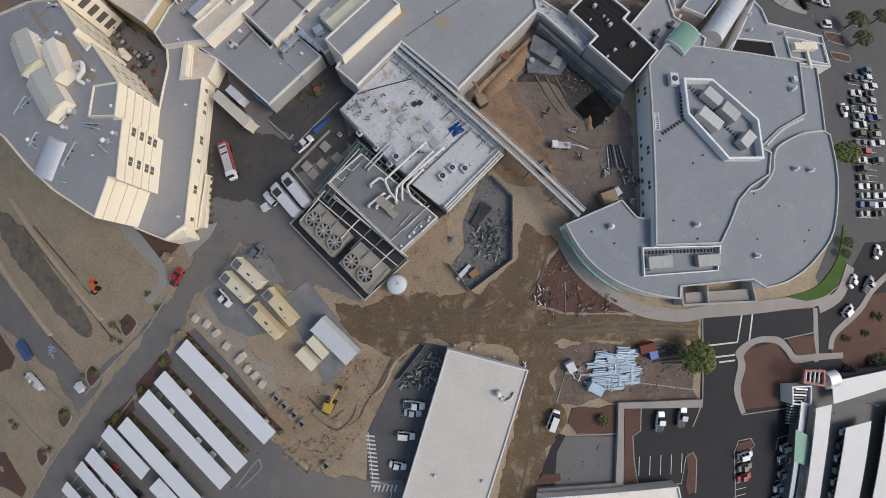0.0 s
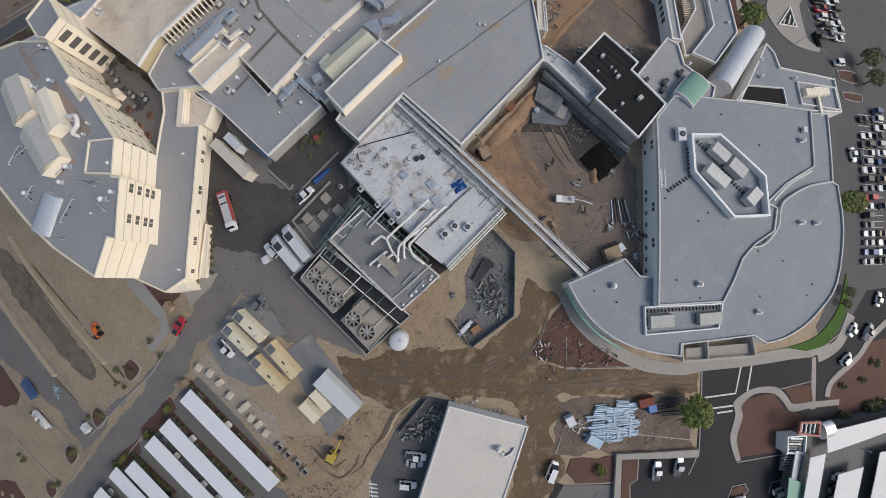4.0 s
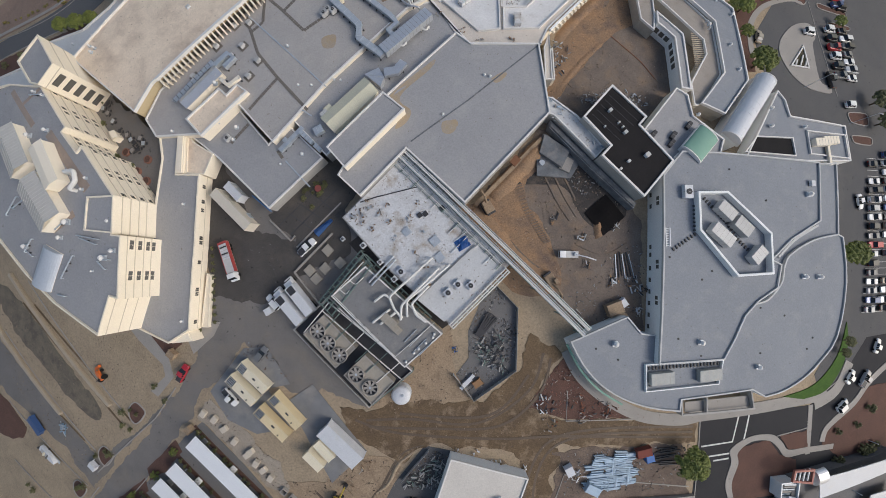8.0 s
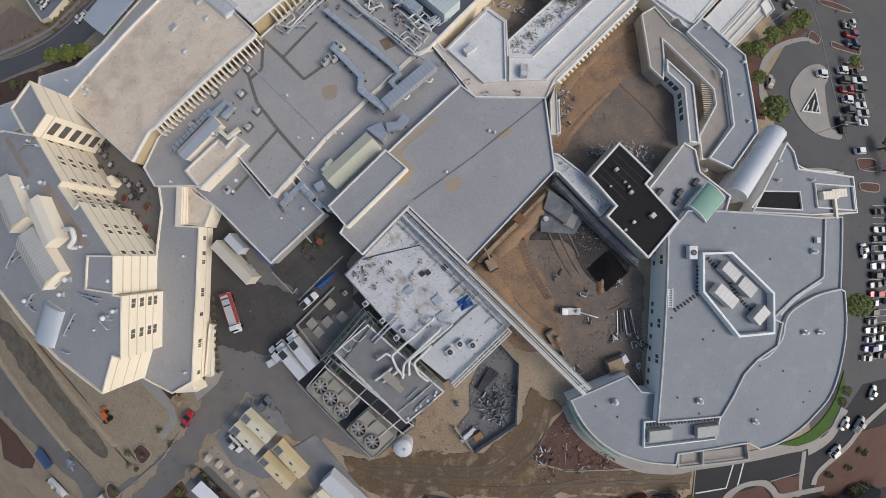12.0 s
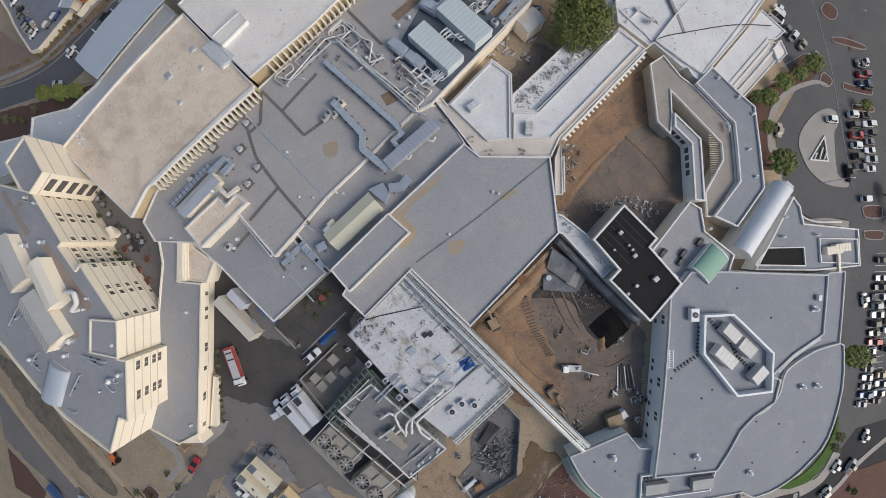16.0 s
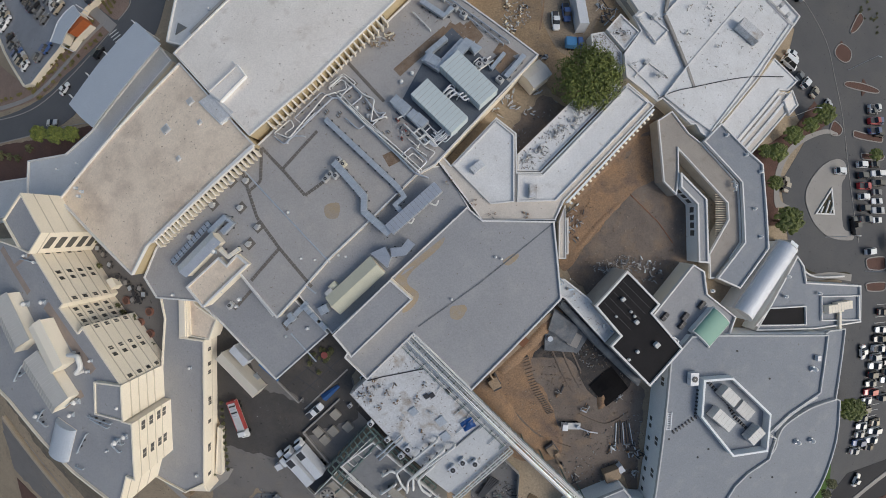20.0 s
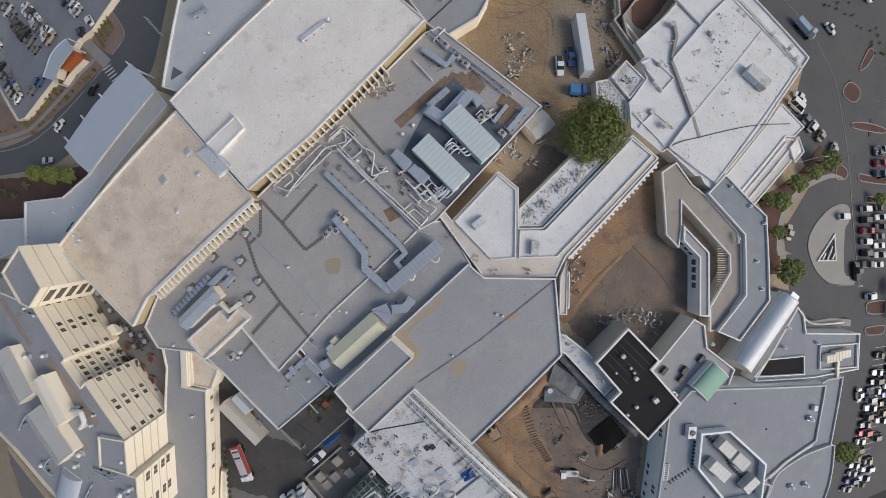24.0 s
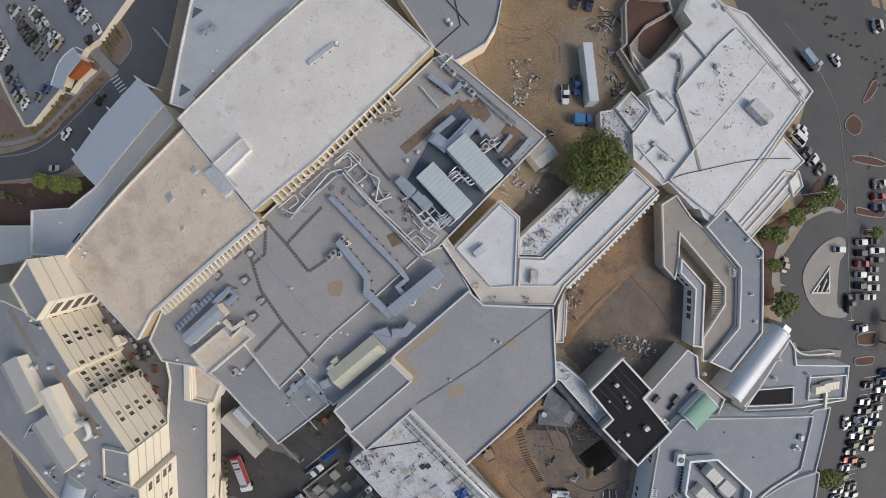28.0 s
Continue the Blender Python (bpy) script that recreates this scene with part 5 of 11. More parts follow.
placed("roof_step", drape(prism([(56.5, 148.6), (69.8, 163.2), (76.2, 169.2), (95.4, 149.5), (66.4, 116.3), (62.2, 119.0), (53.9, 125.0), (61.4, 134.1)], 3.9, 4.65), 12), M_HALLROOF, hall, "raised white roof field")
placed("roof_step", drape(prism([(59.7, 166.4), (63.4, 162.6), (66.2, 159.4), (69.6, 163.4), (76.0, 169.8), (69.2, 179.8), (63.4, 177.4), (61.0, 172.8), (63.2, 169.2)], 3.9, 4.3), 12), M_HALLROOF, hall, "white roof terrace")
for _l, w, z in (([(60.0, 166.2), (66.2, 159.2), (69.7, 163.2)], 0.3, 4.75), ([(56.5, 148.6), (69.8, 163.2), (76.3, 169.3), (95.5, 149.4), (66.4, 116.2)], 0.3, 4.9), ([(61.4, 134.0), (85.9, 160.3)], 0.35, 4.8), ([(54.0, 125.0), (61.4, 134.0)], 0.3, 4.85)):
    placed("roof_rim", drape(ribbon(_l, w, 4.2, z), 12), M_PARAPET, hall)
for _l, w in (([(56.4, 148.1), (60.8, 134.3), (62.6, 127.7)], 0.8), ([(58.1, 159.5), (58.5, 155.5), (56.6, 149.0)], 0.8)):
    placed("roof_seam", drape(ribbon(_l, w, 4.0, 4.72)), M_CONC, hall, "grey weathered roof trough")
_b = [(47.5, 147.2), (50.7, 148.9), (56.7, 143.5), (52.9, 139.5)]
placed("roof_box", drape(prism(_b, 3.9, 4.5), 12), M_HALLROOF, hall)
placed("box_rim", drape(ring(_b, 0.3, 4.5, 4.85), 12), M_PARAPET, hall)
for _l in ([(45.0, 133.6), (51.4, 127.2), (53.0, 125.2)], [(46.4, 130.0), (50.6, 134.2), (55.8, 130.2)]):
    placed("roof_ledge", drape(ribbon(_l, 0.35, 3.9, 4.35), 12), M_PARAPET, hall)
structure("roof_cable", drape(ribbon(smooth_line([(52.2, 124.3), (56.9, 126.4), (62.5, 127.9), (77.7, 131.6), (90.5, 132.9)], 5), 0.2, 4.6, 4.8)), M_DARK, "dark cable across the white roof", "cable")
building("hall_east_strip", [(74.4, 176.8), (81.7, 175.1), (101.7, 153.5), (98.6, 149.9), (77.6, 172.6), (71.0, 180.0)], 3.4, "low white roof strip along the hall", roof=M_HALLROOF, wall=M_CREAM, lip=0.5, lip_w=0.4)
building("hall_annexe", [(39.8, 143.2), (44.1, 148.1), (49.0, 143.0), (44.4, 137.4)], 3.6, "small annexe with debris on its white roof", roof=M_OLDROOF, wall=M_CREAM, lip=0.4)
building("hall_lean_to", [(35.9, 142.2), (39.4, 143.0), (44.0, 137.2), (43.8, 130.8), (36.0, 138.1)], 3.0, "torn low lean-to roof strewn with debris", roof=M_OLDROOF, wall=M_CREAM, lip=0.2)
building("hall_porch", [(83.4, 131.5), (90.1, 139.0), (97.1, 132.8), (93.3, 129.7), (90.4, 129.6), (73.0, 112.0), (68.0, 115.4)], 3.2, "low white porch roof of the hall", roof=M_HALLROOF, wall=M_CREAM, lip=0.3)
porch_roof = building("porch_roof", [(90.6, 129.4), (93.4, 129.2), (94.6, 125.2), (79.4, 110.6), (73.4, 112.0)], 2.7, "slatted tan and white porch roof", roof=M_LEDGE, wall=M_CREAM, lip=0.25)
for _l in ([(91.0, 128.0), (75.6, 112.6)], [(92.4, 126.6), (77.4, 111.8)]):
    placed("roof_beam", drape(ribbon(_l, 0.7, 2.6, 3.0), 12), M_HALLROOF, porch_roof)
building("hall_north_wing", [(49.3, 148.7), (50.5, 150.4), (46.2, 156.4), (45.4, 161.5), (50.4, 168.0), (58.5, 173.3), (58.0, 177.0), (46.0, 177.0), (44.2, 174.4), (43.9, 162.2), (42.1, 160.4)], 1.6, "low tan walled yard beside the hall", roof=M_REDGRAVEL, wall=M_CREAM, cap=M_COURTWALL, lip=1.0, lip_w=0.5)
entr = building("entrance_block", [(79.1, 64.4), (91.7, 84.0), (93.9, 81.3), (94.9, 76.7), (114.4, 75.4), (114.9, 65.0), (98.4, 64.0)], 4, "low grey entrance block with a light well painted black", wall=M_WHITEWALL, roof=M_ROOFEAST)
# Black sheet on the roof stands in for the dark of the well.
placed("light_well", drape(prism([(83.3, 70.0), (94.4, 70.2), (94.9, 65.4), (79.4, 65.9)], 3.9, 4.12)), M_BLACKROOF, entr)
placed("well_rim", drape(ring([(83.0, 70.3), (94.8, 70.5), (95.3, 65.2), (78.9, 65.6)], 0.3, 3.9, 4.5)), M_PARAPET, entr)
placed("roof_grid", drape(ring([(99.9, 72.9), (113.9, 72.7), (114.3, 65.6), (100.3, 66.1)], 0.3, 4.0, 4.5)), M_PARAPET, entr)
building("north_wing", [(-8.0, 156.2), (-19.4, 172.4), (-10.7, 181.4), (11.1, 182.2), (8.1, 164.0), (5.3, 158.3), (-3.4, 152.5)], 4.6, "grey roofed north wing", wall=M_CREAM)

# pale hall, south-east hall, deck
building("pale_hall", [(0.4, -12.4), (20.2, -18.0), (8.6, -55.1), (-13.4, -55.0)], 4, "long hall with plain pale roof", roof=surface("pale_roof", (0.62, 0.59, 0.54), (0.55, 0.52, 0.48), 0.8, size=9, grain=0.4, amount=0.8), wall=M_WHITEWALL, lip=0.3, lip_w=0.35)
building("south_hall", [(23.4, -51.5), (61.0, -50.7), (63.4, -59.1), (22.8, -57.8)], 3, "pale stucco hall with small roof openings", roof=M_WHITEROOF, wall=M_CREAM, lip=0.4)
# ---- kinds of things ----
M_TYRE = plain("tyre_rubber", (0.02, 0.02, 0.02), 0.9)
M_CARGLASS = plain("car_glass", (0.02, 0.025, 0.03), 0.06)
PAINTS = {k: surface("car_paint_" + k, c, tuple(v * 0.93 for v in c), 0.3, 0.1, size=2, grain=0.1, bump=0.0, coat=0.5) for k, c in {
    "white": (0.78, 0.78, 0.77), "silver": (0.45, 0.46, 0.47), "grey": (0.16, 0.165, 0.17), "black": (0.02, 0.02, 0.022), "red": (0.42, 0.02, 0.03), "blue": (0.05, 0.1, 0.25), "tan": (0.4, 0.34, 0.25)}.items()}
M_LAMP_R = plain("red_lamp_glass", (0.35, 0.02, 0.02), 0.2)
M_LAMP_W = plain("clear_lamp_glass", (0.6, 0.6, 0.58), 0.15)


def loft(sections, close=True):
    """A closed skin over rings of equal length."""
    bm = bmesh.new()
    rows = [[bm.verts.new(p) for p in s] for s in sections]
    n = len(rows[0])
    for a, b in zip(rows, rows[1:]):
        for k in range(n):
            bm.faces.new((a[k], a[(k + 1) % n], b[(k + 1) % n], b[k]))
    if close:
        bm.faces.new(rows[0][::-1])
        bm.faces.new(rows[-1])
    return bm


def body_ring(x, w, z0, z1, r=0.12):
    return [(x, -w + r, z0), (x, w - r, z0), (x, w, z0 + r), (x, w, z1 - r), (x, w - r * 1.2, z1), (x, -w + r * 1.2, z1), (x, -w, z1 - r), (x, -w, z0 + r)]


_CARS = {}


def car_template(kind, paint):
    """kind: sedan, suv, pickup, van. Length along x, nose at +x."""
    L, W_, H = {"sedan": (4.6, 0.9, 1.42), "suv": (4.7, 0.94, 1.72), "pickup": (5.6, 0.98, 1.85), "van": (5.4, 1.0, 2.2)}[kind]
    e = thing("car" if kind != "van" else "van", site(0, -300), {"sedan": "%s saloon car parked on the asphalt", "suv": "%s estate car parked on the asphalt", "pickup": "%s pickup truck with open bed", "van": "%s delivery van parked on the ground"}[kind] % paint, "car" if kind != "van" else "van", "parked cars")
    pm, h = PAINTS[paint], L / 2
    belt = {"sedan": 0.92, "suv": 1.02, "pickup": 1.12, "van": 1.15}[kind]
    prof = [(-h, 0.82, 0.45, belt - 0.18), (-h + 0.12, 0.94, 0.3, belt - 0.04), (-h + 0.6, 1, 0.25, belt), (0, 1, 0.22, belt), (h - 1.1, 1, 0.25, belt - 0.05), (h - 0.4, 0.97, 0.28, belt - 0.16), (h - 0.08, 0.86, 0.35, belt - 0.26), (h, 0.74, 0.45, belt - 0.36)]
    body = part("body", loft([body_ring(x, W_ * k, z0, z1) for x, k, z0, z1 in prof]), pm, e)
    c = {"sedan": (-h + 0.75, -h + 1.45, h - 2.0, h - 1.4), "suv": (-h + 0.12, -h + 0.4, h - 2.0, h - 1.4), "pickup": (-h + 2.1, -h + 2.35, h - 2.1, h - 1.4), "van": (-h + 0.08, -h + 0.25, h - 1.5, h - 0.7)}[kind]
    cab = [(c[0], 0.9, belt), (c[1], 0.8, H - 0.03), (c[2], 0.8, H), (c[3], 0.9, belt - 0.03)]
    bm = bmesh.new()
    lo = [(c[0], W_ * .93), (c[3], W_ * .93)]
    glass = loft([[(c[0], -W_ * .92, belt - .05), (c[0], W_ * .92, belt - .05), (c[1], W_ * .76, H - .05), (c[1], -W_ * .76, H - .05)], [(c[3], -W_ * .92, belt - .08), (c[3], W_ * .92, belt - .08), (c[2], W_ * .76, H - .05), (c[2], -W_ * .76, H - .05)]])
    part("glasshouse", glass, M_CARGLASS if kind != "van" else M_CARGLASS, e)
    roof = box(c[1] - 0.1, -W_ * .82, H - 0.07, c[2] + 0.1, W_ * .82, H)
    for x in (c[1] - 0.02, (c[1] + c[2]) / 2):
        for s in (-1, 1):
            add_box(roof, x - 0.05, s * W_ * .84 - 0.08, belt - 0.05, x + 0.06, s * W_ * .84 + 0.08, H - 0.03)
    part("roof", roof, pm, e)
    if kind == "pickup":
        part("bed", box(-h + 0.15, -W_ * .82, 1.1, -h + 1.95, W_ * .82, 1.135), M_DARK, e, "dark load bed")
    for sx in (-h + 0.85, h - 0.9):
        for sy in (-1, 1):
            wh = bmesh.new()
            add_cyl(wh, 0, 0, -0.12, 0.12, 0.34, n=12)
            add_cyl(wh, 0, 0, -0.13, 0.13, 0.2, n=8)
            part("wheel", wh, M_TYRE, e, m=pose(sx, sy * (W_ - 0.1), 0.34, 90))
    for sy in (-1, 1):
        part("headlight", box(h - 0.2, sy * W_ * .62 - 0.15, belt - 0.42, h - 0.03, sy * W_ * .62 + 0.15, belt - 0.28), M_LAMP_W, e)
        part("taillight", box(-h - 0.01, sy * W_ * .7 - 0.1, belt - 0.35, -h + 0.08, sy * W_ * .7 + 0.1, belt - 0.15), M_LAMP_R, e)
    return e


_used = set()


def car(x, y, rz, kind="sedan", paint="white", h=0.08):
    k = (kind, paint)
    if k not in _CARS:
        _CARS[k] = car_template(kind, paint)
    if k not in _used:
        _used.add(k)
        _CARS[k].matrix_basis = site(x, y, h, rz)
        return _CARS[k]
    return copy_thing(_CARS[k], site(x, y, h, rz))


_rnd = random.Random(7)
KINDS, COLS = ["sedan", "sedan", "suv", "suv", "pickup"], ["white", "white", "white", "white", "silver", "silver", "grey", "grey", "black", "black", "black", "red", "tan", "blue"]


def car_row(a, b, rz, fill=0.9, pitch=2.75, h=0.08, cols=None):
    a, b = Vector(a), Vector(b)
    n = max(1, int((b - a).length / pitch))
    for i in range(n + 1):
        if _rnd.random() < fill:
            p = a.lerp(b, i / n)
            car(p.x + _rnd.uniform(-.25, .25), p.y + _rnd.uniform(-.12, .12), rz + _rnd.choice((0, 180)) + _rnd.uniform(-2, 2), _rnd.choice(KINDS), _rnd.choice(cols or COLS), h)


# trees
M_BARK = surface("bark", (0.12, 0.09, 0.065), (0.08, 0.06, 0.045), 0.95, size=0.5, grain=0.08, bump=0.6)
M_LEAF = surface("green_leaf", (0.2, 0.225, 0.045), (0.075, 0.1, 0.022), 0.7, size=1.6, grain=0.3, amount=1.0, bump=0.0, random=0.15)
M_LEAF2 = surface("olive_leaf", (0.15, 0.15, 0.06), (0.085, 0.09, 0.04), 0.7, size=1.2, grain=0.3, amount=1.0, bump=0.0, random=0.2)


def tree_mesh(seed, r, height, clumps, leaves, size):
    """Trunk with limbs, and a crown of small leaves gathered in clumps with gaps."""
    rng = random.Random(seed)
    tr = bmesh.new()
    zc = height - r * 0.75
    add_cyl(tr, 0, 0, -0.3, zc * 0.7, 0.05 * r + 0.08, 0.035 * r + 0.05, 8)
    cr = []
    cents = []
    for i in range(clumps):
        a, u = 2.399963 * i + rng.uniform(-.3, .3), (i + 0.5) / clumps
        rr = r * math.sqrt(u) * rng.uniform(0.75, 1.02)
        dome = math.sqrt(max(0.0, 1 - (rr / r / 1.05) ** 2))
        cents.append(Vector((rr * math.cos(a), rr * math.sin(a), zc + r * 0.75 * dome * rng.uniform(0.6, 1.0) - 0.1 * r)))
    for c in cents[::max(1, clumps // 9)]:
        add_pipe(tr, [(0, 0, zc * 0.55), tuple(c * 0.5 + Vector((0, 0, zc * 0.4))), tuple(c)], 0.03 * r ** 0.8 + 0.02, 5)
    vs, fs = [], []
    for c in cents:
        rc = r * rng.uniform(0.18, 0.28)
        for _ in range(leaves):
            d = Vector((rng.gauss(0, 1), rng.gauss(0, 1), rng.gauss(0.25, 0.8))).normalized() * rc * rng.uniform(0.6, 1.05)
            n = (d.normalized() + Vector((rng.uniform(-.6, .6), rng.uniform(-.6, .6), rng.uniform(-.2, .7)))).normalized()
            s = n.orthogonal().normalized()
            s.rotate(Matrix.Rotation(rng.uniform(0, 6.28), 3, n))
            t = n.cross(s)
            w = size * rng.uniform(0.6, 1.3)
            k = len(vs)
            p = c + d
            vs += [p - s * w, p + t * w * 0.5, p + s * w, p - t * w * 0.5]
            fs.append((k, k + 1, k + 2, k + 3))
    me = bpy.data.meshes.new("crown")
    me.from_pydata([tuple(v) for v in vs], [], fs)
    return mesh_of("trunk", tr, M_BARK), me


_TREES = {}


def tree(x, y, r, height, label, kind="small", leaf=None, h=0.0, rz=0.0, name="tree", category="tree", group=""):
    par = {"big": (3, 150, 70, 0.3), "mid": (5, 90, 75, 0.27), "small": (8, 46, 75, 0.2), "shrub": (11, 16, 30, 0.12)}[kind]
    leaf = leaf or M_LEAF
    key = (kind, leaf.name)
    base = {"big": (7.0, 10.0), "mid": (3.4, 6.0), "small": (1.8, 4.0), "shrub": (0.8, 1.0)}[kind]
    if key not in _TREES:
        _TREES[key] = tree_mesh(par[0], base[0], base[1], par[1], par[2], par[3])
        _TREES[key][1].materials.append(leaf)
    s = r / base[0]
    e = thing(name, site(x, y, h, rz, True) @ Matrix.Diagonal((s, s, height / base[1], 1)), label, category, group)
    for nm, me in zip(("trunk", "crown"), _TREES[key]):
        o = new(nm, me)
        o.parent = e
    return e


# roof machinery
M_UNIT = surface("pale_unit_casing", (0.5, 0.5, 0.49), (0.44, 0.44, 0.43), 0.6, 0.1, size=1.5, grain=0.2, amount=0.8, bump=0.03, random=0.12)
M_CREAMUNIT = surface("cream_container_paint", (0.76, 0.69, 0.53), (0.68, 0.61, 0.46), 0.55, size=2, grain=0.2, bump=0.03, random=0.05)
M_DUCT = surface("galvanised_duct", (0.5, 0.545, 0.585), (0.4, 0.435, 0.475), 0.45, 0.35, size=1.2, grain=0.2, amount=0.9, bump=0.04)
M_PIPE = surface("white_pipe_lagging", (0.7, 0.69, 0.66), (0.57, 0.56, 0.53), 0.6, size=1.5, grain=0.2, bump=0.04)
M_GREENSTEEL = surface("green_grey_steel", (0.13, 0.185, 0.165), (0.2, 0.245, 0.225), 0.6, 0.2, size=1.5, grain=0.2, bump=0.04)
M_RIBROOF = surface("yellowish_ribbed_metal", (0.6, 0.58, 0.45), (0.54, 0.52, 0.4), 0.55, 0.0, size=2.5, grain=0.2, bump=0.03)


def unit(x, y, rz, L, W_, H, h, label="pale roof air handler with vented casing", material=None, name="air_handler", fans=2, category="air handler", group="roof units"):
    """A roof air unit: casing, feet, panels and round fan guards."""
    m = material or M_UNIT
    e = thing(name, site(x, y, h, rz), label, category, group)
    part("casing", box(-L / 2, -W_ / 2, 0.18, L / 2, W_ / 2, H, 0.04), m, e)
    for s in (-1, 1):
        part("skid", box(-L / 2, s * W_ * 0.38 - 0.07, 0, L / 2, s * W_ * 0.38 + 0.07, 0.2), M_DARK, e)
    n = max(2, int(L / 1.1))
    for i in range(1, n):
        xx = -L / 2 + L * i / n
        part("seam", box(xx - 0.025, -W_ / 2 - 0.015, 0.25, xx + 0.035, W_ / 2 + 0.015, H + 0.015), M_GREYWALL, e)
    for i in range(fans):
        xx = -L / 2 + L * (i + 0.5) / max(fans, 1)
        g = part("fan_guard", cyl(0, 0, 0, 0.16, min(W_, L / max(fans, 1)) * 0.33, n=14), M_DARK, e, m=pose(xx, 0, H - 0.01))
        part("hub", cyl(0, 0, 0.15, 0.19, 0.12, n=8), M_UNIT, g)
    return e


def vent(x, y, h, s=1.0, label="small mushroom vent on the roof", group="roof vents"):
    e = thing("roof_vent", site(x, y, h), label, "vent", group)
    part("curb", box(-0.45 * s, -0.45 * s, 0, 0.45 * s, 0.45 * s, 0.25 * s, 0.02), M_DUCT, e)
    part("stack", cyl(0, 0, 0.25 * s, 0.7 * s, 0.28 * s, n=12), M_SILVER, e)
    part("cap", cyl(0, 0, 0.65 * s, 0.95 * s, 0.48 * s, 0.2 * s, 12), M_PARAPET, e)
    return e


def duct(pts, w, z0, z1, label, material=None, name="air_duct", legs=True, cap=True):
    """A box duct along a line on a roof, with flanges and feet."""
    e = thing(name, Matrix.Translation((pts[0][0], pts[0][1], land(*pts[0]))), label, "duct", "roof ducts")
    placed("casing", drape(ribbon(pts, w, z0, z1)), material or M_DUCT, e)
    for a, b in zip(pts, pts[1:]):
        a, b = Vector(a), Vector(b)
        L = (b - a).length
        d = (b - a).normalized()
        s = Vector((-d.y, d.x))
        k = 1.0
        while k < L:
            p = a + d * k
            placed("flange", drape(ribbon([tuple(p - d * 0.04), tuple(p + d * 0.04)], w + 0.1, z0 - 0.04, z1 + 0.04), 60), M_SILVER, e)
            if legs:
                for q in (-1, 1):
                    c = p + s * q * (w / 2 + 0.15)
                    placed("foot", drape(prism([(c.x - .17, c.y - .17), (c.x + .17, c.y - .17), (c.x + .17, c.y + .17), (c.x - .17, c.y + .17)], z0 - 0.45, z0 - 0.05), 60), M_DARK, e)
            k += 2.4
    return e


def bend(pts, r=0.7, n=4):
    """Rounds the corners of a pipe's line."""
    out = [Vector(pts[0])]
    for a, b, c in zip(pts, pts[1:], pts[2:]):
        a, b, c = Vector(a), Vector(b), Vector(c)
        u, v = (a - b), (c - b)
        k = min(r, u.length * 0.45, v.length * 0.45)
        p, q = b + u.normalized() * k, b + v.normalized() * k
        for i in range(n + 1):
            t = i / n
            out.append((1 - t) ** 2 * p + 2 * t * (1 - t) * b + t * t * q)
    out.append(Vector(pts[-1]))
    return out


def pipe_run(flat, z, r, label="white lagged pipe on the roof", material=None, drop=None, name="pipe", supports=True):
    """A bent pipe at height z along a plan line; drop: it turns down at its ends to that height."""
    pts = [(x, y, land(x, y) + z) for x, y in flat]
    if drop is not None:
        pts = [(*pts[0][:2], pts[0][2] - z + drop)] + pts + [(*pts[-1][:2], pts[-1][2] - z + drop)]
    e = thing(name, Matrix.Translation(pts[0]), label, "pipe", "pipes")
    placed("tube", add_pipe(bmesh.new(), bend(pts), r, 8), material or M_PIPE, e)
    if supports:
        for a, b in zip(flat, flat[1:]):
            L = (Vector(b) - Vector(a)).length
            for k in range(1, int(L / 3.0) + 1):
                p = Vector(a).lerp(Vector(b), k / (int(L / 3.0) + 1))
                placed("saddle", drape(prism([(p.x - .18, p.y - .18), (p.x + .18, p.y - .18), (p.x + .18, p.y + .18), (p.x - .18, p.y + .18)], (drop if drop is not None else z - 0.7), z - r * 0.5), 60), M_DARK, e)
    return e


def gable_house(x, y, rz, L, W_, wall_h, rise, h, label, material, name="roof_shed", ribs=True, category="shed"):
    """A shed with a ridged metal roof, ridge along x."""
    e = thing(name, site(x, y, h, rz), label, category)
    part("wall", box(-L / 2 + .1, -W_ / 2 + .1, 0, L / 2 - .1, W_ / 2 - .1, wall_h), M_CREAM, e)
    k = rise / (W_ / 2)
    for s in (-1, 1):
        y1, z0, z1 = s * (W_ / 2 + 0.15), wall_h + rise, wall_h - 0.15 * k
        p = part("roof_slope", loft([[(x, 0, z0), (x, y1, z1), (x, y1, z1 - 0.1), (x, 0, z0 - 0.1)] for x in (-L / 2, L / 2)]), material, e)
        if ribs:
            n = int(L / 0.9)
            rb = loft([[(x, 0, z0 + 0.06), (x, y1, z1 + 0.06), (x, y1, z1 - 0.02), (x, 0, z0 - 0.02)] for x in (-0.04, 0.04)])
            me = mesh_of("rib", rb, material)
            for i in range(n + 1):
                o = new("rib", me)
                o.parent = p
                o.matrix_basis = Matrix.Translation((-L / 2 + L * i / n, 0, 0))
    for s in (-1, 1):
        bm = bmesh.new()
        v = [bm.verts.new(p) for p in ((s * (L / 2 - .12), -W_ / 2 + .12, wall_h - .02), (s * (L / 2 - .12), W_ / 2 - .12, wall_h - .02), (s * (L / 2 - .12), 0, wall_h + rise - .05))]
        f = bm.faces.new(v)
        bmesh.ops.solidify(bm, geom=[f], thickness=0.08)
        part("gable", bm, M_CREAM, e)
    return e


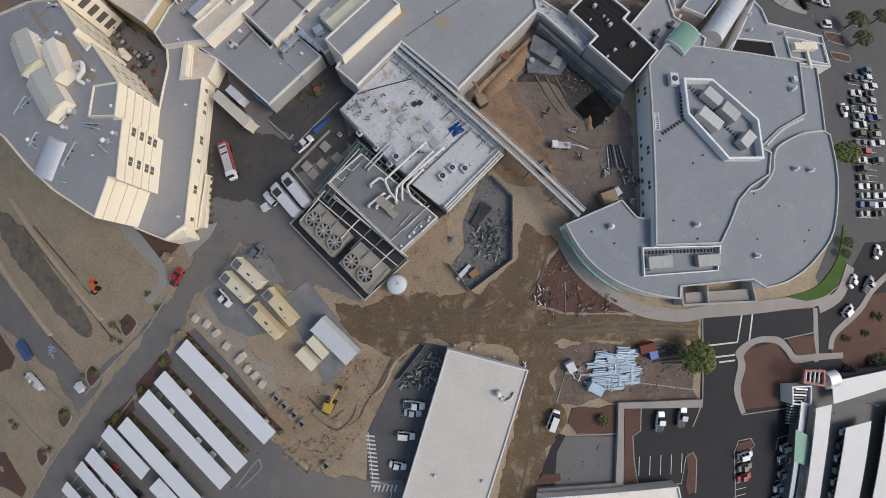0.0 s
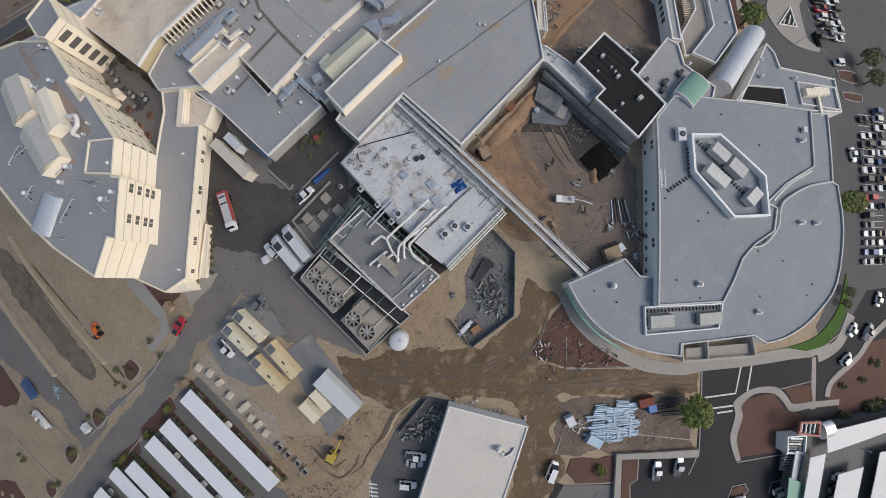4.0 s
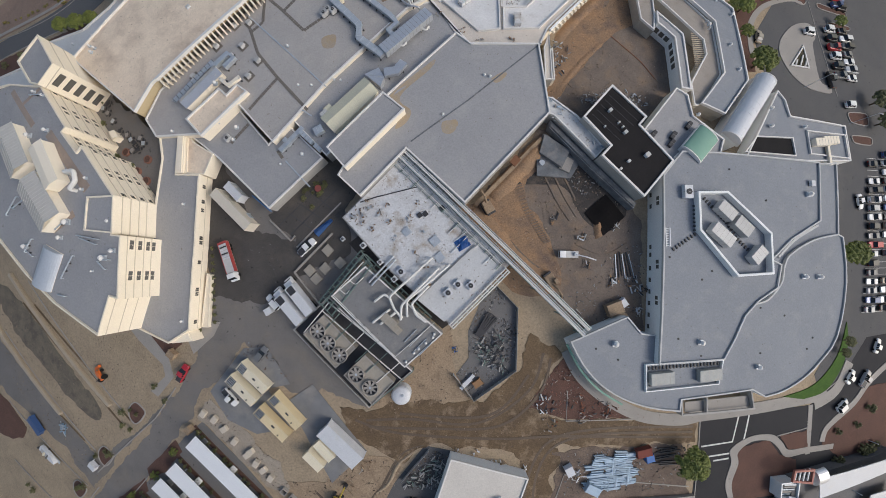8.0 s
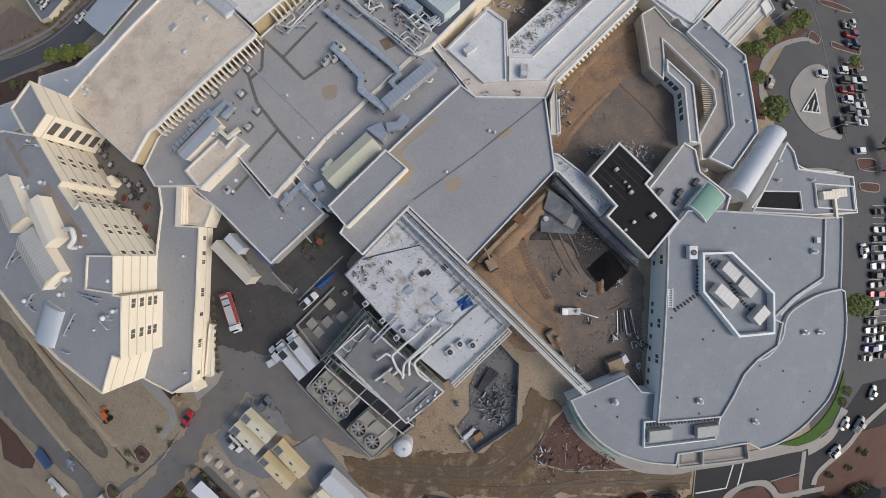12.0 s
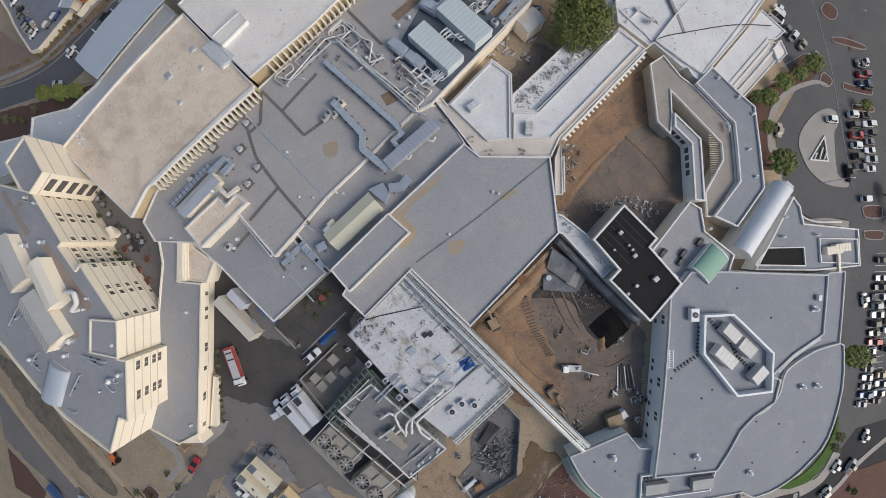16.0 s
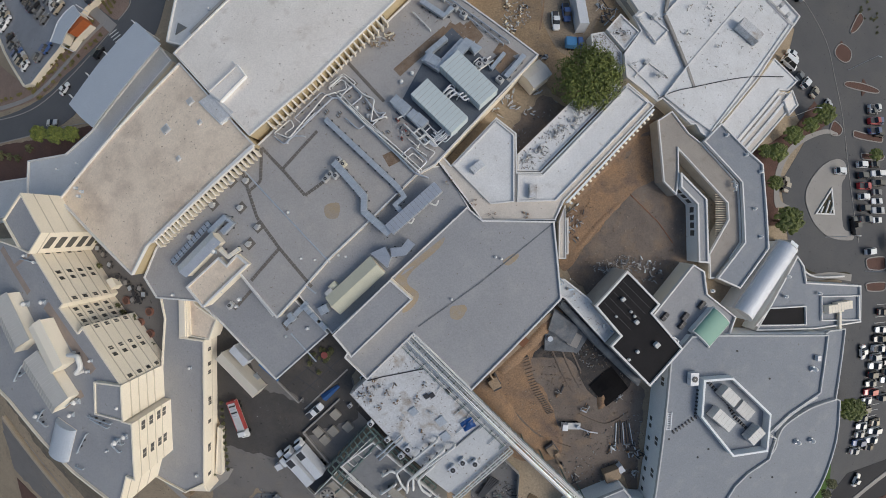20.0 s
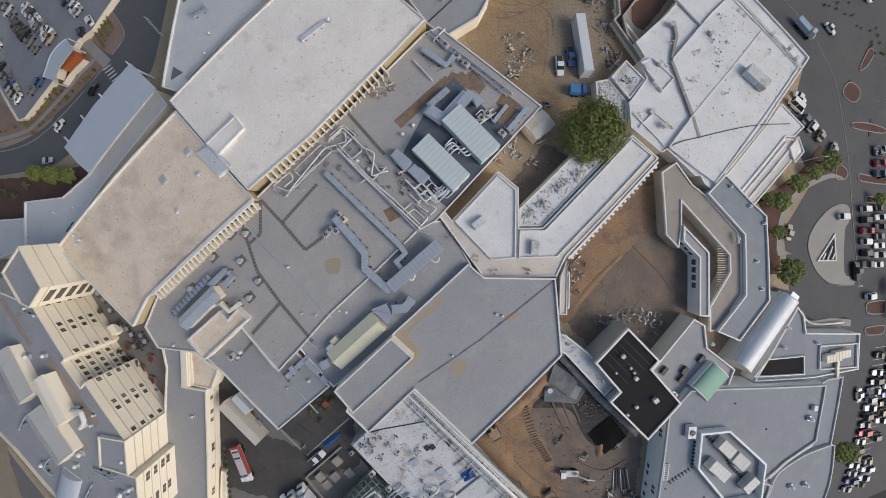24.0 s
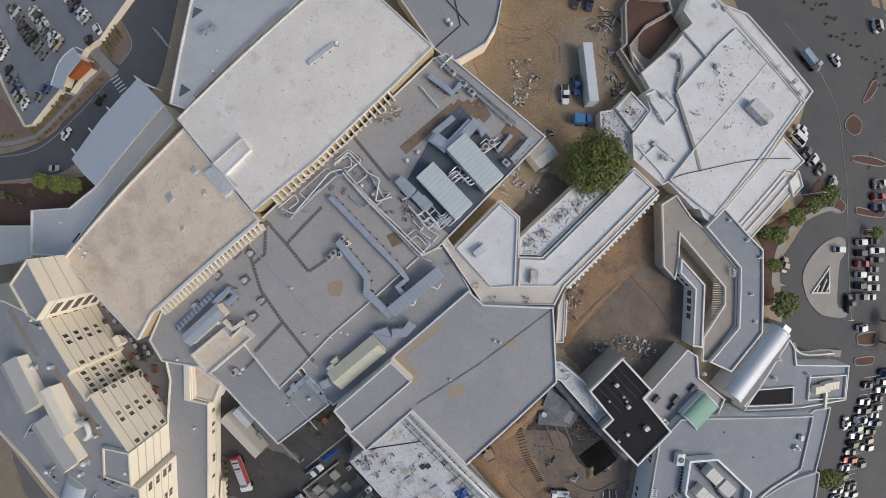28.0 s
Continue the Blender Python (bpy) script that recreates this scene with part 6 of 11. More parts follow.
def container(x, y, L, rz, W_, H, label, material, name="container", h=0.1, category="container", roof=None, group=""):
    """A box container with corner posts, ribs and a roof sheet."""
    e = thing(name, site(x, y, h, rz), label, category, group)
    part("body", box(-L / 2, -W_ / 2, 0.2, L / 2, W_ / 2, H - 0.05), material, e)
    part("roof", box(-L / 2 - .03, -W_ / 2 - .03, H - 0.05, L / 2 + .03, W_ / 2 + .03, H, 0.02), roof or material, e)
    for sx in (-1, 1):
        for sy in (-1, 1):
            part("post", box(sx * L / 2 - 0.09, sy * W_ / 2 - 0.09, 0, sx * L / 2 + 0.09, sy * W_ / 2 + 0.09, H + 0.02), material, e)
    n = int(L / 1.2)
    rb = mesh_of("rib", add_box(bmesh.new(), -0.06, -W_ / 2 - .05, 0.25, 0.06, W_ / 2 + .05, H - .06), material)
    for i in range(1, n):
        o = new("rib", rb)
        o.parent = e
        o.matrix_basis = pose(-L / 2 + L * i / n, 0, 0)
    return e


M_YELLOWUNIT = surface("yellowed_container_paint", (0.7, 0.58, 0.36), (0.62, 0.51, 0.32), 0.55, size=2, grain=0.2, bump=0.03)


def generator(x, y, L, rz, paint=M_CREAMUNIT):
    """A cream generator container with dark radiator grille and roof slots."""
    e = container(x, y, L, rz, 2.6, 2.7, "%s generator container with dark radiator grille" % ("cream" if paint is M_CREAMUNIT else "yellow"), paint, "generator", 0.2, "generator", None, "generators")
    g = part("radiator_frame", box(L / 2 - 2.4, -1.1, 2.68, L / 2 - 0.25, 1.1, 2.78), M_DARK, e)
    for k in range(4):
        part("louvre", box(L / 2 - 2.3, -1.0 + 0.55 * k, 2.77, L / 2 - 0.35, -0.85 + 0.55 * k, 2.85), M_DUCT, g)
    part("exhaust", cyl(-L * 0.3, 0.6, 2.7, 3.0, 0.16, n=10), M_DARK, e)
    part("roof_slot", box(-L * 0.12, -0.35, 2.7, -L * 0.02, 0.1, 2.76), M_DARK, e)
    return e


def truck(x, y, rz, L, cab, box_m, label, name="box_truck", open_front=False, boxH=3.5):
    """A lorry: cab at +x end, box behind."""
    e = thing(name, site(x, y, 0.08, rz), label, "truck", "trucks")
    h = L / 2
    part("chassis", box(-h + .2, -0.5, 0.5, h - 0.3, 0.5, 0.8), M_DARK, e)
    part("cargo_box", box(-h, -1.25, 0.85, h - 2.3, 1.25, boxH, 0.03), box_m, e)
    if open_front:
        part("dark_hatch", box(h - 4.8, -1.05, boxH - 0.02, h - 2.5, 1.05, boxH + 0.03), M_DARK, e)
        part("hatch_frame", ring([(h - 4.9, -1.15), (h - 2.4, -1.15), (h - 2.4, 1.15), (h - 4.9, 1.15)], 0.18, boxH - .02, boxH + 0.12), box_m, e)
    c = part("cab", loft([body_ring(h - 2.1, 1.15, 0.6, 2.5), body_ring(h - 0.9, 1.15, 0.6, 2.5), body_ring(h - 0.5, 1.12, 0.6, 1.7), body_ring(h, 1.0, 0.65, 1.4)]), cab, e)
    part("windscreen", loft([[(h - 0.88, -1.0, 2.4), (h - 0.88, 1.0, 2.4), (h - 0.83, 1.0, 2.45), (h - 0.83, -1.0, 2.45)], [(h - 0.5, -1.05, 1.68), (h - 0.5, 1.05, 1.68), (h - 0.42, 1.05, 1.72), (h - 0.42, -1.05, 1.72)]]), M_CARGLASS, c)
    for sx in (-h + 1.2, -h + 2.3, h - 1.3):
        for sy in (-1, 1):
            part("wheel", cyl(0, 0, -0.15, 0.15, 0.48, n=12), M_TYRE, e, m=pose(sx, sy * 1.05, 0.48, 90))
    return e


def heap(x, y, r, n, mats, seed, label, name="scrap_heap", h=0.05, long=2.0, category="scrap heap"):
    """A loose heap of bars, sheets and lumps."""
    rng = random.Random(seed)
    e = thing(name, site(x, y, h), label, category)
    for i in range(n):
        a, d = rng.uniform(0, 6.28), r * math.sqrt(rng.random())
        l, w, t = rng.uniform(0.2, 0.85) * long, rng.uniform(0.07, 0.38), rng.uniform(0.05, 0.3)
        bm = box(-l / 2, -w / 2, 0, l / 2, w / 2, t, 0.02)
        part(rng.choice(("scrap_bar", "scrap_sheet", "scrap_block")), bm, rng.choice(mats), e, m=pose(d * math.cos(a), d * math.sin(a), rng.uniform(0, 0.5), rng.uniform(-12, 12), rng.uniform(-12, 12), rng.uniform(0, 360)))
    return e


def mound(name, line, w, hgt, material, label, seed=1):
    """A long uneven earth bank."""
    rng = random.Random(seed)
    bm = bmesh.new()
    rows = []
    pts = smooth_line(line, 8)
    for i, p in enumerate(pts):
        a, c = Vector(pts[max(0, i - 1)]), Vector(pts[min(len(pts) - 1, i + 1)])
        d = (c - a).normalized()
        s = Vector((-d.y, d.x))
        k = math.sin(math.pi * min(1, max(0, i / (len(pts) - 1)))) ** 0.4
        rows.append([bm.verts.new((*(Vector(p) + s * u * w * rng.uniform(.85, 1.15)), -0.3 + (hgt + .3) * k * z * rng.uniform(.75, 1.2))) for u, z in ((-.5, 0), (-.32, .5), (-.12, .95), (.1, 1), (.3, .55), (.5, 0))])
    for a, b in zip(rows, rows[1:]):
        for j in range(5):
            bm.faces.new((a[j], a[j + 1], b[j + 1], b[j]))
    for v in bm.verts:
        v.co.z += land(v.co.x, v.co.y)
    for f in bm.faces:
        f.smooth = True
    return structure(name, bm, material, label, "earth bank")
# ---- south: carports, container yard, vehicles ----
M_CARPORT = surface("white_carport_sheet", (0.76, 0.775, 0.8), (0.68, 0.695, 0.72), 0.5, size=5, grain=0.3, bump=0.03, third=(0.66, 0.65, 0.63), third_size=3, third_low=0.6, third_high=0.8)


def carport(corners, h=2.5):
    """A long white sheet roof on posts, over parked cars."""
    a, b, c, d = (Vector(p) for p in corners)
    m = (a + b + c + d) / 4
    ax = ((b + c) - (a + d)) / 2
    L, rz = ax.length, math.degrees(math.atan2(ax.y, ax.x))
    W_ = ((a - d).length + (b - c).length) / 2
    e = thing("carport", site(m.x, m.y, 0.07, rz), "long white metal carport roof on steel posts", "carport", "carports")
    part("roof_sheet", box(-L / 2, -W_ / 2, h, L / 2, W_ / 2, h + 0.16, 0.02), M_CARPORT, e)
    for s in (-1, 1):
        part("purlin", box(-L / 2 + .1, s * W_ * 0.3 - 0.08, h - 0.2, L / 2 - .1, s * W_ * 0.3 + 0.08, h), M_DUCT, e)
    n = max(2, int(L / 6))
    for i in range(n):
        part("post", box(-0.1, -0.1, -0.1, 0.1, 0.1, h), M_DUCT, e, m=pose(-L / 2 + L * (i + 0.5) / n, 0, 0))
        part("bracket", box(-0.08, -W_ * 0.42, h - 0.3, 0.08, W_ * 0.42, h - 0.12), M_DUCT, e, m=pose(-L / 2 + L * (i + 0.5) / n, 0, 0))
    return L, W_, rz, m


for _c in ([(-68.7, -9.0), (-44.6, -33.2), (-48.2, -36.9), (-72.5, -12.2)], [(-76.2, -17.5), (-52.8, -41.6), (-57.3, -45.1), (-79.9, -20.6)], [(-81.6, -22.7), (-58.3, -46.6), (-62.4, -50.2), (-85.7, -26.0)], [(-89.7, -30.7), (-65.7, -55.5), (-70.2, -59.3), (-93.8, -34.1)],
           [(-96.8, -33.6), (-84.2, -45.6), (-87.9, -49.4), (-100.7, -37.1)], [(-104.1, -41.0), (-87.7, -57.2), (-91.9, -61.0), (-108.4, -44.5)], [(-109.5, -45.7), (-95.7, -59.4), (-100.1, -62.8), (-113.2, -48.8)], [(-117.4, -53.2), (-107.5, -62.5), (-111.7, -65.1), (-121.0, -56.3)], [(-81.2, -48.2), (-72.8, -57.5), (-77.4, -60.6), (-85.9, -51.4)]):
    L, W_, rz, m = carport(_c)
    d = Vector((math.cos(radians(rz)), math.sin(radians(rz))))
    for k in range(int(L / 5.6)):
        if _rnd.random() < 0.55:
            p = m + d * (-L / 2 + 2.6 + 5.6 * k)
            car(p.x + d.y * 0.9, p.y - d.x * 0.9, rz + 90, _rnd.choice(KINDS), _rnd.choice(COLS), 0.1)
for _l in ([(-72.0, -8.2), (-44.7, -35.0)], [(-80.1, -16.1), (-55.1, -40.9)], [(-93.9, -30.5), (-80.4, -42.3)]):
    structure("hedge_strip", drape(ribbon(_l, 1.4, -0.2, 0.12)), M_REDGRAVEL, "narrow planted strip between carports", "planting bed")
    _a, _b = Vector(_l[0]), Vector(_l[-1])
    for k in range(14):
        p = _a.lerp(_b, (k + _rnd.random()) / 14)
        tree(p.x, p.y, _rnd.uniform(0.5, 0.95), _rnd.uniform(0.7, 1.2), "low green shrub in the planted strip", "shrub", M_LEAF2, 0.1, _rnd.uniform(0, 360), "shrub", "shrub", "strip shrubs")
kerb(smooth_line([(-59.9, -51.5), (-52.8, -43.3), (-51.7, -44.0), (-52.2, -46.0), (-58.7, -51.9)], 5))

generator(-51.2, 7.8, 9.7, 138)
generator(-54.6, 4.3, 9.5, 137)
generator(-42.5, -1.0, 10.7, 132, M_YELLOWUNIT)
generator(-46.6, -4.6, 10.8, 135, M_YELLOWUNIT)
container(-32.5, -11.4, 6.0, 132, 2.5, 2.6, "small cream equipment container on the pad", M_CREAMUNIT, "equipment_box", 0.2, "container")
container(-35.6, -14.4, 5.8, 134, 2.5, 2.6, "small cream equipment container on the pad", M_CREAMUNIT, "equipment_box", 0.2, "container")
container(-28.1, -9.8, 12.7, 135, 4.4, 2.9, "long white site office with plain roof", M_WHITEMETAL, "site_office", 0.2, "site office")
M_STONE = surface("pale_tan_stone", (0.56, 0.5, 0.42), (0.48, 0.43, 0.35), 0.9, size=1, grain=0.15, bump=0.3)
for _p in [(-68.3, -4.0), (-64.9, -5.5), (-62.1, -8.1), (-59.2, -11.5), (-55.7, -15.2), (-53.3, -17.6), (-51.3, -19.4), (-49.3, -21.7), (-54.7, -14.2)]:
    e = thing("stone_block", site(*_p, 0.08, _rnd.uniform(30, 60)), "pale square stone block on the gravel", "stone block", "stone blocks")
    part("block", box(-1, -0.8, 0, 1, 0.8, 0.9, 0.12), M_STONE, e)
for _p in [(-45.6, -25.4), (-43.5, -27.4), (-40.9, -29.8), (-38.9, -32.2), (-32.8, -43.5)]:
    e = thing("concrete_vault", site(*_p, 0.08, 48), "open square concrete vault ring on the dirt", "concrete vault", "concrete vaults")
    part("ring_wall", ring([(-.9, -.9), (.9, -.9), (.9, .9), (-.9, .9)], 0.22, 0, 0.9), M_CONC, e)
    part("dark_floor", box(-.7, -.7, 0, .7, .7, 0.05), M_DARK, e)


def excavator(x, y, rz, paint, label):
    e = thing("excavator", site(x, y, 0.1, rz), label, "excavator", "machines")
    for s in (-1, 1):
        t = part("track", box(-1.7, s * 1.1 - 0.3, 0, 1.7, s * 1.1 + 0.3, 0.75, 0.15), M_DARK, e)
    part("house", box(-1.7, -1.2, 0.85, 1.1, 1.2, 1.9, 0.15), paint, e)
    c = part("cab", box(0.0, 0.25, 1.8, 1.4, 1.2, 2.9, 0.12), paint, e)
    part("cab_glass", box(0.15, 0.3, 2.0, 1.44, 1.15, 2.75), M_CARGLASS, c)
    part("counterweight", box(-2.2, -1.15, 0.9, -1.65, 1.15, 1.8, 0.2), M_DARK, e)
    part("boom", add_pipe(bmesh.new(), [(0.9, -0.3, 1.7), (2.6, -0.3, 3.4), (4.2, -0.3, 3.2)], 0.26, 6), paint, e)
    part("stick", add_pipe(bmesh.new(), [(4.2, -0.3, 3.3), (5.4, -0.3, 1.2)], 0.2, 6), paint, e)
    part("bucket", box(4.9, -0.85, 0.2, 5.8, 0.25, 1.2, 0.2), M_DARK, e)
    return e


M_YELLOW = plain("machine_yellow", (0.48, 0.36, 0.06), 0.5)
M_ORANGE = plain("machine_orange", (0.6, 0.14, 0.03), 0.5)
excavator(-30.7, -26.9, 62, M_YELLOW, "yellow tracked excavator on the churned earth")
e = thing("tractor", site(-102.2, 5.0, 0.1, 125), "orange tractor with a loader on the dirt lot", "tractor")
part("bonnet", box(0, -0.5, 0.7, 1.9, 0.5, 1.5, 0.12), M_ORANGE, e)
part("seat_deck", box(-1.2, -0.7, 0.7, 0.05, 0.7, 1.2, 0.1), M_ORANGE, e)
part("roll_bar", add_pipe(bmesh.new(), [(-0.9, -0.6, 1.1), (-0.9, -0.6, 2.3), (-0.9, 0.6, 2.3), (-0.9, 0.6, 1.1)], 0.07, 6), M_DARK, e)
part("loader_bucket", box(2.6, -0.95, 0.1, 3.3, 0.95, 0.8, 0.1), M_ORANGE, e)
for s in (-1, 1):
    part("loader_arm", box(0.2, s * 0.65 - 0.08, 0.9, 2.7, s * 0.65 + 0.08, 1.1), M_ORANGE, e)
    part("rear_wheel", cyl(0, 0, -.22, .22, .75, n=14), M_TYRE, e, m=pose(-0.7, s * 0.95, 0.75, 90))
    part("front_wheel", cyl(0, 0, -.16, .16, .45, n=12), M_TYRE, e, m=pose(1.5, s * 0.8, 0.45, 90))

car(-73.7, 7.4, 57, "pickup", "red")
car(-59.4, 1.3, -48, "pickup", "white")
car(-49.7, 13.5, 50, "suv", "grey")
car(-8.5, -27.0, -8, "pickup", "white")
car(-8.9, -29.1, -6, "sedan", "silver")
car(-10.8, -35.1, -6, "suv", "white")
car(-13.3, -43.2, -12, "sedan", "white")
car(27.4, -31.6, 70, "van", "white")
car(56.3, -33.4, 85, "pickup", "white")
car(62.6, -32.6, 82, "pickup", "silver")
car(116.7, -5.8, 35, "suv", "white")
car(119.1, 2.6, 55, "sedan", "white")
car(125.2, 1.6, 55, "pickup", "silver")
for _p, _k, _c in zip([(82.7, -44.9), (83.0, -48.4), (83.0, -51.3), (96.6, -43.8), (96.6, -47.0), (96.8, -51.5), (95.8, -56.1), (95.9, -59.3)], ("suv", "sedan", "sedan", "suv", "pickup", "suv", "sedan", "suv"), ("white", "grey", "red", "white", "white", "silver", "white", "white")):
    car(*_p, 10, _k, _c)
for k in range(9):
    _p, _q = [(81.2, -46.3), (80.9, -58.8)]
    stripe([(_p[0] + (_q[0] - _p[0]) * k / 6, _p[1] + (_q[1] - _p[1]) * k / 6 + 1.0), (_p[0] + (_q[0] - _p[0]) * k / 6 + 4.2, _p[1] + (_q[1] - _p[1]) * k / 6 + 1.6)], 0.15)
    _p, _q = [(95.0, -45.7), (94.4, -60.5)]
    stripe([(_p[0] + (_q[0] - _p[0]) * k / 6, _p[1] + (_q[1] - _p[1]) * k / 6 + 1.0), (_p[0] + (_q[0] - _p[0]) * k / 6 + 4.2, _p[1] + (_q[1] - _p[1]) * k / 6 + 1.6)], 0.15)
e = container(-133.6, -13.6, 6.4, -47, 2.0, 1.5, "long dark blue covered trailer on the drive", plain("dark_blue_cover", (0.04, 0.085, 0.21), 0.6), "covered_trailer", 0.3, "trailer")
for _p, _c, _l in (([(-121.6, -13.6)][0], plain("blue_grey_scrap", (0.2, 0.3, 0.4), 0.6), "blue-grey heap of coiled hose"),):
    heap(*_p, 1.8, 26, [_c, M_DUCT, _c], 5, _l, "material_pile", 0.06, 2.4, "material pile")
e = thing("boat_on_trailer", site(-129.9, -23.4, 0.1, -35), "white open motorboat resting on a low trailer", "boat")
part("hull", loft([[(x, -w, 0.5), (x, -w * 0.6, 0.3), (x, w * 0.6, 0.3), (x, w, 0.5), (x, w, 1.25 + r), (x, w * 0.8, 1.35 + r), (x, -w * 0.8, 1.35 + r), (x, -w, 1.25 + r)] for x, w, r in ((-3.8, 0.95, 0.0), (-2.0, 1.1, 0.0), (0.5, 1.1, 0.05), (2.2, 0.85, 0.12), (3.4, 0.45, 0.2), (4.0, 0.08, 0.28))]), M_WHITEMETAL, e)
part("cockpit", box(-3.0, -0.7, 1.34, 0.2, 0.7, 1.4, 0.02), M_UNIT, e, "grey open cockpit")
part("windscreen", box(0.3, -0.75, 1.36, 0.5, 0.75, 1.85, 0.03), M_GLASS, e)
for _y in (-0.35, 0.35):
    part("seat", box(-1.4, _y - 0.25, 1.4, -0.8, _y + 0.25, 1.8, 0.05), M_CREAMUNIT, e)
part("outboard_engine", box(-4.4, -0.25, 0.7, -3.8, 0.25, 1.7, 0.08), M_DARK, e)
part("trailer_frame", box(-3.4, -0.6, 0.25, 4.6, 0.6, 0.36), M_DUCT, e)
for _y in (-1.0, 1.0):
    part("wheel", cyl(0, 0, -0.11, 0.11, 0.32, n=16), M_DARK, e, m=pose(-1.2, _y, 0.3, 90))
e = container(-109.9, -24.1, 2.5, -41, 1.8, 1.4, "small white equipment cart on the drive", M_WHITEMETAL, "equipment_cart", 0.2, "cart")
e = container(-76.6, 12.7, 2.3, -36, 1.9, 1.6, "tan utility box on the gravel bed", M_SAND, "utility_box", 0.1, "utility box")
e = container(-72.7, -8.7, 1.7, -46, 1.9, 1.6, "tan utility box beside the carports", M_SAND, "utility_box", 0.1, "utility box")

# The first line paints the earth ledge's shadow; the others are ruts.
for _l, w in (([(-22.9, -29.6), (-20.4, -25.6), (-18.1, -22.9), (-14.7, -16.4), (-11.4, -12.6), (-6.5, -10.8)], 0.7), ([(-34.3, -27.7), (-31.6, -31.2), (-27.4, -28.6)], 0.6), ([(-33.2, -32.3), (-29.3, -34.0), (-25.2, -30.6), (-23.8, -27.0)], 0.6), ([(-37.0, -25.0), (-33.0, -29.6), (-30.0, -33.2)], 0.9), ([(-26.4, -33.0), (-23.0, -30.4), (-21.6, -27.0)], 0.4)):
    structure("wheel_rut", drape(prism(ragged(list(ribbon_outline(smooth_line(_l, 6), w)), 0.6, 0.35), -0.1, 0.12)), M_RUT, "dark churned ruts and a painted ledge shadow in sandy earth", "wheel rut")

# water tank
e = thing("water_tank", site(-12.0, 3.9, 0.08), "round white water tank with domed top", "tank")
part("shell", cyl(0, 0, 0, 2.6, 2.4, n=32), M_WHITEMETAL, e)
part("dome", loft([[(r * math.cos(2 * math.pi * i / 28), r * math.sin(2 * math.pi * i / 28), z) for i in range(28)] for r, z in ((2.45, 2.55), (2.1, 2.95), (1.3, 3.25), (0.35, 3.4))]), M_WHITEMETAL, e)
part("hatch", cyl(0.5, 0.4, 3.2, 3.5, 0.35, n=10), M_DUCT, e)
for k in range(3):
    part("hoop", ring([(2.46 * math.cos(2 * math.pi * i / 32), 2.46 * math.sin(2 * math.pi * i / 32)) for i in range(32)], 0.06, 0.5 + 0.8 * k, 0.6 + 0.8 * k), M_DUCT, e)

# laydown yard of steel
_rs = random.Random(21)
M_STEELBLUE = surface("pale_blue_steel", (0.3, 0.4, 0.5), (0.42, 0.5, 0.57), 0.5, 0.15, size=1.5, grain=0.2, bump=0.03, random=0.3)
_a, _b, _c, _d = [(36.6, -14.8), (51.9, -13.1), (50.4, -22.2), (37.4, -24.4)]
for k in range(52):
    u, v = _rs.random() * 0.85, _rs.random()
    p = Vector(_a).lerp(Vector(_b), u).lerp(Vector(_d).lerp(Vector(_c), u), v)
    L = _rs.uniform(2.2, 6.5)
    e = thing("steel_bundle", site(p.x + 1, p.y, 0.1, _rs.choice((0, 4, -5, 3, 88))), "bundle of pale blue-grey steel sections on timbers", "steel bundle", "steel bundles")
    n = _rs.randint(2, 5)
    for i in range(n):
        part("beam", box(-L / 2, -0.15, 0.15, L / 2, 0.15, 0.15 + _rs.uniform(0.2, 0.6)), M_STEELBLUE, e, m=pose(_rs.uniform(-.3, .3), (i - n / 2) * 0.42, 0))
    for s in (-1, 1):
        part("timber", box(s * L * 0.35 - 0.08, -n * 0.22 - 0.1, 0, s * L * 0.35 + 0.08, n * 0.22, 0.15), M_SAND, e)
for k in range(9):
    _p = [(53.6, -19.4), (62.4, -15.0)]
    e = thing("steel_beam", site(_p[0][0] + _rs.uniform(0, 7), _p[0][1] + _rs.uniform(0, 6), 0.1, _rs.uniform(-8, 8)), "rusty dark steel beam lying on the dirt", "beam", "loose beams")
    part("web", box(-3, -0.05, 0, 3, 0.05, 0.3), M_DARK, e)
    part("flange", box(-3, -0.15, 0.28, 3, 0.15, 0.33), M_DARK, e)
M_BLUEP = plain("blue_plastic", (0.04, 0.14, 0.4), 0.5)
container(53.7, -15.4, 2.1, 14, 2.0, 1.6, "small blue storage box in the laydown yard", M_BLUEP, "storage_box", 0.1, "box")
container(52.0, -13.7, 4.0, 11, 2.2, 1.6, "rusty red skip in the laydown yard", plain("rusty_red", (0.2, 0.07, 0.055), 0.9), "skip", 0.1, "skip")
container(38.4, -23.7, 4.0, -29, 2.4, 1.5, "pale blue bin at the yard's edge", M_STEELBLUE, "bin", 0.1, "bin")
container(31.8, -17.9, 2.1, 26, 2.6, 1.6, "white crate beside the haul road", M_WHITEMETAL, "crate", 0.1, "crate")
heap(34.1, -19.9, 2.0, 14, [M_SAND, M_CONC, M_WHITEMETAL], 31, "small pile of pale timber and board", "timber_pile", 0.1, 2.6, "timber pile")
heap(25.1, -0.1, 2.6, 26, [M_UNIT, M_DUCT, M_DARK, M_DARK], 12, "white lift and scrap beside the red soil", "machine_scrap", 0.1, 2.6, "scrap heap")
for _p, _s in zip([(33.3, 0.5), (35.4, -3.2), (43.0, -2.6), (40.0, -1.1), (29.7, 7.8), (26.5, -5.2)], range(6)):
    heap(*_p, 2.4, 12, [M_DARK, M_REDGRAVEL, M_CONC, plain("rust_%d" % _s, (0.25, 0.1, 0.06), 0.9)], 40 + _s, "scatter of rubble on red soil", "rubble", 0.1, 1.4, "rubble")
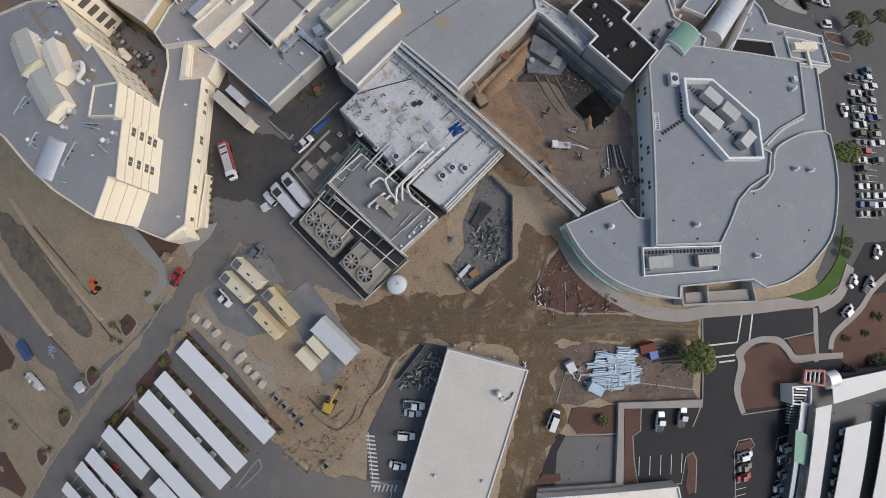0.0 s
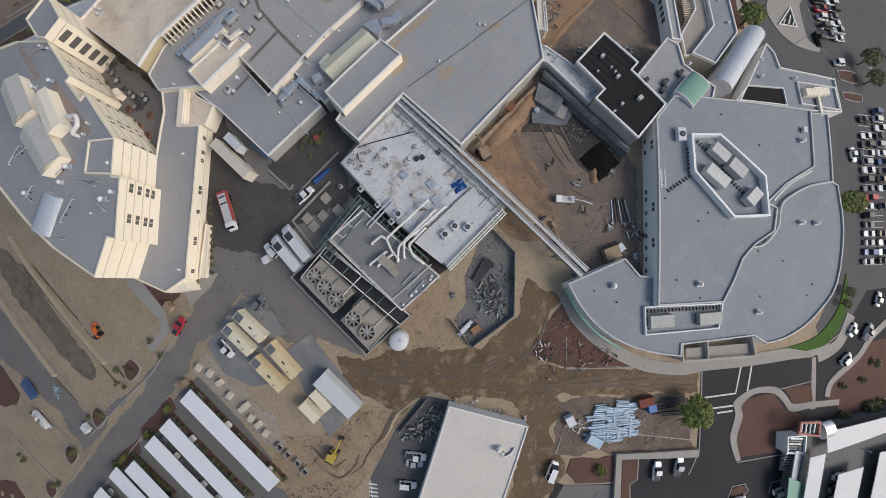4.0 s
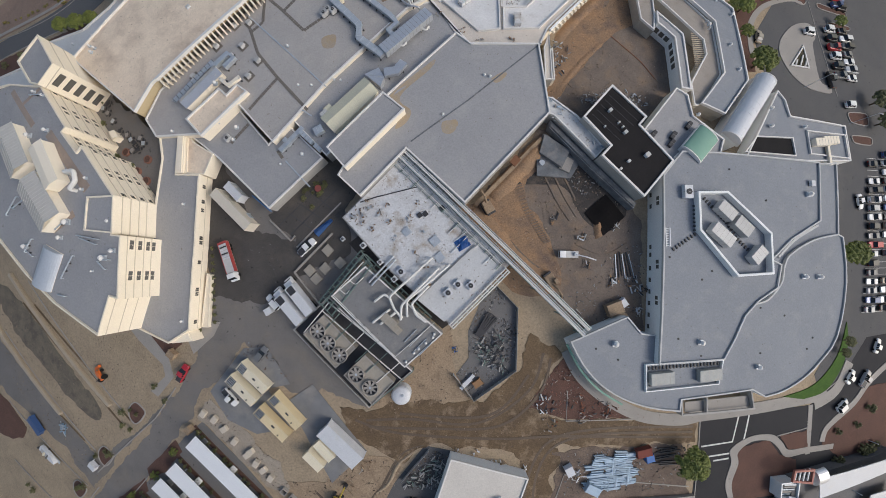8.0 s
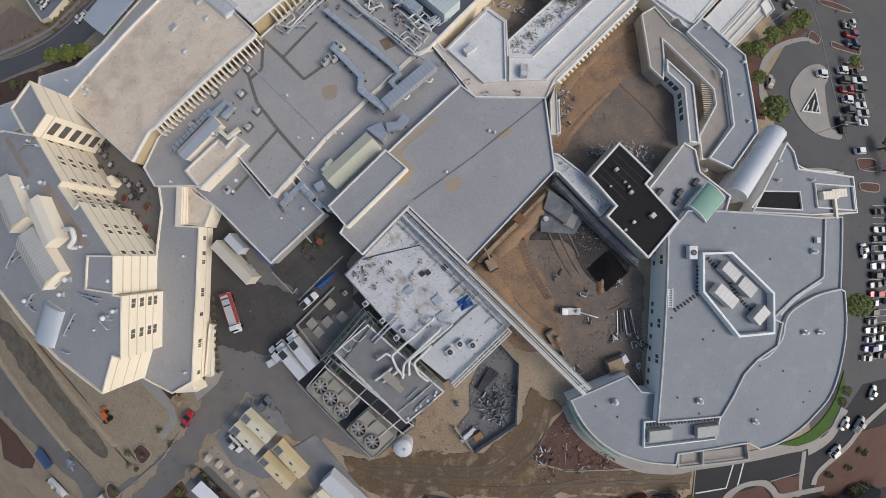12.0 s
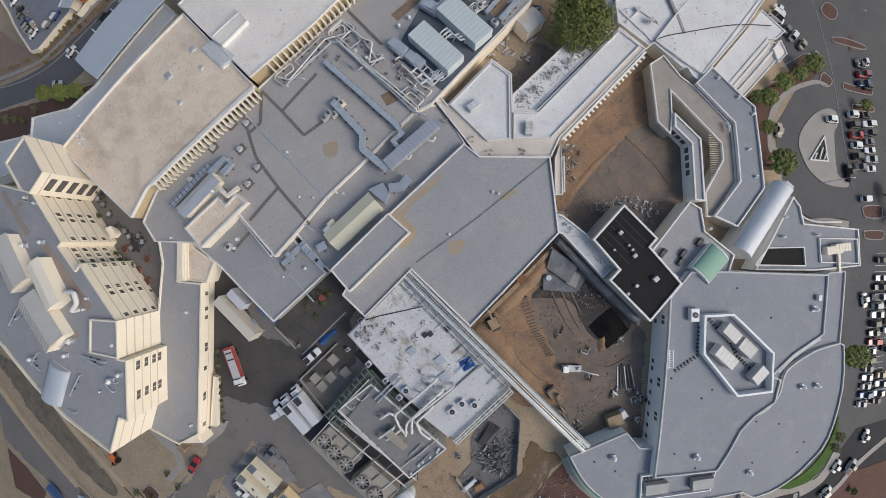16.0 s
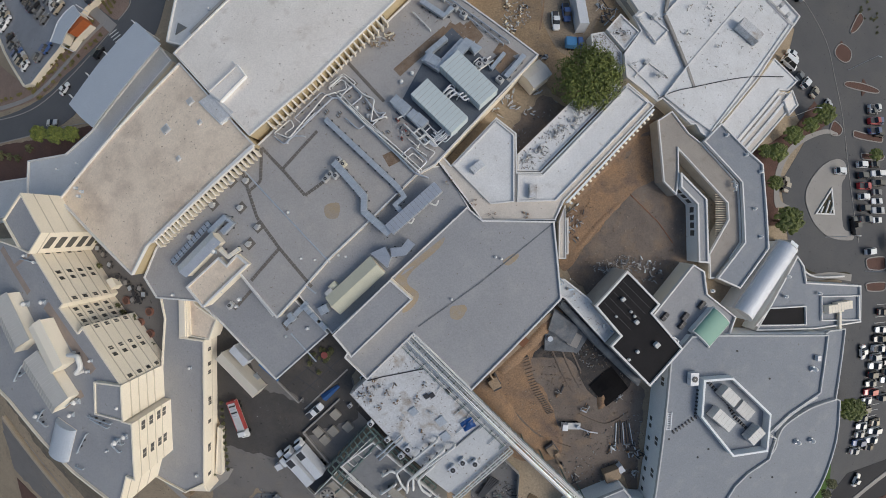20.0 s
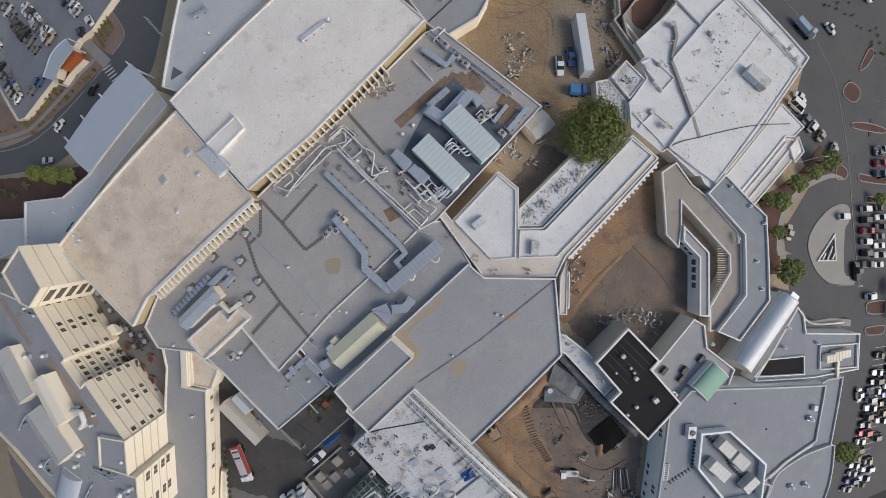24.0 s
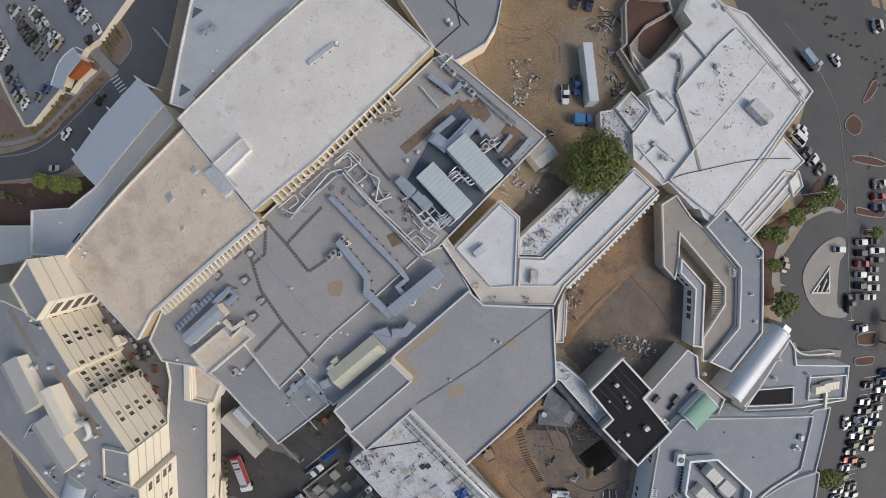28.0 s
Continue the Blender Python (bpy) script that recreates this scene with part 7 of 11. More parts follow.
for _p, _s in zip([(-41.9, -41.2), (-38.9, -44.4), (-29.3, -40.9), (-36.2, -38.7), (-26.9, -23.3), (-22.1, -17.4), (-31.4, -37.1)], range(7)):
    heap(*_p, 2.2, 12, [M_SAND, M_DIRT, M_CLAY, M_CONC], 60 + _s, "clods and broken concrete on churned earth", "rubble", 0.1, 1.6, "rubble")
mound("earth_bank", [(-36.1, -28.7), (-31.9, -31.7), (-28.0, -32.1)], 3.0, 0.9, M_SAND, "low bank of loose sandy earth", 3)
mound("earth_bank", [(-45.0, -39.7), (-40.4, -42.8), (-38.2, -45.5)], 2.6, 0.8, M_SAND, "low bank of loose sandy earth", 4)
mound("earth_bank", [(-20.2, -25.6), (-16.3, -21.9), (-13.2, -16.0), (-6.4, -11.0)], 1.6, 0.45, M_DIRT, "ragged earth edge beside the lane", 5)

# fenced scrap yards
def fence(line, label, h=1.8, name="site_fence"):
    e = thing(name, Matrix.Translation((*line[0], land(*line[0]))), label, "fence")
    for a, b in zip(line, line[1:]):
        a, b = Vector(a), Vector(b)
        n = max(1, int((b - a).length / 2.6))
        for i in range(n + 1):
            p = a.lerp(b, i / n)
            placed("post", drape(add_cyl(bmesh.new(), p.x, p.y, 0, h, 0.06, n=6), 60), M_DUCT, e)
        for i in range(n):
            p, q = a.lerp(b, i / n), a.lerp(b, (i + 1) / n)
            placed("panel", drape(ribbon([tuple(p), tuple(q)], 0.05, 0.15, h - 0.1), 60), M_GREYWALL, e)
    return e


fence([(12.5, 31.2), (17.8, 25.5), (17.3, 9.4), (6.5, 1.6), (1.3, 8.6)], "grey sheet fence round the scrap yard")
fence([(-5.4, -12.0), (-12.6, -20.7)], "grey fence beside the pale hall", 1.6)
_mix = [M_DARK, M_GREENSTEEL, M_PITCONC, M_DARK, M_GREYWALL]
for _p, _s, _r in zip([(12.3, 13.9), (9.4, 12.5), (14.6, 18.2), (11.2, 16.8), (13.7, 10.9), (8.7, 14.7)], range(6), (3, 2.6, 3, 2.4, 2.6, 2)):
    heap(*_p, _r, 26, _mix, 80 + _s, "tangled heap of grey metal scrap", "scrap_heap", 0.1, 2.4)
for k in range(5):
    e = thing("scrap_tray", site(9.5, 21.1, 0.1 + 0.1 * k, 48 + 3 * k), "dark steel tray stacked in the yard", "steel tray", "steel trays")
    part("tray", box(-3.4, -0.35 + 0.5 * (k - 2), 0.1, 3.4, 0.05 + 0.5 * (k - 2), 0.35), M_DARK, e)
container(7.5, 6.2, 2.3, 36, 1.6, 1.0, "rusty tan crate in the yard", plain("rusty_tan", (0.3, 0.18, 0.1), 0.8), "crate", 0.1, "crate")
for _q in ([(4.5, 6.0)][0], [(5.2, 7.0)][0]):
    container(*_q, 3.6, 45, 0.8, 0.8, "white tray in the yard", M_WHITEMETAL, "tray", 0.1, "tray")
heap(1.8, 15.0, 0.7, 7, [M_BLUEP, M_DARK], 3, "small blue drum stack on the sand", "drum_stack", 0.1, 1.0, "drums")
for _p, _s, _r in zip([(-4.4, -17.6), (-2.9, -16.2), (-6.2, -19.0), (-7.1, -20.8), (-3.7, -19.1), (-10.1, -21.3)], range(6), (2.6, 2.4, 2.2, 2.2, 2, 2)):
    heap(*_p, _r, 22, _mix, 100 + _s, "packed heap of dark metal scrap", "scrap_heap", 0.1, 2.2)
for _p, _s in zip([(2.7, -12.2), (7.1, -12.6), (14.3, -15.9), (11.7, -15.3), (19.7, -17.5)], range(5)):
    heap(*_p, 0.9, 7, [M_WHITEMETAL, M_SAND, M_DUCT], 120 + _s, "small crate heap beside the hall", "crate_heap", 0.14, 1.6, "crates")
vent(12.5, -23.4, 4, 1.6, "grey roof unit on the pale hall")
duct([(12.9, -23.8), (14.1, -25.8), (15.9, -24.9), (16.7, -23.5)], 0.5, 4.1, 4.5, "thin bent duct on the pale roof", M_PIPE)
vent(-3.6, -44.3, 4, 0.8)
vent(8.4, -45.9, 4, 0.7)

# parking hall with white canopies, south-east
deck = thing("parking_structure", site(111.3, -39.5), "parking structure with white canopies and green glass", "parking structure")
placed("deck_floor", drape(prism([(98.8, -25.5), (137.9, -21.7), (150.8, -75.9), (95.6, -65.0)], -1, 3.0)), M_ASPHALT, deck)
for _q in ([(104.5, -24.5), (125.6, -22.8), (143.4, -21.6), (143.8, -25.1), (105.6, -30.8)], [(99.6, -31.4), (105.0, -30.9), (104.3, -52.5), (104.5, -64.6), (98.9, -63.7)], [(110.9, -38.0), (120.6, -37.0), (119.9, -60.1), (119.3, -67.3), (109.5, -65.5)], [(126.7, -33.5), (139.4, -33.2), (144.1, -72.5), (125.6, -68.5)]):
    placed("canopy", drape(prism(_q, 5.3, 5.5)), M_WHITEMETAL, deck, "plain white canopy sheet")
    _c = Vector((sum(p[0] for p in _q) / len(_q), sum(p[1] for p in _q) / len(_q)))
    for k in (-8, 0, 8):
        placed("post", drape(add_cyl(bmesh.new(), _c.x + k * 0.18, _c.y + k, 3, 5.4, 0.15, n=8), 60), M_DUCT, deck)
placed("glass_roof", drape(prism([(94.5, -37.2), (101.0, -40.2), (100.7, -48.9), (94.9, -46.1)], 4.3, 4.5)), M_TEAL, deck, "green glass canopy")
placed("stair_frame", drape(ring([(93.6, -25.6), (100.3, -25.8), (100.5, -31.6), (94.0, -30.6)], 0.4, 0, 3.6)), M_WHITEWALL, deck)
for k in range(13):
    placed("tread", drape(ribbon([(95.0, -26.4 - 0.85 * k), (99.2, -26.9 - 0.85 * k)], 0.45, 1.0, 3.4 - 0.16 * k), 60), M_CONC if k % 2 else M_DUCT, deck)
for _q in ([(96.8, -30.0), (99.2, -30.7), (98.4, -39.4), (96.3, -38.8)], [(99.8, -30.9), (101.6, -32.0), (100.8, -39.9), (99.2, -39.5)], [(96.1, -46.4), (97.7, -46.6), (97.1, -61.0), (95.7, -60.8)], [(98.6, -47.2), (100.7, -48.1), (100.0, -61.4), (98.3, -61.1)]):
    placed("louvre_panel", drape(prism(_q, 3.4, 3.7)), M_DUCT, deck)
placed("red_trellis", drape(ring([(95.3, -20.8), (102.4, -21.3), (102.3, -25.9), (94.9, -24.3)], 0.6, 4.8, 5.4)), plain("red_trellis_paint", (0.35, 0.14, 0.11), 0.7), deck, "dull red trellis")
for k in range(4):
    _p, _q = [(96.2, -21.0), (95.9, -24.6)]
    placed("trellis_bar", drape(ribbon([(_p[0] + 1.5 * k, _p[1]), (_q[0] + 1.5 * k, _q[1])], 0.3, 4.9, 5.2), 60), M_WHITEWALL, deck)

for k in range(12):
    _p, _q = [(113.7, -39.7), (112.4, -60.3)]
    car(_p[0] + (_q[0] - _p[0]) * k / 11, _p[1] + (_q[1] - _p[1]) * k / 11, 8, _rnd.choice(KINDS), _rnd.choice(("white", "grey", "white", "silver")), 3.05) if k % 2 == 0 else None

tree(64.2, -16.3, 4.1, 6.4, "dense round green tree beside the street", "mid", M_LEAF)
tree(40.6, -32.3, 1.6, 1.8, "low dark shrub in the red bed", "shrub", M_LEAF, name="shrub", category="shrub")
for _p in [(127.3, -21.4), (130.2, -20.9), (133.5, -20.1), (117.9, -23.3), (116.4, -14.1), (124.4, -12.9), (129.2, -8.0)]:
    tree(*_p, _rnd.uniform(1.0, 2.0), _rnd.uniform(1.2, 2.4), "sprawling yellow-green shrub on red gravel", "shrub", M_LEAF2, 0.1, _rnd.uniform(0, 360), "shrub", "shrub", "gravel shrubs")
for _p in [(-96.5, -5.7), (-93.3, -4.9), (-90.7, -5.7), (-108.6, -20.8), (-105.0, -19.0), (-103.5, -19.8), (-119.5, -33.6), (-117.3, -32.6), (-83.8, 2.9), (-80.5, -1.1), (-146.6, -37.9), (-143.8, -39.5), (-130.7, -46.7), (-127.6, -45.4), (-68.5, 19.6), (-93.6, -10.6), (-96.7, -9.8)]:
    tree(*_p, _rnd.uniform(0.6, 1.3), _rnd.uniform(0.7, 1.4), "small dry shrub by the roadside", "shrub", M_LEAF2, 0.1, _rnd.uniform(0, 360), "shrub", "shrub", "roadside shrubs")
for _p in [(-97.9, -33.4), (-96.3, -32.1), (-100.3, -35.3), (-79.3, -16.0), (-86.6, -24.2)]:
    tree(*_p, _rnd.uniform(0.9, 1.5), 1.3, "green shrub in the parking island", "shrub", M_LEAF, 0.1, _rnd.uniform(0, 360), "shrub", "shrub", "island shrubs")
part("drum_roof", loft([[(x, 2.4 * math.cos(math.pi * i / 12), 4.4 + 1.5 * math.sin(math.pi * i / 12)) for i in range(13)] for x in (-1.8, 1.8)]), M_SILVER, deck, "curved silver roof", m=deck.matrix_basis.inverted() @ site(104.1, -23.3, 0, 8))

# loose bits on the ground
scatter("scrap_scatter", [(2.0, 8.3), (5.3, 12.6), (5.2, 19.5), (9.8, 30.1), (12.5, 31.2), (17.8, 25.5), (17.3, 9.4), (6.5, 1.6)], 520, 0.45, 0.1, M_BITS, "small grey metal bits strewn over the fenced yard", 1)
scatter("scrap_scatter", [(-5.4, -12.0), (0.4, -13.6), (-3.8, -23.5), (-10.4, -23.4), (-12.1, -20.7)], 320, 0.45, 0.1, M_BITS, "packed small scrap beside the pale hall", 2)
scatter("clod_scatter", [(-47.1, -21.9), (-34.6, -23.3), (-22.0, -13.7), (-13.2, -16.0), (-14.9, -24.8), (-26.0, -38.5), (-36.0, -48.3), (-45.1, -40.5), (-49.6, -34.3)], 420, 0.45, 0.08, M_CLODS, "clods of churned earth", 3)
scatter("clod_scatter", [(-28.9, -0.5), (-12.8, 1.1), (9.1, 0.7), (18.8, 10.1), (29.2, 13.6), (30.9, -4.8), (68.1, -5.6), (67.7, -12.9), (28.6, -11.0), (24.1, -22.6), (25.6, -39.2), (22.0, -54.9), (12.9, -54.6), (21.2, -19.6), (16.1, -12.5), (-20.5, -11.8)], 420, 0.32, 0.1, M_CLODS, "mud clods along the haul road", 4)
scatter("rubble_scatter", [(20.0, -0.7), (29.9, 12.1), (32.8, 10.6), (40.0, 1.1), (53.8, -3.6), (68.4, -5.0), (30.9, -4.5)], 360, 0.4, 0.08, M_REDBITS, "broken brick and rust scraps on red soil", 5)
scatter("scrap_scatter", [(31.6, -13.3), (66.7, -12.9), (66.9, -25.8), (30.8, -25.8)], 320, 0.5, 0.08, M_BITS, "loose steel offcuts of the laydown yard", 6)
scatter("clod_scatter", [(-149.8, 27.2), (-97.1, 23.0), (-78.9, 10.7), (-94.0, -5.7), (-113.1, -32.5), (-148.7, 0.8)], 500, 0.32, 0.06, M_CLODS, "clods and stones on the dirt lot", 7)
scatter("clod_scatter", [(-70.9, -5.1), (-66.0, 0.6), (-46.9, -17.4), (-44.1, -24.9), (-49.0, -25.8)], 140, 0.4, 0.09, M_CLODS, "stones on the gravel pad", 8)
scatter("clod_scatter", [(-21.7, 0.1), (-8.1, 14.3), (0.8, 20.7), (2.0, 8.3), (6.2, 1.7), (-4.0, -0.2)], 160, 0.4, 0.08, M_CLODS, "clods on the sandy ground", 9)
scatter("scrap_scatter", [(-55.3, 16.9), (-48.6, 14.4), (-42.2, 8.2), (-45.5, 5.2), (-55.4, 11.5)], 50, 0.6, 0.2, M_BITS, "scraps beside the generators", 10)
# ---- middle: chiller plant, pipe bridge, yard vehicles ----
def cooling_cell(corners, fans, h, label):
    """A cooling tower cell: casing, louvred deck and fans in round stacks."""
    m = Vector((sum(p[0] for p in corners) / 4, sum(p[1] for p in corners) / 4))
    e = thing("cooling_tower", Matrix.Translation((m.x, m.y, land(m.x, m.y))), label, "cooling tower", "cooling towers")
    placed("casing", drape(prism(corners, 0, h)), M_CREAMCELL, e)
    placed("deck_rim", drape(ring(corners, 0.3, h, h + 0.25), 12), M_CONC, e)
    for x, y in fans:
        f = part("fan_shroud", ring([(2.0 * math.cos(2 * math.pi * i / 24), 2.0 * math.sin(2 * math.pi * i / 24)) for i in range(24)], 0.14, 0, 0.7), M_CONC, e, m=e.matrix_basis.inverted() @ site(x, y, h))
        part("shaft_well", cyl(0, 0, 0.0, 0.06, 1.85, n=24), M_DARK, f)
        bl = bmesh.new()
        add_box(bl, 0.2, -0.26, 0.36, 1.75, 0.3, 0.41, pose(0, 0, 0, 14))
        me = mesh_of("blade", bl, M_CONC)
        for k in range(8):
            o = new("blade", me)
            o.parent = f
            o.matrix_basis = pose(0, 0, 0, 0, 0, 45 * k + 10)
        part("hub", cyl(0, 0, 0.3, 0.5, 0.32, n=10), M_DUCT, f)
    return e


M_CREAMCELL = surface("sandy_grey_casing", (0.36, 0.33, 0.28), (0.3, 0.275, 0.235), 0.85, size=2, grain=0.2, amount=0.9, bump=0.1)
cooling_cell([(-36.5, 19.4), (-31.1, 24.4), (-23.0, 16.1), (-28.3, 10.9)], [(-32.6, 20.3), (-30.0, 17.3), (-27.1, 14.3)], 4.0, "three-fan cooling tower on a grey platform")
cooling_cell([(-26.3, 9.2), (-20.7, 14.3), (-13.5, 7.5), (-19.2, 1.5)], [(-23.0, 9.5), (-19.5, 6.2)], 4.0, "two-fan cooling tower on a grey platform")
basin = thing("tower_basin", site(-25.7, 13.2), "dark concrete basin below the cooling towers", "basin")
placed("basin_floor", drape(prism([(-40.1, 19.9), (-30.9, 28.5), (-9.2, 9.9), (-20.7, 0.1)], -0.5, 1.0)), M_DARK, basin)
placed("basin_wall", drape(ring([(-40.3, 20.1), (-30.7, 28.7), (-8.9, 9.8), (-20.6, -0.2)], 0.25, 0, 1.7), 12), M_GREYWALL, basin)
frame_ = thing("pipe_rack", site(-20.4, 18.3), "pale steel pipe rack beside the cooling towers", "pipe rack")
for _l in ([(-29.7, 27.4), (-8.9, 10.2)], [(-31.6, 25.5), (-11.3, 7.9)], [(-27.5, 26.3), (-11.9, 12.4)]):
    placed("long_beam", drape(ribbon(_l, 0.22, 3.9, 4.2), 12), M_PIPE, frame_)
for _a in range(8):
    _p, _q = [(-29.7, 27.4), (-8.9, 10.2)]
    _r, _s = [(-36.3, 19.9), (-19.2, 1.5)]
    a, b = Vector(_p).lerp(Vector(_q), _a / 7), Vector(_r).lerp(Vector(_s), _a / 7)
    placed("cross_beam", drape(ribbon([tuple(a), tuple(a.lerp(b, 0.62 if _a not in (0, 7) else 1.0))], 0.2, 4.0, 4.3), 12), M_GREENSTEEL if _a % 3 else M_PIPE, frame_)
    placed("post", drape(add_cyl(bmesh.new(), a.x, a.y, 0, 4.2, 0.16, n=8), 60), M_GREENSTEEL, frame_)
green = thing("lattice_gantry", site(-23.2, 34.2), "green-grey steel frame along the chiller house", "gantry")
for _l, z in (([(-31.3, 26.7), (-20.7, 39.4)], 4.6), ([(-30.2, 25.3), (-19.3, 38.3)], 4.6), ([(-32.5, 27.5), (-21.7, 40.2)], 3.6), ([(-28.7, 24.3), (-18.6, 36.7)], 4.9)):
    placed("beam", drape(ribbon(_l, 0.3, z - 0.3, z), 12), M_GREENSTEEL, green)
for _a in range(10):
    _p, _q = [(-32.2, 27.7), (-21.4, 40.3)]
    _r, _s = [(-28.5, 23.9), (-18.3, 36.4)]
    a, b = Vector(_p).lerp(Vector(_q), _a / 9), Vector(_r).lerp(Vector(_s), _a / 9)
    placed("tie", drape(ribbon([tuple(a), tuple(b)], 0.2, 4.5, 4.75), 60), M_GREENSTEEL, green)
    placed("post", drape(add_cyl(bmesh.new(), a.x, a.y, 0, 4.6, 0.12, n=6), 60), M_GREENSTEEL, green)
# Floor colour carries the shade of this deep, narrow bay.
structure("bay_floor", drape(prism([(-25.6, 42.4), (-20.6, 37.0), (-1.4, 20.2), (1.0, 21.8), (-14.2, 35.3), (-22.8, 44.6)], -0.4, 0.16)), M_SHADESOIL, "floor of the open bay, coloured dark as its shade", "ground")
trench = thing("open_bay", site(-14.5, 33.8), "dark open bay with steel ties between two roofs", "gantry")
for _a in range(13):
    _p, _q = [(-20.4, 39.4), (-4.1, 23.7)]
    _r, _s = [(-21.8, 37.7), (-5.9, 21.9)]
    a, b = Vector(_p).lerp(Vector(_q), _a / 12), Vector(_r).lerp(Vector(_s), _a / 12)
    placed("tie", drape(ribbon([tuple(a), tuple(b)], 0.22, 3.7, 4.0), 60), M_GREENSTEEL, trench)
for _l in ([(-20.4, 39.4), (-4.1, 23.7)], [(-21.2, 38.6), (-5.1, 22.8)]):
    placed("beam", drape(ribbon(_l, 0.3, 3.4, 3.75), 12), M_GREENSTEEL, trench)

# pipes over the chiller roof
for _l in ([(-3.9, 38.1), (-14.2, 28.9), (-12.9, 25.8), (-11.3, 23.9)], [(-2.2, 35.7), (-11.2, 26.9), (-11.5, 23.4)], [(0.4, 36.5), (-9.9, 27.9), (-9.9, 24.2)], [(-4.7, 31.3), (-8.8, 27.2), (-7.7, 24.5), (-5.4, 22.8)], [(-14.3, 25.7), (-18.3, 22.7)], [(-12.7, 25.1), (-16.4, 22.3)], [(-17.8, 27.8), (-15.4, 29.6), (-14.3, 28.8)]):
    pipe_run(_l, 5.9, 0.3, "fat white lagged pipe over the chiller roof", drop=4.6)
for _l in ([(-18.5, 31.8), (-12.7, 37.8)], [(-19.2, 32.5), (-13.2, 38.6)]):
    pipe_run(_l, 5.2, 0.22, "grey pipe across the dark bay", M_DUCT, drop=4.6)
unit(-14.2, 23.2, -42, 4.0, 2.2, 1.6, 4.6, "tan-grey equipment housing on the chiller roof", M_CREAMCELL, fans=0)
unit(-12.3, 20.8, -42, 2.0, 1.6, 1.0, 4.6, "tan-grey equipment housing on the chiller roof", M_CREAMCELL, fans=0)
for _l in ([(-28.3, 29.4), (-20.7, 37.4)], [(-28.3, 29.4), (-13.2, 14.3)], [(-13.2, 14.0), (-3.4, 22.5)], [(-24.5, 33.2), (-22.6, 31.8), (-20.7, 33.6)], [(-26.8, 30.8), (-25.0, 29.4), (-24.3, 30.4)]):
    pipe_run(_l, 5.0, 0.1, "thin white guard rail on the roof edge", drop=4.6, name="guard_rail")
for _p in [(-8.4, 15.1), (-7.3, 16.1), (-5.5, 17.5), (-3.4, 19.7), (-3.7, 18.9), (-10.4, 12.9)]:
    vent(*_p, 4.6, 0.7, "small white fitting at the roof edge")
for k in range(4):
    _p, _q = [(-10.7, 17.8), (-7.8, 20.7)]
    pipe_run([(_p[0] + 1.2 * k, _p[1] - 1.1 * k), (_q[0] + 1.2 * k, _q[1] - 1.1 * k)], 4.9, 0.12, "short grey pipe on the roof", M_DUCT, drop=4.6)

# pipe bridge
bridge = thing("pipe_bridge", site(12.1, 40.4), "long silver pipe bridge on trestles across the court", "pipe bridge")
_A, _B = (Vector(p) for p in [(-10.9, 64.1), (33.8, 19.8)])
_d = (_B - _A).normalized()
_n = Vector((-_d.y, _d.x))
for off, r, z in ((-1.1, 0.19, 5.7), (-0.68, 0.16, 5.75), (0.55, 0.17, 5.7), (0.95, 0.19, 5.7), (-0.1, 0.1, 5.3)):
    pts = []
    for k in range(25):
        p = _A.lerp(_B, k / 24) + _n * off
        pts.append((p.x, p.y, land(p.x, p.y) + z))
    placed("tube", add_pipe(bmesh.new(), pts, r, 8), M_SILVER if off in (-0.68, -0.1) else M_PIPE, bridge)
for off in (-1.4, 1.4):
    for z in (4.8, 5.9):
        placed("chord", drape(ribbon([tuple(_A + _n * off), tuple(_B + _n * off)], 0.12, z, z + 0.14), 6), M_GREENSTEEL if z < 5 else M_DUCT, bridge)
_L = (_B - _A).length
for k in range(int(_L / 2) + 1):
    p = _A + _d * min(_L, 2 * k)
    placed("cross_member", drape(ribbon([tuple(p - _n * 1.4), tuple(p + _n * 1.4)], 0.2, 4.9, 5.1), 60), M_GREENSTEEL, bridge)
    for s in (-1, 1):
        q = p + _n * s * 1.35
        placed("web", drape(prism([(q.x - .07, q.y - .07), (q.x + .07, q.y - .07), (q.x + .07, q.y + .07), (q.x - .07, q.y + .07)], 4.8, 6.1), 60), M_DUCT, bridge)
for k in (0.62, 0.74, 0.88, 0.99):
    p = _A.lerp(_B, k)
    for s in (-1, 1):
        q = p + _n * s * 1.2
        placed("leg", drape(add_cyl(bmesh.new(), q.x, q.y, -0.2, 4.9, 0.18, n=8), 60), M_GREENSTEEL, bridge)
deck_rack = thing("roof_rack", site(0.0, 51.0, 4.4, level=True), "pale green steel rack with pipes along the stained roof", "pipe rack")
_A, _B = (Vector(p) for p in [(-12.6, 61.9), (13.2, 36.4)])
_d = (_B - _A).normalized()
_n = Vector((-_d.y, _d.x))
_L = (_B - _A).length
for off, r, z, m in ((0.0, 0.09, 5.0, M_PIPE), (0.5, 0.07, 5.1, M_DUCT), (0.9, 0.11, 5.0, M_SILVER), (-0.6, 0.07, 4.8, M_GREENSTEEL)):
    pts = []
    for k in range(13):
        p = _A.lerp(_B, k / 12) + _n * off
        pts.append((p.x, p.y, land(p.x, p.y) + z))
    placed("tube", add_pipe(bmesh.new(), pts, r, 6), m, deck_rack)
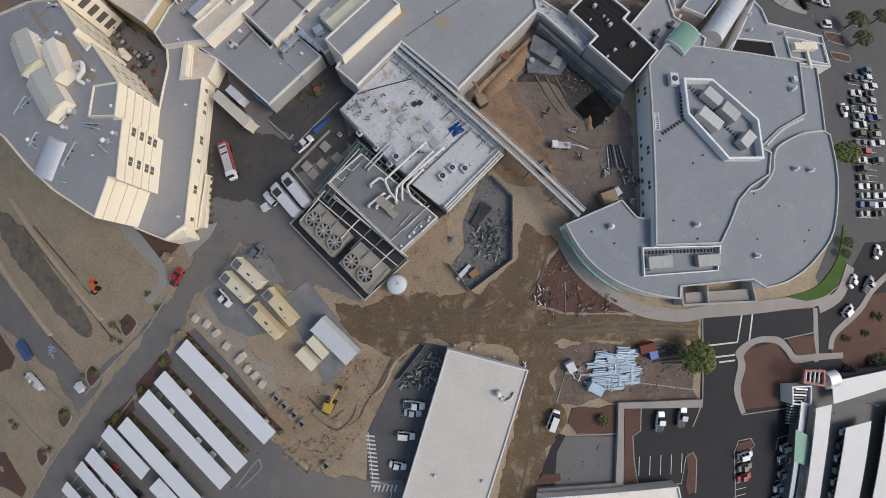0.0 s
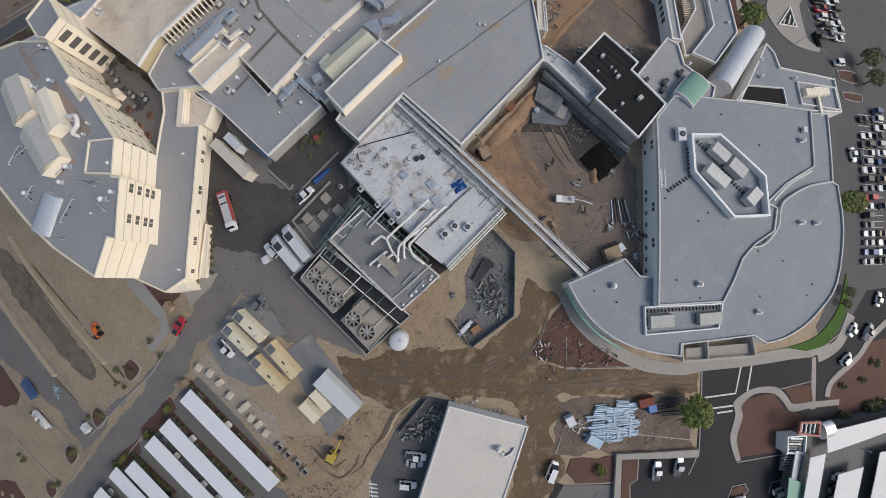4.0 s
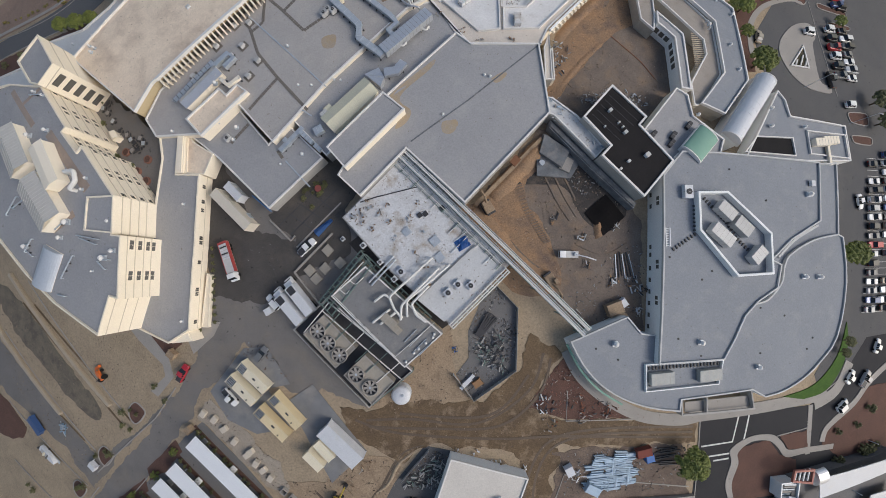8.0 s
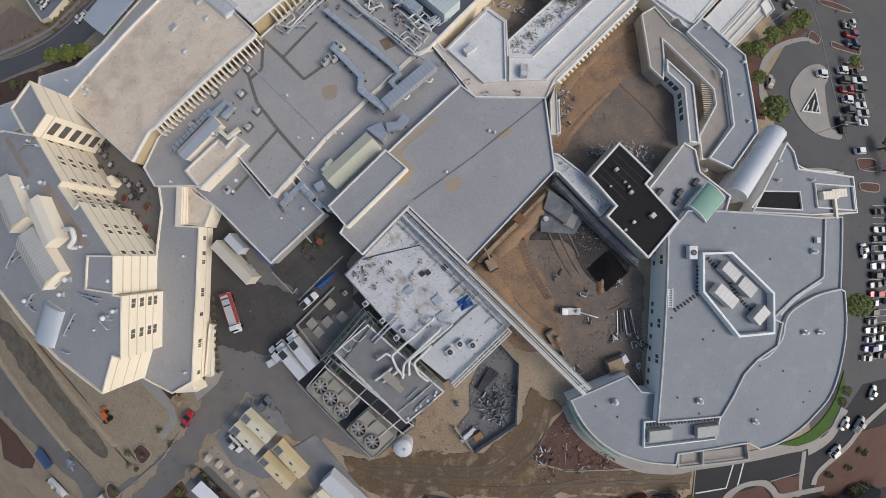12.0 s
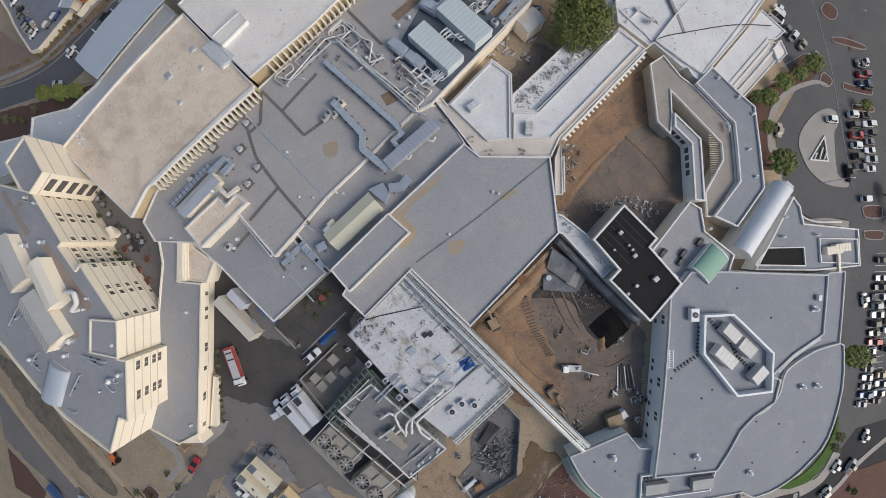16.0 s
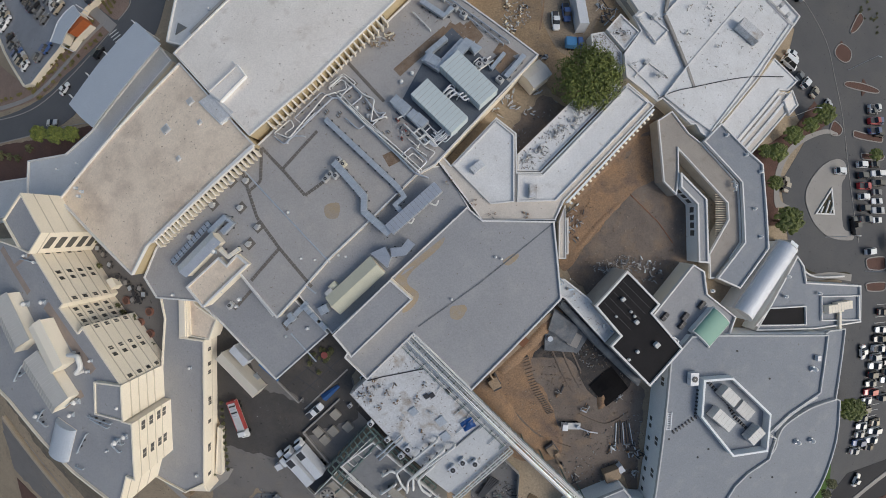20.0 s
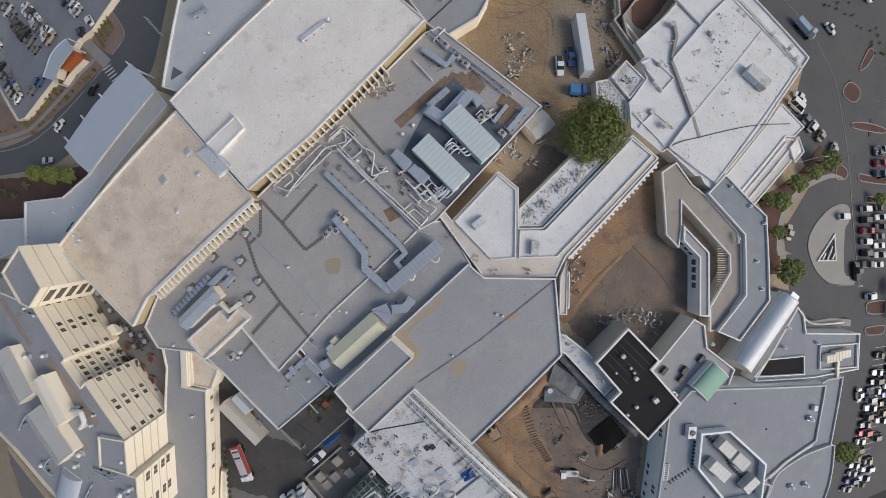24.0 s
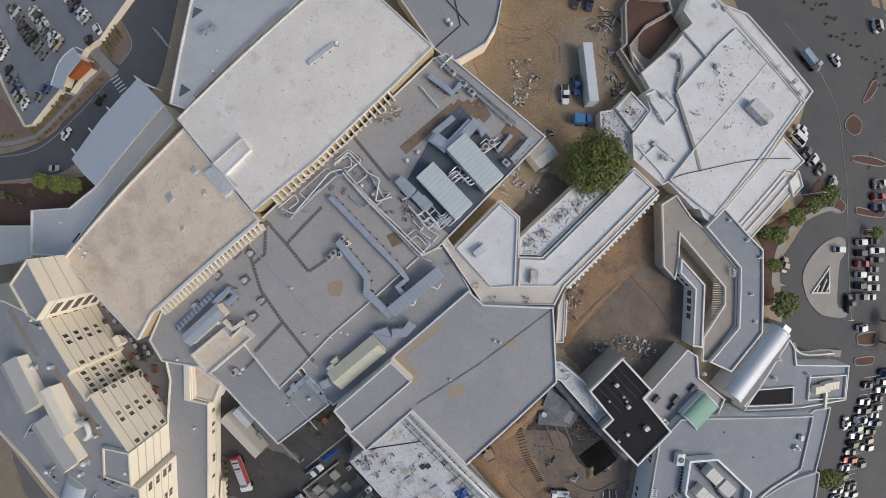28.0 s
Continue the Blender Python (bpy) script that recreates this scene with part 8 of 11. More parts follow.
for k in range(int(_L / 2.4) + 1):
    p = _A + _d * min(_L, 2.4 * k)
    w = 1.9 if k % 3 == 0 else 1.0
    placed("tie", drape(ribbon([tuple(p - _n * w), tuple(p + _n * 1.4)], 0.16, 4.65, 4.85), 60), M_GREENSTEEL if k % 2 else M_PIPE, deck_rack)
    placed("foot", drape(prism([(p.x - .2, p.y - .2), (p.x + .2, p.y - .2), (p.x + .2, p.y + .2), (p.x - .2, p.y + .2)], 4.38, 4.68), 60), M_GREENSTEEL, deck_rack)
rack = thing("edge_rack", site(6.5, 28.8), "white pipe rack along the stained roof's edge", "pipe rack")
_A, _B = (Vector(p) for p in [(0.6, 21.7), (14.4, 35.3)])
_d = (_B - _A).normalized()
_n = Vector((-_d.y, _d.x))
for off in (-0.9, -0.3, 0.4):
    placed("tube", add_pipe(bmesh.new(), [(*(_A + _n * off), land(*(_A + _n * off)) + 5.2), (*(_B + _n * off), land(*(_B + _n * off)) + 5.2)], 0.17, 8), M_PIPE, rack)
for k in range(12):
    p = _A.lerp(_B, k / 11)
    placed("tie", drape(ribbon([tuple(p - _n * 1.1), tuple(p + _n * 0.7)], 0.25, 4.6, 4.95), 60), M_PIPE, rack)
    placed("post", drape(add_cyl(bmesh.new(), *(p - _n * 1.1), -0.2, 4.9, 0.1, n=6), 60), M_GREENSTEEL, rack)
for _l in ([(0.9, 39.4), (7.8, 46.2)], [(1.6, 42.1), (5.0, 44.8)], [(8.8, 36.6), (12.6, 40.7)], [(0.2, 44.2), (2.5, 46.2)]):
    pipe_run(_l, 4.7, 0.1, "thin grey conduit on the stained roof", M_DUCT, drop=4.4)
structure("roof_cable", drape(ribbon([(-21.5, 52.3), (-17.9, 53.4), (-7.4, 55.8)], 0.25, 4.3, 4.5)), M_DARK, "dark cable on the stained roof", "cable")

# loose things on the stained roof
e = thing("blue_tarpaulin", site(3.6, 41.8, 4.42, 30), "crumpled blue tarpaulin on the stained roof", "tarpaulin")
bm = bmesh.new()
_g = [[bm.verts.new((x * 0.55 - 1.6, y * 0.55 - 1.5, 0.15 + 0.35 * noise.noise(Vector((x * .6, y * .6, 2))) + (0.3 if 1 < x < 5 and 1 < y < 4 else 0))) for x in range(7)] for y in range(6)]
for y in range(5):
    for x in range(6):
        bm.faces.new((_g[y][x], _g[y][x + 1], _g[y + 1][x + 1], _g[y + 1][x]))
bmesh.ops.solidify(bm, geom=bm.faces[:], thickness=0.06)
part("sheet", bm, plain("blue_tarpaulin", (0.03, 0.13, 0.42), 0.45), e)
for _p, s in zip([(-9.9, 44.8), (-3.0, 42.4), (-1.9, 38.4), (-6.7, 48.8), (-5.3, 49.1), (-1.2, 50.4)], (1.9, 2.2, 2.2, 1.2, 1.2, 1.3)):
    e = thing("roof_pad", site(*_p, 4.4, 38), "grey equipment pad abandoned on the roof", "pad", "roof pads")
    part("slab", box(-s / 2, -s / 2, 0, s / 2, s / 2, 0.3, 0.03), M_DUCT if s > 1.5 else M_DARK, e)
for _p, s in zip([(0.1, 29.8), (2.5, 31.8), (5.6, 31.5), (-11.3, 35.0), (-13.0, 33.2), (-20.6, 41.5), (-16.4, 37.4), (-27.0, 43.6), (-23.4, 51.3)], (1.9, 1.8, 1.8, 1.8, 1.3, 1.3, 1.2, 1.0, 1.4)):
    unit(*_p, 40, s, s, 0.9, 4.4 if _p[0] > -22 else 0.1, "square white roof fan housing", M_WHITEMETAL, "fan_housing", 1, "fan housing", "fan housings")
_rs = random.Random(5)
_q = [(-21.5, 53.4), (-4.6, 53.9), (9.2, 40.7), (0.8, 26.9), (-13.0, 36.6), (-25.7, 47.8)]
_old = [plain("roof_scrap_dark", (0.12, 0.1, 0.09), 0.9), plain("roof_scrap_brown", (0.22, 0.15, 0.1), 0.9), M_DUCT, M_CONC]
for k in range(24):
    a, b = Vector(_q[5]).lerp(Vector(_q[0]), _rs.random()), Vector(_q[3]).lerp(Vector(_q[1]), _rs.random())
    p = a.lerp(b, _rs.random() * 0.9)
    heap(p.x, p.y, 0.8, _rs.randint(3, 6), _old, 200 + k, "scatter of torn roofing scraps", "roof_debris", 4.41, 1.0, "debris")

# yard vehicles
container(-56.0, 51.7, 14.0, -43, 2.5, 3.8, "long cream semi-trailer in the yard", surface("cream_trailer", (0.62, 0.57, 0.48), (0.56, 0.51, 0.43), 0.5, size=3), "semi_trailer", 0.1, "trailer")
container(-56.0, 56.5, 5.6, -44, 2.1, 3.0, "white box trailer beside the wing", M_WHITEMETAL, "box_trailer", 0.1, "trailer")
container(-53.0, 49.8, 1.6, -47, 1.6, 1.4, "small grey site box in the yard", M_DUCT, "site_box", 0.1, "box")
_x = (-38.2, 29.1, 9.8, 129)
truck(_x[0], _x[1], _x[3], _x[2] + 1.4, PAINTS["white"], M_WHITEMETAL, "white box truck with open roof hatch", open_front=True)
_x = (-41.0, 26.6, 9.9, 131)
truck(_x[0], _x[1], _x[3], _x[2] + 1.4, PAINTS["white"], M_WHITEMETAL, "white box truck with open roof hatch", open_front=True)
car(-45.9, 27.3, 135, "suv", "white")
container(-47.1, 25.0, 1.9, 30, 1.6, 1.5, "small white tank cart by the trucks", M_WHITEMETAL, "tank_cart", 0.1, "cart")
_x = (-58.0, 38.1, 10.6, -71)
e = truck(_x[0], _x[1], _x[3], _x[2] + 0.3, PAINTS["white"], M_UNIT, "red and white works truck with ribbed bed", "works_truck", boxH=2.0)
M_TRUCKRED = plain("truck_red", (0.35, 0.06, 0.055), 0.5)
_h = (_x[2] + 0.3) / 2
for s in (-1, 1):
    part("red_side", box(-_h + 0.1, s * 1.24 - 0.07, 1.0, _h - 2.4, s * 1.24 + 0.07, 2.05), M_TRUCKRED, e, "red side panel")
part("red_tail", box(-_h - 0.1, -1.2, 1.0, -_h + 0.5, 1.2, 2.2), M_TRUCKRED, e, "red tail panel")
for k in range(7):
    part("bed_slat", box(-_h + 0.6 + 0.62 * k, -0.95, 1.98, -_h + 0.95 + 0.62 * k, 0.95, 2.12), (M_WHITEMETAL, M_DARK, M_WHITEMETAL)[k % 3], e)
car(-36.6, 41.6, 42, "pickup", "white")
e = thing("blue_tarpaulin", site(-32.2, 46.9, 0.1, 40), "blue tarpaulin over long stock beside the pickup", "tarpaulin")
bm = bmesh.new()
_g = [[bm.verts.new((x * 0.7 - 2.8, (y - 2) * (0.55 - 0.04 * x), 0.15 + (0.7 - 0.07 * x) * (1 - abs(y - 2) / 2.2) + 0.12 * noise.noise(Vector((x, y, 7))))) for x in range(9)] for y in range(5)]
for y in range(4):
    for x in range(8):
        bm.faces.new((_g[y][x], _g[y][x + 1], _g[y + 1][x + 1], _g[y + 1][x]))
bmesh.ops.solidify(bm, geom=bm.faces[:], thickness=0.06)
part("sheet", bm, plain("blue_cover", (0.05, 0.15, 0.4), 0.5), e)
for _p in [(-34.2, 33.3), (-31.8, 36.0), (-27.8, 37.4), (-31.1, 40.7), (-36.0, 35.5)]:
    e = thing("concrete_pad", site(*_p, 0.08, 45), "square tan concrete pad in the yard", "pad", "yard pads")
    part("slab", box(-1.2, -1.2, 0, 1.2, 1.2, 0.55, 0.05), M_CREAMCELL, e)
for _l in ([(-40.2, 35.0), (-29.9, 45.1)], [(-40.2, 35.0), (-32.8, 25.9)]):
    structure("low_wall", drape(ribbon(_l, 0.4, -0.2, 0.7)), M_CONC, "low pale wall round the pad yard", "wall")
for _l in ([(-47.1, 49.0), (-41.2, 43.4), (-40.1, 44.7)], [(-39.7, 41.6), (-27.7, 53.2)]):
    structure("low_wall", drape(ribbon(_l, 0.4, -0.2, 0.6 if _l[0][0] < -44 else 0.2)), M_CONC, "low pale wall of the service court", "wall")
_rs = random.Random(9)
_q = [(-42.0, 55.4), (-34.2, 61.6), (-28.1, 55.7), (-35.9, 48.0)]
for k in range(16):
    p = Vector(_q[0]).lerp(Vector(_q[2]), _rs.random()).lerp(Vector(_q[1]).lerp(Vector(_q[3]), _rs.random()), 0.5)
    tree(p.x, p.y, _rs.uniform(0.5, 0.9), 0.7, "small dark potted shrub in the court", "shrub", M_LEAF2, 0.1, 0, "shrub", "shrub", "court shrubs")
e = thing("round_table", site(-33.7, 57.0, 0.1), "round reddish table with centre pole", "table")
part("tabletop", cyl(0, 0, 0.68, 0.75, 0.9, n=20), plain("dull_red", (0.25, 0.07, 0.06), 0.7), e)
part("leg", cyl(0, 0, 0, 0.7, 0.08, n=8), M_DARK, e)

for _l in ([(-42.3, 50.9), (-35.6, 46.4)], [(-39.6, 53.6), (-33.0, 49.0)], [(-36.6, 56.9), (-30.0, 51.3)], [(-45.0, 47.1), (-31.4, 59.9)], [(-41.3, 45.1), (-28.5, 57.1)]):
    structure("paving_joint", drape(ribbon(_l, 0.2, 0, 0.135)), M_DARK, "dark paving joint in the service court", "joint")
# plaza below the tower
for _p in [(-91.0, 69.6), (-83.3, 66.9), (-86.5, 63.7), (-83.3, 60.8)]:
    e = thing("round_planter", site(*_p, 2.6), "round red-brown planter in the courtyard", "planter", "planters")
    part("rim", ring([(1.15 * math.cos(2 * math.pi * i / 20), 1.15 * math.sin(2 * math.pi * i / 20)) for i in range(20)], 0.2, 0, 0.6), plain("red_brick_rim", (0.25, 0.13, 0.1), 0.9), e)
    part("soil", cyl(0, 0, 0, 0.5, 0.95, n=18), M_REDGRAVEL, e)
for k, _p in enumerate([(-101.0, 83.9), (-99.2, 85.2), (-98.9, 82.2), (-96.6, 79.4), (-93.6, 76.0), (-90.9, 74.6), (-89.4, 73.1), (-88.0, 72.0), (-86.2, 73.2), (-84.9, 71.6), (-86.5, 69.9), (-88.6, 69.9)]):
    e = thing("cafe_table", site(*_p, 2.6, 20 * k), "dark courtyard table with chairs", "table", "courtyard tables")
    part("tabletop", box(-0.6, -0.6, 0.7, 0.6, 0.6, 0.76, 0.02), (M_DUCT, M_DARK, M_CONC)[k % 3], e)
    part("leg", cyl(0, 0, 0, 0.7, 0.06, n=8), M_DARK, e)
    for s in range(4):
        part("bench", box(0.75, -0.4, 0.38, 1.2, 0.4, 0.45), M_DARK, e, m=pose(0, 0, 0, 0, 0, 90 * s))
e = gable_house(-94.2, 74.2, -50, 2.8, 2.0, 1.8, 0.6, 2.6, "small cream kiosk in the courtyard", M_CREAM, "kiosk", False, "kiosk")
for _p in [(-102.4, 86.4), (-99.9, 79.0), (-93.1, 68.2), (-91.4, 66.2), (-88.0, 64.9), (-83.5, 58.4), (-82.4, 57.6)]:
    tree(*_p, _rnd.uniform(0.8, 1.3), _rnd.uniform(1.2, 2.2), "leafy shrub at the tower's foot", "shrub", M_LEAF2, 2.6, _rnd.uniform(0, 360), "shrub", "shrub", "court shrubs")

# tower roof
M_PALERIB = surface("pale_ribbed_metal", (0.5, 0.49, 0.46), (0.45, 0.44, 0.41), 0.5, 0.1, size=2.5, grain=0.2, bump=0.03)
gable_house(-108.6, 66.3, -55, 13.5, 6.6, 2.4, 0.9, 16.3, "long cream roof house with pale ridged roof", M_PALERIB, "roof_house")
gable_house(-96.7, 61.6, -57, 12.5, 4.4, 2.6, 0.3, 16.3, "long cream roof house with shallow roof", M_CREAM, "roof_house", False)
gable_house(-98.0, 52.7, -50, 14.0, 7.0, 2.4, 0.9, 16.3, "long cream roof house with ridged roof", M_PALERIB, "roof_house")
vault = thing("curved_roof", site(-98.0, 36.6, 16.3, 66), "curved blue-grey metal roof over the tower edge", "curved roof")
part("shell", loft([[(x, 3.2 * math.cos(math.pi * (i / 14)), 1.3 * math.sin(math.pi * i / 14)) for i in range(15)] for x in (-5, -2.5, 0, 2.5, 5)]), M_BLUEMETAL, vault)
part("end_wall", box(-5.1, -3.2, -0.4, 5.1, 3.2, 0.02), M_CREAM, vault)
pipe_run([(-91.8, 59.7), (-88.8, 59.8), (-87.9, 57.2), (-89.7, 55.3)], 18.0, 0.5, "fat white bent duct on the tower roof", drop=16.3)
for _l in ([(-112.8, 50.3), (-109.3, 54.9)], [(-104.3, 55.2), (-110.6, 51.9)], [(-93.2, 34.1), (-89.6, 39.5)], [(-82.2, 38.1), (-80.0, 36.2)], [(-81.3, 38.8), (-78.9, 38.4)], [(-105.4, 41.5), (-102.7, 39.6)], [(-103.2, 43.9), (-105.5, 40.7)], [(-108.8, 82.0), (-103.4, 81.2)], [(-88.6, 44.4), (-81.9, 43.2)], [(-87.8, 43.8), (-82.8, 42.1)], [(-95.4, 46.0), (-91.7, 48.4)], [(-94.4, 30.3), (-92.1, 29.8)]):
    pipe_run(_l, 16.9, 0.16, "grey pipework on the tower roof", M_DUCT, drop=16.3)
for _p, s in zip([(-105.7, 86.2), (-107.4, 82.7), (-103.9, 81.2), (-79.4, 47.5), (-80.5, 38.9), (-78.0, 40.5), (-91.7, 47.7), (-105.3, 42.2), (-87.8, 55.5), (-86.8, 58.2), (-101.1, 71.5), (-106.9, 70.7), (-84.1, 35.8), (-93.8, 44.0)], (1, .9, .9, 1.0, 1.5, 1.2, 1.5, 1.3, .8, .8, 1.2, 1.4, .6, 1.2)):
    vent(*_p, 16.3, s, "grey vent on the tower roof")
M_BRICKPATH = surface("rusty_roof_walkway", (0.36, 0.29, 0.24), (0.3, 0.25, 0.22), 0.9, size=1.5, grain=0.2, amount=0.9)
for _l, w in (([(-100.6, 70.8), (-86.5, 55.5)], 2.4), ([(-116.6, 84.4), (-106.5, 73.5)], 1.6), ([(-96.8, 45.8), (-90.2, 49.8)], 1.8), ([(-112.9, 79.2), (-105.0, 84.1)], 0.9)):
    structure("roof_walkway", drape(ribbon(_l, w, 16.25, 16.35)), M_BRICKPATH, "rusty walkway strip on the tower roof", "walkway")
for _p in [(-69.1, 53.2), (-69.5, 22.6), (-72.4, 73.4), (-71.2, 71.7)]:
    vent(*_p, 5.0, 0.8)
for k in range(11):
    _p, _q = [(-64.8, 41.8), (-64.2, 21.7)]
    tree(_p[0] + (_q[0] - _p[0]) * k / 10 + 1.0, _p[1] + (_q[1] - _p[1]) * k / 10, 0.6, 0.9, "clipped yellow-green hedge plant by the wing", "shrub", M_LEAF2, 0.1, 30 * k, "shrub", "shrub", "hedge plants")

# dug court
e = thing("concrete_block", site(29.4, 63.6, 0.1, -45), "dark concrete foundation block in the dug court", "foundation")
placed("footing", drape(prism([(25.4, 70.6), (33.1, 65.3), (34.5, 62.4), (32.2, 58.7), (23.4, 59.4), (23.5, 66.0)], -0.4, 0.9), 60), M_PITCONC, e)
placed("plinth", drape(prism([(25.4, 70.0), (31.9, 65.6), (29.6, 61.2), (23.9, 65.1)], 0.8, 2.1), 60), M_PITCONC, e)
placed("plinth", drape(prism([(30.4, 64.6), (33.0, 63.2), (31.6, 60.0), (29.0, 61.2)], 0.8, 1.5), 60), M_CONC, e)
placed("pipe_stub", add_cyl(bmesh.new(), 24.6, 62.6, land(24.6, 62.6) + 0.8, land(24.6, 62.6) + 1.7, 0.7, n=16), M_DUCT, e)
e = thing("black_sheeting", site(41.1, 49.1, 0.15, 40), "black sheeting over a spoil heap", "sheeting")
bm = bmesh.new()
_g = [[bm.verts.new((x * 1.1 - 3.8, y * 1.1 - 3.8, 0.1 + 1.3 * math.exp(-((x - 3.5) ** 2 + (y - 3.5) ** 2) / 7) + 0.2 * noise.noise(Vector((x, y, 3))))) for x in range(8)] for y in range(8)]
for y in range(7):
    for x in range(7):
        bm.faces.new((_g[y][x], _g[y][x + 1], _g[y + 1][x + 1], _g[y + 1][x]))
bmesh.ops.solidify(bm, geom=bm.faces[:], thickness=0.05)
part("sheet", bm, M_BLACKROOF, e)
mound("spoil_bank", [(6.1, 50.7), (12.6, 43.4), (19.9, 34.6), (28.0, 32.4)], 7, 1.6, M_CLAY, "orange clay spoil bank", 11)
mound("spoil_bank", [(11.3, 53.6), (20.2, 62.4), (25.5, 68.4)], 6, 1.8, M_CLAY, "orange clay bank below the grey block", 12)
mound("spoil_bank", [(39.4, 50.6), (39.3, 44.7), (39.6, 43.2)], 3, 0.9, M_CLAY, "small clay heap by black sheeting", 13)
for k in range(24):
    _p = [Vector(q) for q in smooth_line([(18.6, 57.2), (20.7, 50.6), (23.6, 45.5), (25.8, 41.9)], 8)][k]
    structure("track_mark", drape(ribbon([(_p.x - 0.9, _p.y - 0.3), (_p.x + 0.9, _p.y + 0.3)], 0.18, 0, 0.29)), M_PIT, "tread mark in the clay", "track mark")
def boom_truck(x, y, rz, label):
    e = thing("boom_truck", site(x, y, 0.15, rz) @ Matrix.Diagonal((0.8, 0.8, 0.8, 1)), label, "boom truck", "machines")
    part("bed", box(-3.2, -1.1, 0.7, 1.2, 1.1, 1.2, 0.05), M_UNIT, e)
    part("cab", box(1.3, -1.1, 0.6, 3.2, 1.1, 2.2, 0.15), PAINTS["white"], e)
    part("cab_glass", box(2.3, -1.0, 1.5, 3.25, 1.0, 2.1), M_CARGLASS, e)
    part("turret", cyl(-2.2, 0, 1.2, 2.0, 0.6, n=12), M_DUCT, e)
    part("boom", add_pipe(bmesh.new(), [(-2.2, 0, 2.0), (-5.5, 0.8, 2.8), (-8.5, 1.6, 2.2)], 0.2, 6), M_WHITEMETAL, e)
    for sx in (-2.2, -1.2, 2.2):
        for sy in (-1, 1):
            part("wheel", cyl(0, 0, -.15, .15, .45, n=12), M_TYRE, e, m=pose(sx, sy, 0.45, 90))
    return e
boom_truck(31.0, 39.0, 178, "white boom truck working in the dug court")
excavator(26.2, 32.5, -55, M_SAND, "dusty tan excavator at the clay bank")
excavator(10.4, 51.3, 120, M_SAND, "dusty excavator beside the grey block")
for _p, _s, _r, n in zip([(43.0, 32.2), (48.1, 31.3), (50.8, 29.8), (45.1, 25.4), (33.3, 23.4), (34.7, 43.3), (28.1, 47.7), (43.9, 46.2), (50.1, 23.8), (36.2, 35.9)], range(10), (2.2, 2.4, 1.8, 2.0, 1.8, 1.6, 1.5, 1.8, 1.4, 1.2), (16, 20, 14, 14, 12, 10, 8, 12, 8, 8)):
    heap(*_p, _r * 0.8, n, [M_DUCT, M_DARK, M_GREYWALL, M_DARK, M_CLAY], 300 + _s, "stack of steel and timber in the dug court", "material_stack", 0.15, 2.4, "material stack")
container(42.7, 25.1, 4.0, 20, 3.0, 2.0, "tan site cabin in the dug court", M_SAND, "site_cabin", 0.15, "cabin")
container(45.2, 26.5, 1.5, 35, 2.0, 1.6, "pale site box in the dug court", M_WHITEMETAL, "site_box", 0.15, "box")
for _p, _s in zip([(25.8, 77.9), (27.9, 76.4), (29.2, 74.3), (33.4, 71.4), (36.1, 67.1), (38.2, 65.0)], range(6)):
    heap(*_p, 0.9, 4, [M_CONC, M_DUCT, M_STEELBLUE], 330 + _s, "broken debris on the link roof", "roof_debris", 4.82, 1.4, "debris")
e = thing("steel_hatch", site(17.3, 62.5, 3.0, 48), "rust-brown hatch box on the wall ledge", "hatch")
part("frame", box(-1.2, -0.9, 0, 1.2, 0.9, 0.5), plain("rust_brown", (0.2, 0.1, 0.06), 0.9), e)
structure("wall_ledge", drape(ribbon([(7.3, 51.6), (15.9, 60.1), (24.7, 69.0)], 1.0, -0.3, 1.6), 12), M_SAND, "tan ledge along the grey block's foot", "ledge")

# east block roof
M_DULLUNIT = surface("grey_green_casing", (0.34, 0.355, 0.35), (0.28, 0.295, 0.29), 0.6, 0.1, size=1.5, grain=0.2, amount=0.8, bump=0.03, random=0.12)
for _a, _w in (([(66.9, 50.9), (70.6, 47.6)], 2.9), ([(71.3, 47.0), (75.0, 43.8)], 3.2), ([(64.9, 45.4), (69.9, 41.2)], 3.0), ([(75.6, 36.8), (78.8, 39.9)], 2.8)):
    a, b = Vector(_a[0]), Vector(_a[1])
    c = (a + b) / 2
    unit(c.x, c.y, math.degrees(math.atan2(b.y - a.y, b.x - a.x)), (b - a).length, _w, 2.0, 6.46, "pale grey louvred air handler inside the roof screen", M_UNIT, fans=0)
for _p in [(53.1, 7.9), (66.1, 8.2)]:
    unit(*_p, 3, 6.2, 3.0, 1.4, 4.65, "grey slatted air unit behind the low screen", M_DULLUNIT, fans=0)
for _p, h, s in zip([(41.2, 16.7), (62.5, 16.8), (80.8, 9.3), (94.9, 32.6), (99.9, 32.5), (95.1, 54.2)], (4.6, 6.4, 4.6, 4.6, 4.6, 6.4), (1.5, 1.5, 1.4, 1.4, 1.4, 1.5)):
    vent(*_p, h, s, "round silver roof ventilator")
unit(59.2, 53.9, 90, 3.2, 2.2, 1.3, 6.4, "white roof cabinet with small stack", M_WHITEMETAL, fans=1)
unit(96.2, 57.1, 90, 1.4, 1.2, 0.9, 6.4, "small white roof cabinet", M_WHITEMETAL, fans=0)
e = thing("roof_ladder", site(54.0, 42.8, 6.42, 90), "white slatted ladder frame lying on the roof", "ladder")
for s in (-1, 1):
    part("rail", box(-2.3, s * 0.55 - 0.12, 0, 2.3, s * 0.55 + 0.12, 0.3), M_WHITEMETAL, e)
for k in range(8):
    part("rung", box(-2.1 + 0.6 * k - 0.12, -0.5, 0.1, -2.1 + 0.6 * k + 0.12, 0.5, 0.25), M_WHITEMETAL, e)
_rs = random.Random(4)
